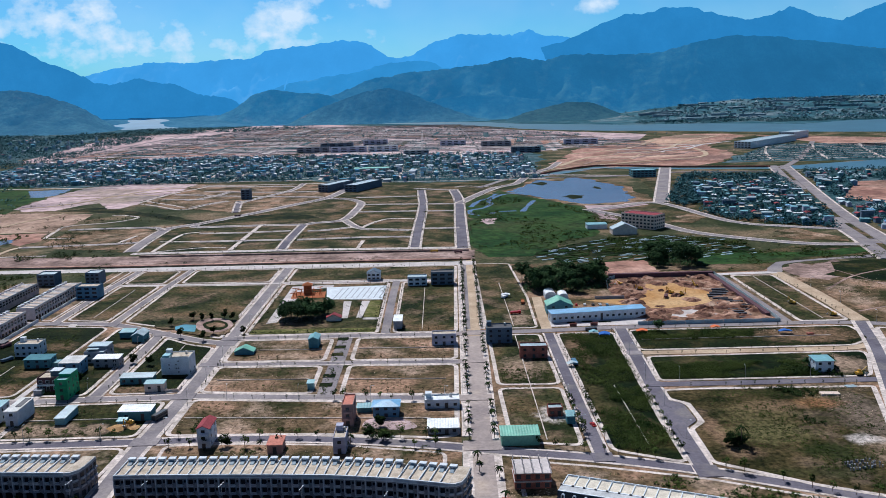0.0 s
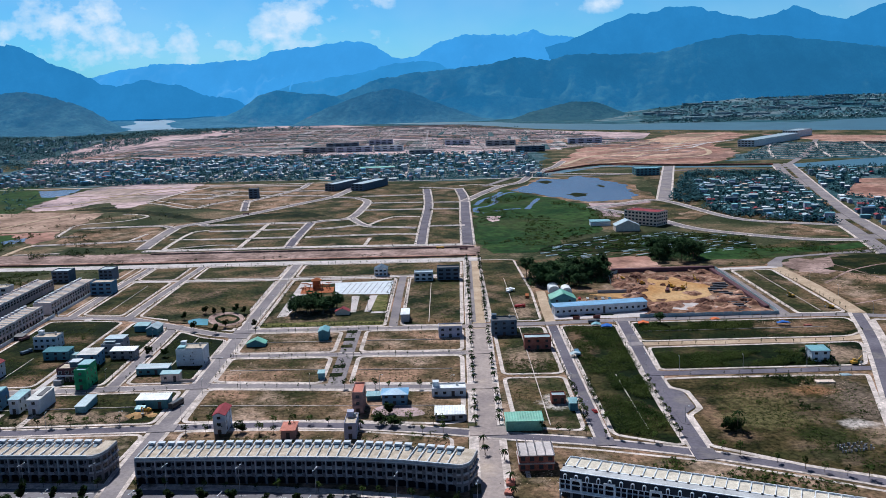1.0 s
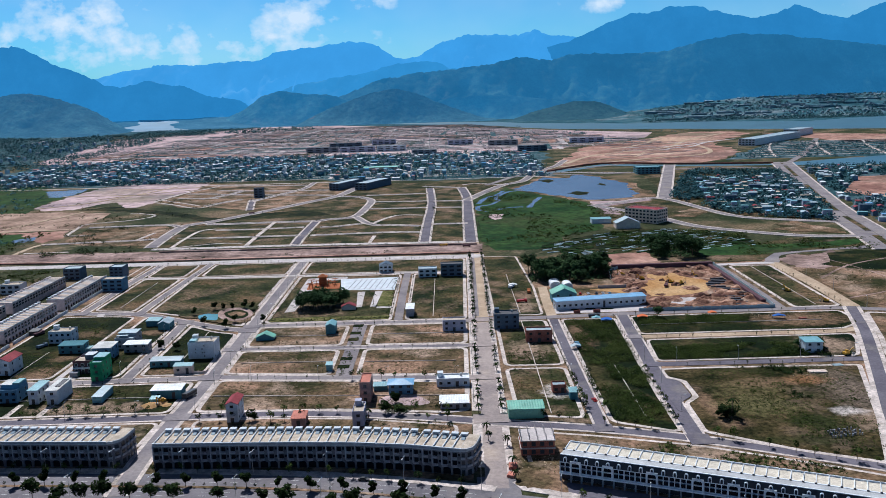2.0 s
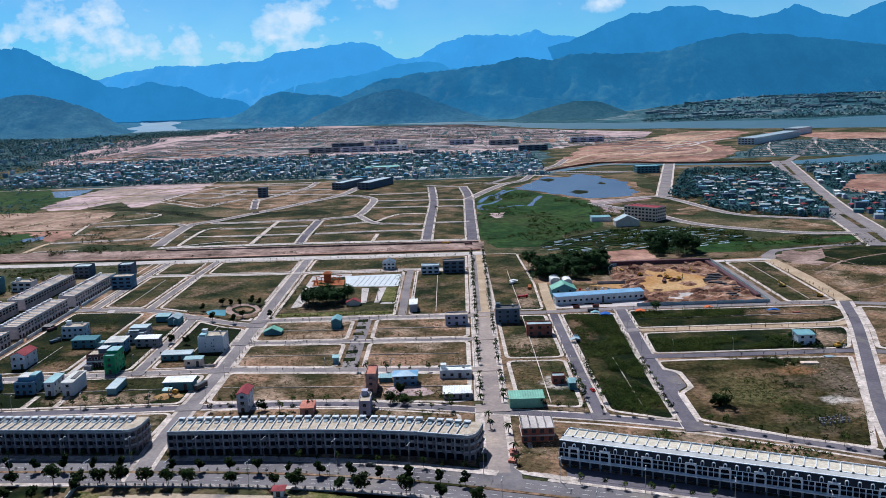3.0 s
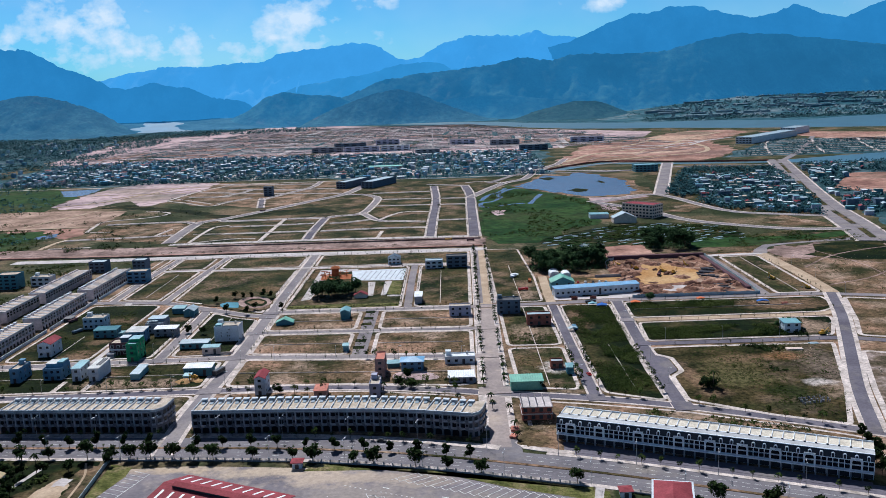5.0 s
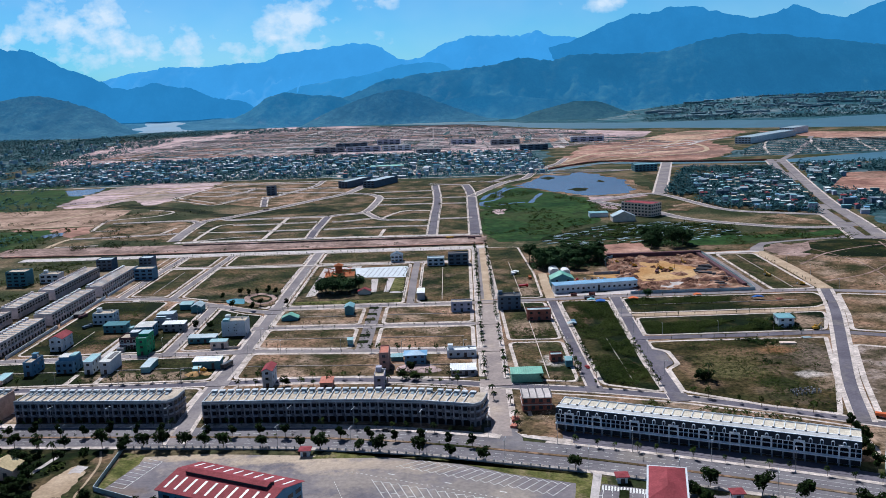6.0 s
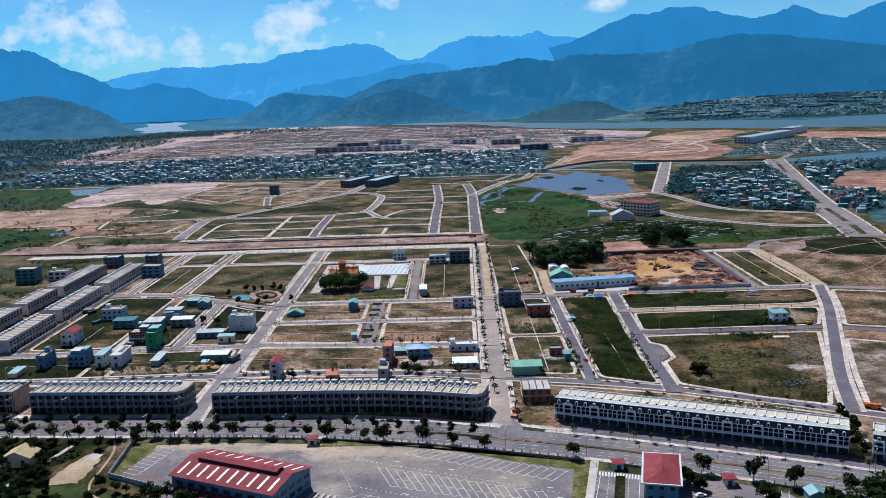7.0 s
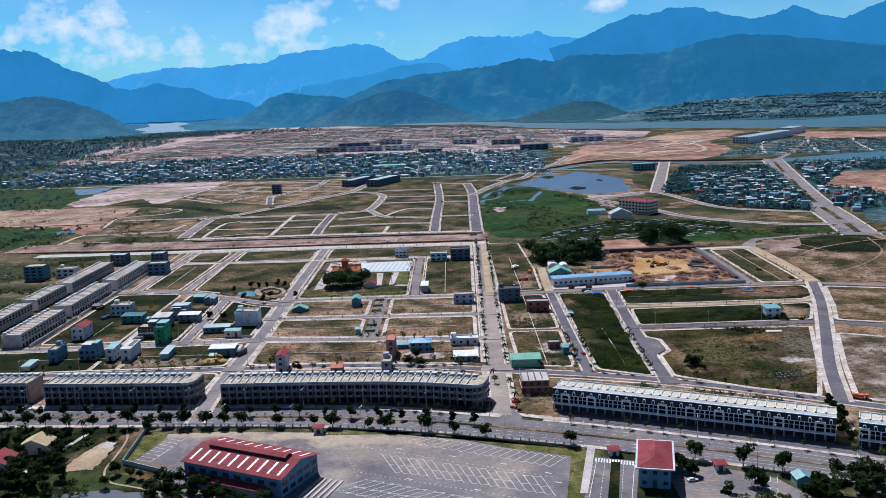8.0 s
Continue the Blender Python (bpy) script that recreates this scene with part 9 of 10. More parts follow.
scrub("weeds", weeds, scatter([(-225, 600), (-148, 560), (-148, 705), (-225, 708)], 700, 0.3, 0.9, 13, 0.0) + scatter([(-32, 556), (4, 556), (4, 698), (-32, 700)], 450, 0.3, 1.0, 14, 0.0)
      + scatter([(-130, 560), (-48, 560), (-48, 636), (-130, 640)], 350, 0.4, 1.2, 15, 0.05) + scatter([(-270, 610), (-240, 606), (-240, 710), (-270, 712)], 260, 0.3, 0.9, 16, 0.0), 0.30, 16, 6)
scrub("weeds", weeds, scatter([(-130, 388), (0, 380), (0, 420), (-130, 432)], 260, 0.3, 1.1, 17, 0.1) + scatter([(-130, 340), (0, 332), (0, 366), (-130, 372)], 260, 0.4, 1.4, 18, 0.05)
      + scatter([(-130, 450), (0, 440), (0, 540), (-130, 540)], 420, 0.25, 0.8, 19, 0.12), 0.30, 18, 7)
scrub("undergrowth", "dense dark undergrowth beside the coach station", scatter([(-320, 304), (-168, 288), (-192, 262), (-186, 236), (-125, 222), (-140, 110), (-330, 110)], 2300, 0.7, 2.3, 20, -0.1), 0.5, 13, 8)
scrub("undergrowth", "dark scrub along the white terraces and station yard", scatter([(100, 200), (170, 196), (230, 160), (230, 110), (120, 110)], 900, 0.8, 2.4, 21, -0.2) + scatter([(80, 322), (150, 292), (156, 302), (90, 332)], 160, 0.6, 1.5, 22, -0.2), 0.5, 13, 9)
scrub("undergrowth", "scrub and trees beside the cream terraces", scatter([(-324, 450), (-315, 450), (-316, 700), (-326, 700)], 300, 0.8, 2.0, 23, -0.3) + scatter([(-420, 700), (-300, 735), (-300, 765), (-440, 770)], 350, 0.6, 1.8, 24, -0.1)
      + scatter([(-480, 470), (-365, 480), (-370, 700), (-480, 700)], 700, 0.6, 2.2, 25, 0.0), 0.5, 12, 10)
scrub("reeds", "reeds and scrub in the green marsh and gardens", scatter([(36, 850), (100, 812), (216, 1010), (110, 1280), (60, 1230), (36, 1110)], 900, 0.8, 2.6, 26, 0.0, 0.012) + scatter([(120, 810), (270, 788), (328, 822), (250, 900), (150, 880)], 420, 0.8, 3.0, 27, 0.1)
      + scatter([(240, 716), (290, 745), (520, 756), (530, 800), (330, 812), (240, 780)], 600, 0.7, 2.2, 28, 0.0) + scatter([(-660, 1030), (-480, 1000), (-470, 850), (-560, 790), (-800, 900)], 600, 1.0, 3.5, 29, 0.0), 0.5, 9, 11)
scrub("far_trees", "scattered trees among the far houses", scatter([(-900, 1560), (-260, 1560), (180, 1500), (190, 2060), (-560, 2180), (-950, 2100)], 6800, 2.8, 6.2, 30, -0.25, 0.01), 0.42, 9, 12, HAZED_LEAF, 1.5, "trees")
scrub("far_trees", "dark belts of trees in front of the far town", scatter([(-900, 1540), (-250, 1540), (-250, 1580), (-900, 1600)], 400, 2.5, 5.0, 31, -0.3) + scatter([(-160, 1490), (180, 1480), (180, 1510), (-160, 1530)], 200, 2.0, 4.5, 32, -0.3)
      + scatter([(-1500, 1600), (-950, 1500), (-950, 2200), (-1050, 3300), (-2200, 3900)], 6500, 4.0, 9.0, 33, -0.25, 0.006), 0.42, 9, 13, HAZED_LEAF, 1.5, "trees")
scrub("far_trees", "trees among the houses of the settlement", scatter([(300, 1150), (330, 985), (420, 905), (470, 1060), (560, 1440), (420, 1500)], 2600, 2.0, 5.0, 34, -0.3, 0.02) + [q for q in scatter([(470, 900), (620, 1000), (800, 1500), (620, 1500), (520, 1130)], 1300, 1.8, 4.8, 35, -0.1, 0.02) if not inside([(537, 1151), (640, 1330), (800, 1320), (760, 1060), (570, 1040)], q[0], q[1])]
      + scatter([(556, 1690), (900, 1660), (1150, 1900), (820, 2150)], 1200, 1.8, 3.2, 36, -0.2, 0.02), 0.5, 14, 14, HAZED_LEAF, 2.0, "trees")
scrub("far_trees", "rows of small trees on the levelled land", [(-960 + 33 * (k % 46) + rnd.uniform(-5, 5), 2230 + 31 * (k // 46) + rnd.uniform(-6, 6), rnd.uniform(1.8, 3.6)) for k in range(46 * 40) if rnd.random() < 0.8 and -960 + 33 * (k % 46) < 520 - 0.4 * (31 * (k // 46) - 300)], 0.5, 6, 15, HAZED_LEAF, 1.5, "trees")
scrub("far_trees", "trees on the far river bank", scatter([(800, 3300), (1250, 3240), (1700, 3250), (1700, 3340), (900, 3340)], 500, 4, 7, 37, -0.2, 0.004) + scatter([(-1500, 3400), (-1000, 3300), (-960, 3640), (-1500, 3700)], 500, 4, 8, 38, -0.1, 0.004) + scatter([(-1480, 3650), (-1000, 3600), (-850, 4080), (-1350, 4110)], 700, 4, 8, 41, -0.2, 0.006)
      + scatter([(300, 3000), (720, 2640), (760, 2680), (330, 3040)], 60, 2, 5, 39, 0.0), 0.42, 8, 16, HAZED_LEAF, 1.2, "trees")
scrub("young_trees", "thin street trees of the far quarter", [(x + rnd.uniform(-2, 2), y, rnd.uniform(0.7, 1.3)) for pts in (((-33, 870), (-33, 1190)), ((-21, 870), (-21, 1190)), ((14, 870), (16, 1180)), ((31, 870), (33, 1180)), ((-320, 866), (20, 850)), ((-160, 935), (-30, 930)), ((-300, 1160), (-180, 1300)), ((-155, 880), (-155, 1020)), ((-340, 900), (-340, 1040)), ((-100, 1190), (-30, 1195)))
      for k in range(int(math.dist(*pts) / 9)) for x, y in [(pts[0][0] + (pts[1][0] - pts[0][0]) * 9 * k / math.dist(*pts), pts[0][1] + (pts[1][1] - pts[0][1]) * 9 * k / math.dist(*pts))]]
      + [(x + rnd.uniform(-1, 1), y, rnd.uniform(0.6, 1.1)) for x in range(-440, 10, 9) for y in (770 + 0.02 * abs(x), 797 + 0.02 * abs(x))], 0.5, 9, 17, LEAF, 1.8, "trees")

spots = []
for pts, w in FAR_STREETS:
    line = smooth(pts, 4)
    for a, b in zip(line, line[1:]):
        n = max(int((b - a).length / 11), 1)
        d = (b - a).normalized()
        for k in range(n):
            for sg in (-1, 1):
                if rnd.random() < 0.75:
                    p = a.lerp(b, (k + rnd.uniform(0.2, 0.8)) / n)
                    spots.append((p.x - sg * d.y * (w / 2 + 1.6), p.y + sg * d.x * (w / 2 + 1.6), rnd.uniform(0.8, 1.7)))
scrub("young_trees", "young trees in rows along the far streets", spots, 0.5, 8, 18, LEAF, 1.8, "trees")
scrub("bushes", "dark bushes round the house and along the broad plot", scatter([(184, 450), (202, 448), (202, 462), (188, 464)], 60, 1.2, 2.6, 81, -0.4) + scatter([(206, 444), (214, 444), (214, 462), (208, 462)], 30, 1.2, 2.6, 82, -0.4) + scatter([(150, 429), (183, 430), (190, 417), (178, 416), (165, 424)], 90, 0.7, 1.7, 83, -0.2) + scatter([(160, 392), (170, 390), (177, 380), (166, 380)], 30, 0.7, 1.5, 84, -0.3)
      + scatter([(-35, 376), (-48, 388), (-40, 396), (-20, 376)], 50, 0.8, 2.0, 85, -0.2) + scatter([(-122, 390), (-112, 388), (-112, 402), (-120, 408)], 40, 0.8, 1.8, 86, -0.3) + scatter([(-202, 435), (-187, 426), (-176, 412), (-184, 410)], 30, 0.5, 1.2, 87, -0.2), 0.4, 16, 24, LEAF, 1.3)
scrub("scrub", "dark scrub and trees on the western fields", scatter([(-480, 900), (-340, 880), (-340, 1040), (-480, 1060)], 120, 1.0, 3.0, 51, 0.1, 0.02) + scatter([(-700, 1040), (-360, 1040), (-320, 1280), (-640, 1300)], 240, 1.0, 3.2, 52, 0.15, 0.012)
      + scatter([(-330, 790), (-60, 800), (-60, 815), (-330, 815)], 90, 0.8, 2.0, 53, 0.0) + scatter([(-420, 840), (-330, 850), (-330, 870), (-440, 880)], 70, 1.5, 3.5, 54, 0.0), 0.42, 10, 19, LEAF, 1.4, "shrubs")
scrub("scrub", "rough bushes and weeds on the dry land", scatter([(286, 562), (440, 520), (510, 700), (400, 742), (312, 732)], 500, 0.5, 1.6, 55, 0.1, 0.02) + scatter([(124, 352), (178, 312), (222, 430), (132, 430)], 340, 0.5, 1.5, 56, 0.12, 0.04) + scatter([(232, 405), (330, 360), (390, 328), (338, 235), (200, 300)], 240, 0.4, 1.2, 57, 0.12, 0.03), 0.35, 12, 20)
scrub("planted_beds", "small shrubs in the beds of the walkway", [(-64 + rnd.uniform(-2.5, 2.5), y + rnd.uniform(-1, 1), rnd.uniform(0.6, 1.4)) for y in range(438, 544, 3)], 0.45, 12, 23, SHRUB, 1.3, "shrubs")
tufts = "low tufts of grass and weeds on the vacant plots"
for k, (poly, n) in enumerate((([(-131, 390), (0, 381), (0, 420), (-131, 433)], 900), ([(-131, 449), (-74, 443), (-74, 484), (-131, 487)], 500), ([(-54, 441), (1, 436), (1, 481), (-54, 484)], 500), ([(-131, 501), (-74, 499), (-74, 540), (-131, 541)], 500), ([(-54, 499), (1, 496), (1, 538), (-54, 540)], 500),
                               ([(-224, 600), (-149, 552), (-149, 705), (-224, 708)], 1500), ([(-32, 555), (3, 555), (5, 699), (-32, 700)], 900), ([(-130, 720), (4, 714), (4, 764), (-130, 769)], 1000), ([(-286, 449), (-236, 449), (-235, 582), (-286, 586)], 1100), ([(-180, 449), (-148, 449), (-148, 530), (-180, 552)], 600),
                               ([(-395, 390), (-149, 389), (-149, 431), (-395, 430)], 1500), ([(31, 372), (59, 366), (59, 538), (31, 538)], 900), ([(30, 560), (60, 560), (58, 766), (30, 768)], 900), ([(124, 353), (178, 312), (222, 430), (134, 430)], 2600), ([(237, 558), (267, 558), (268, 692), (237, 693)], 700),
                               ([(120, 503), (250, 503), (258, 541), (120, 541)], 900), ([(286, 565), (440, 520), (510, 700), (310, 732)], 1500), ([(205, 300), (340, 236), (390, 328), (232, 402)], 1200), ([(250, 444), (430, 372), (440, 485), (280, 532)], 1200), ([(-127, 340), (-2, 326), (-2, 358), (-127, 373)], 700),
                               ([(30, 306), (156, 268), (172, 290), (60, 338)], 700), ([(-270, 608), (-240, 604), (-240, 711), (-270, 712)], 500), ([(-220, 724), (-150, 721), (-150, 769), (-220, 771)], 500))):
    scrub("grass_tufts", tufts, scatter(poly, n, 0.25, 0.75, 60 + k, -0.12, 0.045), 0.7, 5, 60 + k, SHRUB if k % 3 else WEED, 0.8, "grass")
scrub("hedge", "clipped hedges and shrubs round the park", [(x + rnd.uniform(-0.5, 0.5), 558 + rnd.uniform(-1, 4), rnd.uniform(0.7, 1.6)) for x in range(-130, -46, 2)] + [(-130 + rnd.uniform(-1, 2), y, rnd.uniform(0.6, 1.3)) for y in range(560, 700, 3)]
      + [(-47 + rnd.uniform(-2, 1), y, rnd.uniform(0.6, 1.3)) for y in range(560, 700, 3)] + [(x, 699 + rnd.uniform(-1, 1), rnd.uniform(0.6, 1.4)) for x in range(-128, -46, 3)] + [(-66 + rnd.uniform(-1, 1), y, rnd.uniform(0.5, 1.0)) for y in range(592, 642, 3)], 0.5, 12, 61, LEAF, 1.1)

# beds of the market garden
rnd = random.Random(9)
green, cover = Shape(), Shape()
for k in range(1100):
    x, y = rnd.uniform(80, 360), rnd.uniform(760, 960)
    if inside([(84, 797), (102, 835), (134, 858), (187, 893), (245, 896), (298, 843), (290, 787), (232, 772), (150, 764), (107, 766)], x, y):
        (cover if rnd.random() < 0.3 else green).turned(x, y, rnd.choice((24, 26, 22)) + rnd.uniform(-3, 3), rnd.uniform(6, 13), rnd.uniform(0.9, 1.8), 0, rnd.uniform(0.3, 0.8))
part("garden_beds", green, MARSH, kind="stuff", label="green vegetable beds in rows", category="garden")
part("covered_beds", cover, PALE_ROOF, kind="stuff", label="vegetable beds under pale plastic covers", category="garden")


# ---- houses of the settlement and of the far town ----
def small_house(x, y, w, d, h, turn, gable, rnd):
    s = Shape().box(-w / 2, -d / 2, 0, w / 2, d / 2, h)
    r = Shape()
    if gable:
        a, b = w / 2 + 0.4, d / 2 + 0.4
        v = [(-a, -b, h - 0.1), (0, -b, h + 0.2 * w), (a, -b, h - 0.1), (-a, b, h - 0.1), (0, b, h + 0.2 * w), (a, b, h - 0.1)]
        v += [(x_, y_, z_ - 0.15) for x_, y_, z_ in v]
        r.add(v, [(0, 1, 4, 3), (1, 2, 5, 4), (6, 9, 10, 7), (7, 10, 11, 8), (0, 3, 9, 6), (2, 8, 11, 5), (0, 6, 7, 1), (1, 7, 8, 2), (3, 4, 10, 9), (4, 5, 11, 10)])
        s.add([(-w / 2, -d / 2, h), (w / 2, -d / 2, h), (0, -d / 2, h + 0.2 * w - 0.1), (-w / 2, d / 2, h), (w / 2, d / 2, h), (0, d / 2, h + 0.2 * w - 0.1)], [(0, 1, 2), (4, 3, 5)])
    else:
        r.box(-w / 2 - 0.25, -d / 2 - 0.4, h, w / 2 + 0.25, d / 2 + 0.25, h + 0.3)
    return s, r


# no white or cream: shade on the walls is put in as darker paints
SMALL_PAINTS = [LILAC, GREY, BLUE, SLATE_W, TEAL, GREY, SLATE_W]
SMALL_ROOFS = [PALE_ROOF, CYAN_ROOF, DECK, RED_ROOF, WHITE_ROOF, SLATE_W, PALE_ROOF, CYAN_ROOF, BLUE_ROOF]
rnd = random.Random(31)
kinds = []
for k in range(18):
    w, d, h = rnd.uniform(5, 7.5), rnd.uniform(9, 14), rnd.choice((3.5, 4, 4, 4.5, 6, 7, 8.5))
    wall_mat, roof_mat, gable = SMALL_PAINTS[k % 7], SMALL_ROOFS[(k * 5) % 9], k % 3 == 0
    ob = thing("house", 0, -650, 0, 0, "small %s house of the settlement with a %s roof" % ({WHITE: "white", GREY: "grey", BLUE: "blue", CREAM: "cream", TEAL: "teal", LILAC: "lilac", SLATE_W: "dark grey"}[wall_mat],
               {PALE_ROOF: "pale metal", CYAN_ROOF: "cyan metal", DECK: "flat concrete", RED_ROOF: "red", WHITE_ROOF: "white metal", SLATE_W: "grey", DARK: "dark", BLUE_ROOF: "blue metal"}[roof_mat]), "house", "settlement houses")
    s, r = small_house(0, 0, w, d, h, 0, gable, rnd)
    part("wall", s, wall_mat, ob)
    part("roof", r, roof_mat, ob)
    kinds.append(ob)
used = set()


def settle(x, y, turn, rnd):
    k = rnd.choice(kinds)
    m = pose(x, y, 0, 0, 0, turn)
    if k.name not in used:
        used.add(k.name)
        k.matrix_basis = m
    else:
        copy_thing(k, m).scale = (rnd.uniform(0.9, 1.25), rnd.uniform(0.9, 1.2), rnd.uniform(0.85, 1.15))


place = [(300, 1165), (332, 1010), (385, 935), (425, 925), (470, 1080), (556, 1430), (430, 1490), (370, 1420)]
n = 0
for row in range(28):
    for col in range(22):
        x, y = 300 + 12 * col + 0.22 * (row * 20) + rnd.uniform(-2.5, 2.5), 920 + 20 * row + rnd.uniform(-3, 3)
        if inside(place, x, y) and rnd.random() < 0.74 and n < 175:
            settle(x, y, rnd.choice((-14, 76, -14)) + rnd.uniform(-4, 4), rnd)
            n += 1
place = [(445, 880), (480, 880), (560, 1040), (640, 1350), (760, 1420), (660, 1490), (612, 1480), (525, 1170)]
for row in range(30):
    for col in range(22):
        x, y = 440 + 13 * col + rnd.uniform(-3, 3), 880 + 21 * row + rnd.uniform(-3, 3)
        if inside(place, x, y) and not inside([(537, 1151), (640, 1330), (800, 1320), (760, 1060), (570, 1040)], x, y) and rnd.random() < 0.5 and n < 260:
            settle(x, y, rnd.choice((-14, 76)) + rnd.uniform(-4, 4), rnd)
            n += 1
# the far town: too many and too small to pick apart
walls, roofs = Shape(), Shape()
rnd = random.Random(57)


def fill(poly, gx, gy, chance, lo, hi, seed):
    xs, ys = [p[0] for p in poly], [p[1] for p in poly]
    x = min(xs)
    while x < max(xs):
        y = min(ys)
        while y < max(ys):
            px, py = x + rnd.uniform(-3, 3), y + rnd.uniform(-5, 5)
            if inside(poly, px, py) and rnd.random() < chance * (0.55 + 0.9 * (noise.noise((px * 0.006, py * 0.006, seed)) + 0.5)):
                w, d, h = rnd.uniform(4, 8), rnd.uniform(7, 14), rnd.uniform(lo, hi)
                s, r = small_house(0, 0, w, d, h, 0, rnd.random() < 0.45, rnd)
                c, q = (1, 0) if rnd.random() < 0.6 else (0, 1)
                base = rise(px, py) if py > 3300 and px > 640 else 0
                for src, dst in ((s, walls), (r, roofs)):
                    dst.add([(px + c * vx - q * vy, py + q * vx + c * vy, vz + base) for vx, vy, vz in src.v], src.f)
            y += gy
        x += gx


fill([(-900, 1570), (-700, 1560), (-260, 1600), (-150, 1500), (170, 1480), (190, 2050), (-100, 2060), (-560, 2160), (-950, 2080)], 15, 24, 0.55, 3.5, 9.5, 3)
fill([(-1500, 2300), (-1100, 2200), (-1100, 3200), (-1500, 3400)], 40, 60, 0.35, 5, 12, 6)
fill([(-1500, 1900), (-950, 1700), (-900, 2050), (-1100, 2250)], 30, 44, 0.35, 4, 9, 8)
fill([(960, 1650), (1200, 1600), (1500, 1850), (1250, 2000)], 16, 30, 0.6, 7, 12, 7)
part("town_walls", walls, HAZED_TOWN_WALL, kind="stuff", label="walls of the many small houses of the far town", category="town")
part("town_roofs", roofs, HAZED_TOWN_ROOF, kind="stuff", label="coloured roofs of the many houses of the far town", category="town")
# blue-grey and low in contrast: haze over the river is put into these paints
HAZED_BANK_WALL = islands("far_bank_walls", [(0.14, 0.22, 0.26), (0.2, 0.28, 0.32), (0.1, 0.18, 0.22), (0.3, 0.36, 0.4)])
HAZED_BANK_ROOF = islands("far_bank_roofs", [(0.12, 0.2, 0.25), (0.2, 0.29, 0.34), (0.09, 0.17, 0.21), (0.34, 0.42, 0.46), (0.16, 0.22, 0.26), (0.12, 0.24, 0.3), (0.45, 0.52, 0.56)])
walls, roofs = Shape(), Shape()
fill([(860, 3400), (1250, 3350), (1900, 3330), (2700, 3500), (2700, 4100), (1500, 4130), (1000, 4000)], 21, 36, 0.34, 4, 7, 5)
for k in range(60):
    x, y = rnd.uniform(900, 2500), rnd.uniform(3420, 4120)
    a = rnd.uniform(-6, 6)
    z = rise(x, y)
    long_, wide_ = rnd.uniform(40, 130), rnd.uniform(9, 22)
    walls.turned(x, y, a, long_, wide_, z - 4, z + 5)
    roofs.turned(x, y, a, long_ + 2, wide_ + 2, z + 5, z + 6.5)
part("town_walls", walls, HAZED_BANK_WALL, kind="stuff", label="haze-tinted blue-grey walls of the houses across the river", category="town")
part("town_roofs", roofs, HAZED_BANK_ROOF, kind="stuff", label="haze-tinted blue-grey roofs of the houses across the river", category="town")
# lines and clumps of trees over the levelled land and the town
rnd = random.Random(91)
s = Shape()


def clump(x, y, r, n, z=0.0):
    for q in range(n):
        a, b = rnd.uniform(0, 6.283), r * math.sqrt(rnd.random())
        s.leaf((x + b * math.cos(a), y + b * math.sin(a), z + r * rnd.uniform(0.25, 1.1)), 0.42 * r * rnd.uniform(0.6, 1.1), rnd)


for k in range(30):
    y = 2235 + 52 * k
    left, right = -1000 + 0.12 * (y - 2200), min(540 - 0.33 * (y - 2400), 540)
    x = left
    while x < right:
        if noise.noise((x * 0.004, y * 0.004, 4)) > -0.12:
            clump(x, y + 40 - 100 * (x - left) / (right - left) + rnd.uniform(-5, 5), rnd.uniform(2.4, 4.6), 5)
        x += rnd.uniform(13, 34)
for k in range(70):
    x, y = rnd.uniform(-960, 420), rnd.uniform(2220, 3300)
    for q in range(rnd.randint(3, 9)):
        clump(x + rnd.uniform(-34, 34), y + rnd.uniform(-12, 12), rnd.uniform(4, 7), 7)
for k in range(1500):
    x, y = rnd.uniform(-950, 190), rnd.uniform(1560, 2130)
    if noise.noise((x * 0.008, y * 0.008, 9)) > -0.08:
        clump(x, y, rnd.uniform(3, 6), 8)
for k in range(420):
    x = rnd.uniform(-1500, -560)
    clump(x, rnd.uniform(3350, 3700) + 0.25 * (x + 1500), rnd.uniform(6, 12), 7)
for k in range(900):
    x = rnd.uniform(760, 2700)
    y = rnd.uniform(3330, 3430) if k % 3 else rnd.uniform(3430, 4100)
    clump(x, y, rnd.uniform(6, 11), 7, rise(x, y))
for k in range(260):
    x, y = rnd.choice(((-720, 1330), (-800, 1480), (-640, 930), (-560, 900), (-690, 1240)))
    clump(x + rnd.uniform(-60, 60), y + rnd.uniform(-50, 50), rnd.uniform(2.5, 5), 8)
part("far_trees", s, HAZED_LEAF, kind="stuff", label="lines and clumps of dark trees across the far land", category="trees")


# ---- lamps and poles ----
def street_lamp(label, h=9.0, double=True):
    ob = thing("street_lamp", 0, -650, 0, 0, label, "street lamp", "street lamps")
    part("pole", Shape().pole(0, 0, 0, h, 0.13, 0.07, 8).pole(0, 0, 0, 0.5, 0.25, 0.2, 8), STEEL, ob)
    for sg in ((-1, 1) if double else (1,)):
        arm = part("arm", Shape().box(min(0, sg * 1.8), -0.05, h - 0.1, max(0, sg * 1.8), 0.05, h + 0.02), STEEL, ob)
        part("lamp_head", Shape().box(sg * 1.6 - 0.45, -0.16, h - 0.12, sg * 1.6 + 0.45, 0.16, h + 0.1), WHITE, arm)
    return ob


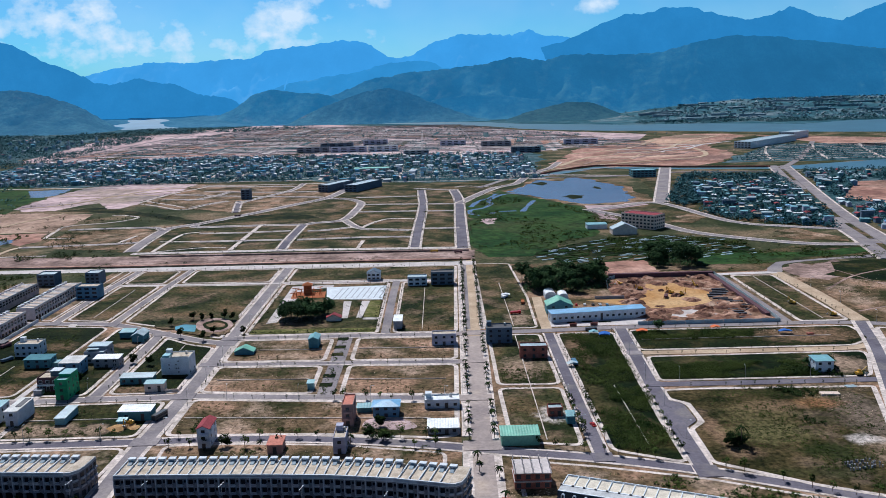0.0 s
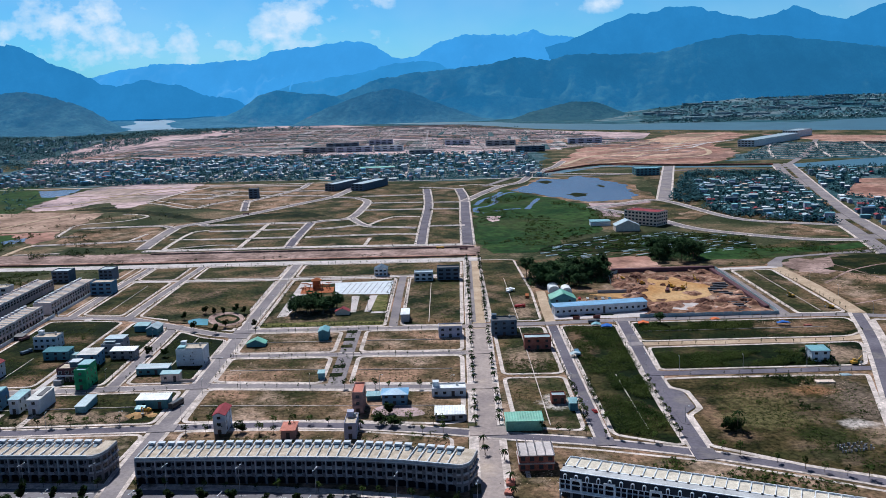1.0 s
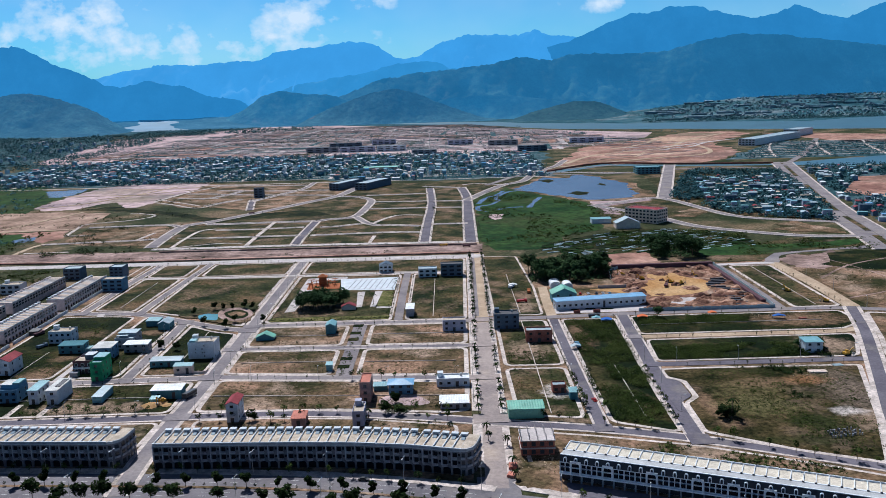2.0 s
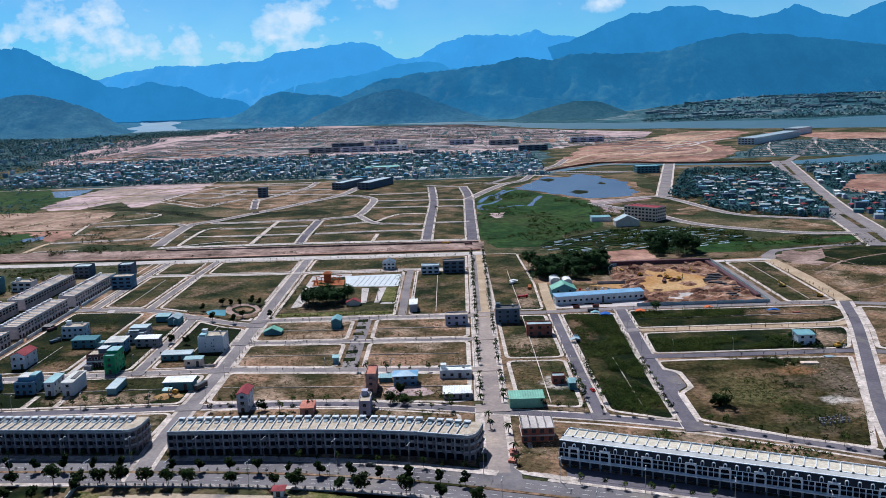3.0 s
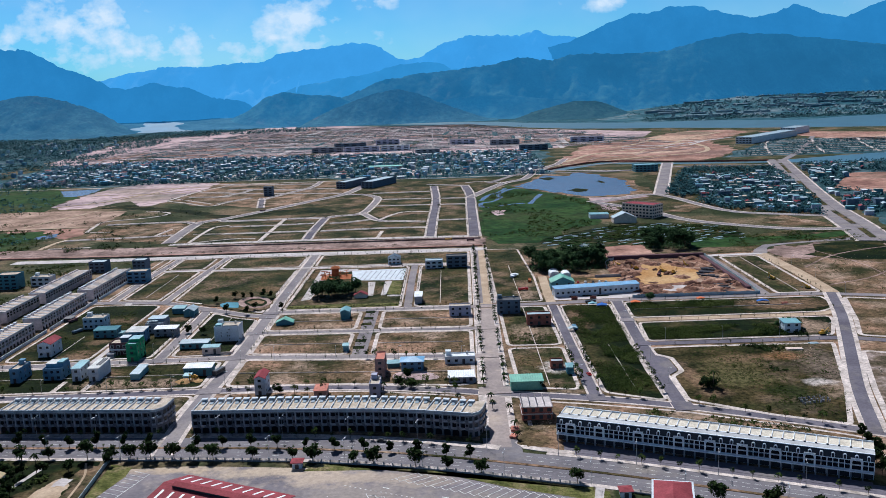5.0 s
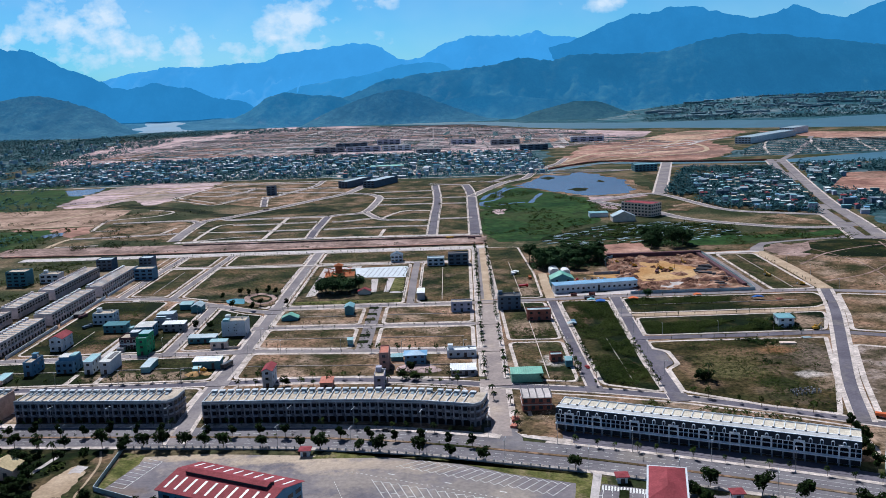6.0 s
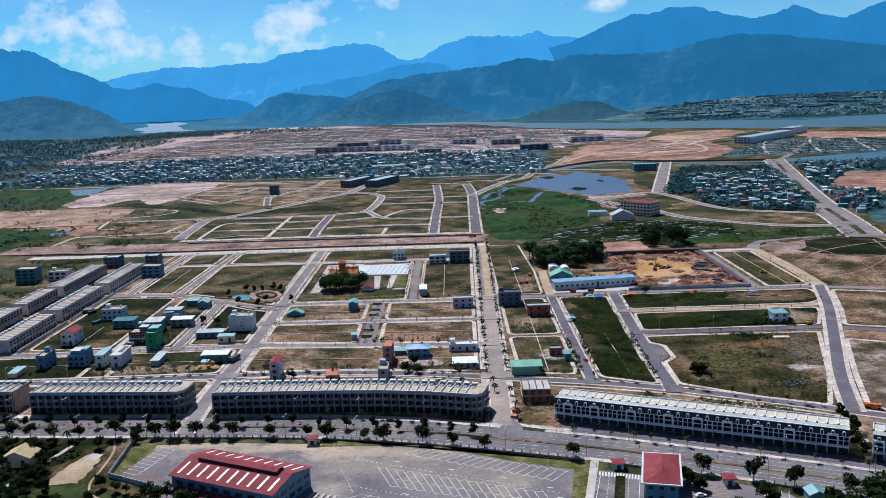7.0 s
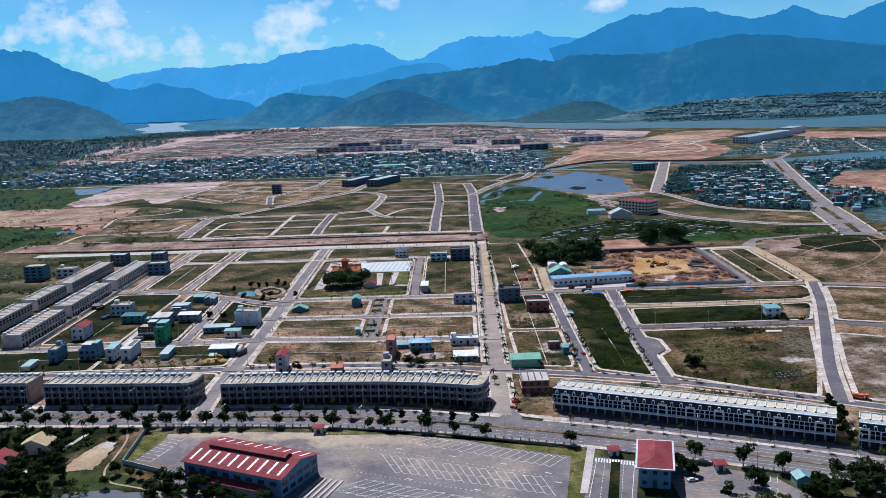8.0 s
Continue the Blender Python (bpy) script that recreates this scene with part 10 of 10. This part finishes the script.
LAMPS = [street_lamp("tall twin-armed steel street lamp on the boulevard", 10.5), street_lamp("single-armed steel street lamp by the street", 8.0, False)]
rnd = random.Random(4)
spots = [(*beside(x, 26.6), 0) for x in range(-240, 210, 30)] + [(*beside(x, 2.6), 0) for x in range(-225, 200, 34)]
spots += [(-134, y, 1) for y in range(390, 770, 38)] + [(main_x(y) - 8, y, 1) for y in range(390, 760, 40)] + [(x, 424 - 0.09 * x, 1) for x in range(-115, 0, 38)] + [(x, 384, 1) for x in range(-270, -150, 36)]
spots += [(x, 444 if x > 0 else 443, 1) for x in (125, 160, 195, 225)] + [(108, y, 1) for y in (370, 410, 450, 490, 530)] + [(62, y, 1) for y in (380, 420, 460, 500)] + [(-194, y, 1) for y in (450, 490, 530)] + [(282, y, 1) for y in (548, 600, 650)]
for k, (x, y, kind) in enumerate(spots):
    m = pose(x, y, 0, 0, 0, (90 - 15) if kind == 0 else rnd.choice((0, 90)))
    ob = LAMPS[kind]
    if k == 0 or (kind == 1 and ob.location.y < -600):
        ob.matrix_basis = m
    else:
        copy_thing(ob, m)

# low boundary lines between the building plots, and litter of stone and rubbish
s = Shape()
for a, b in (((-130, 409), (-8, 400)), ((-128, 465), (-76, 463)), ((-54, 461), (0, 458)), ((-128, 521), (-76, 519)), ((-54, 519), (0, 517)), ((45, 370), (45, 538)), ((46, 560), (45, 690)), ((-15, 560), (-15, 680)), ((89, 362), (89, 440)),
             ((122, 522), (240, 521)), ((252, 560), (252, 690)), ((-254, 612), (-254, 700)), ((-166, 470), (-166, 536)), ((-280, 410), (-150, 410)), ((-258, 450), (-258, 500)), ((330, 400), (300, 300))):
    d = Vector(b) - Vector(a)
    s.turned((a[0] + b[0]) / 2, (a[1] + b[1]) / 2, math.degrees(math.atan2(d.y, d.x)), d.length, 0.45, 0.15, 0.55)
part("plot_kerbs", s, PAVING, kind="stuff", label="low concrete lines between the vacant plots", category="kerb")
rnd = random.Random(6)
s = Shape()
for cx, cy, rx, ry, n in ((-20, 394, 16, 8, 160), (34, 318, 12, 8, 60), (190, 420, 14, 6, 60), (196, 400, 10, 20, 40), (-60, 470, 60, 10, 40), (-100, 400, 30, 12, 40), (55, 404, 10, 6, 60), (-70, 362, 60, 5, 80), (210, 535, 20, 6, 60), (150, 700, 60, 20, 80), (320, 650, 40, 60, 120)):
    for k in range(n):
        x, y, r = rnd.gauss(cx, rx * 0.5), rnd.gauss(cy, ry * 0.5), rnd.uniform(0.15, 0.5)
        s.turned(x, y, rnd.uniform(0, 90), r * rnd.uniform(0.7, 2), r, 0.15, 0.2 + r * rnd.uniform(0.3, 0.7))
part("rubble", s, SAND, kind="stuff", label="scattered pale rubble and rubbish on the plots", category="rubble")
patch("rubble_patch", [(-41, 390), (-40, 400), (-31.5, 404), (-18.2, 399), (-13.2, 389), (-20, 386)], PINK, "patch of crushed pale rubble", z=0.24, curve=5)
rnd = random.Random(43)
s = Shape()
for k in range(3600):
    x, y = rnd.uniform(850, 2700), rnd.uniform(3340, 4140)
    if noise.noise((x * 0.004, y * 0.006, 8)) > -0.05:
        r = rnd.uniform(3, 6)
        for q in range(6):
            s.leaf((x + rnd.uniform(-r, r), y + rnd.uniform(-r, r), rise(x, y) + rnd.uniform(1, r * 1.3)), r * 0.55, rnd)
part("far_woods", s, HAZED_LEAF, kind="stuff", label="dark woods among the houses of the far bank", category="trees")
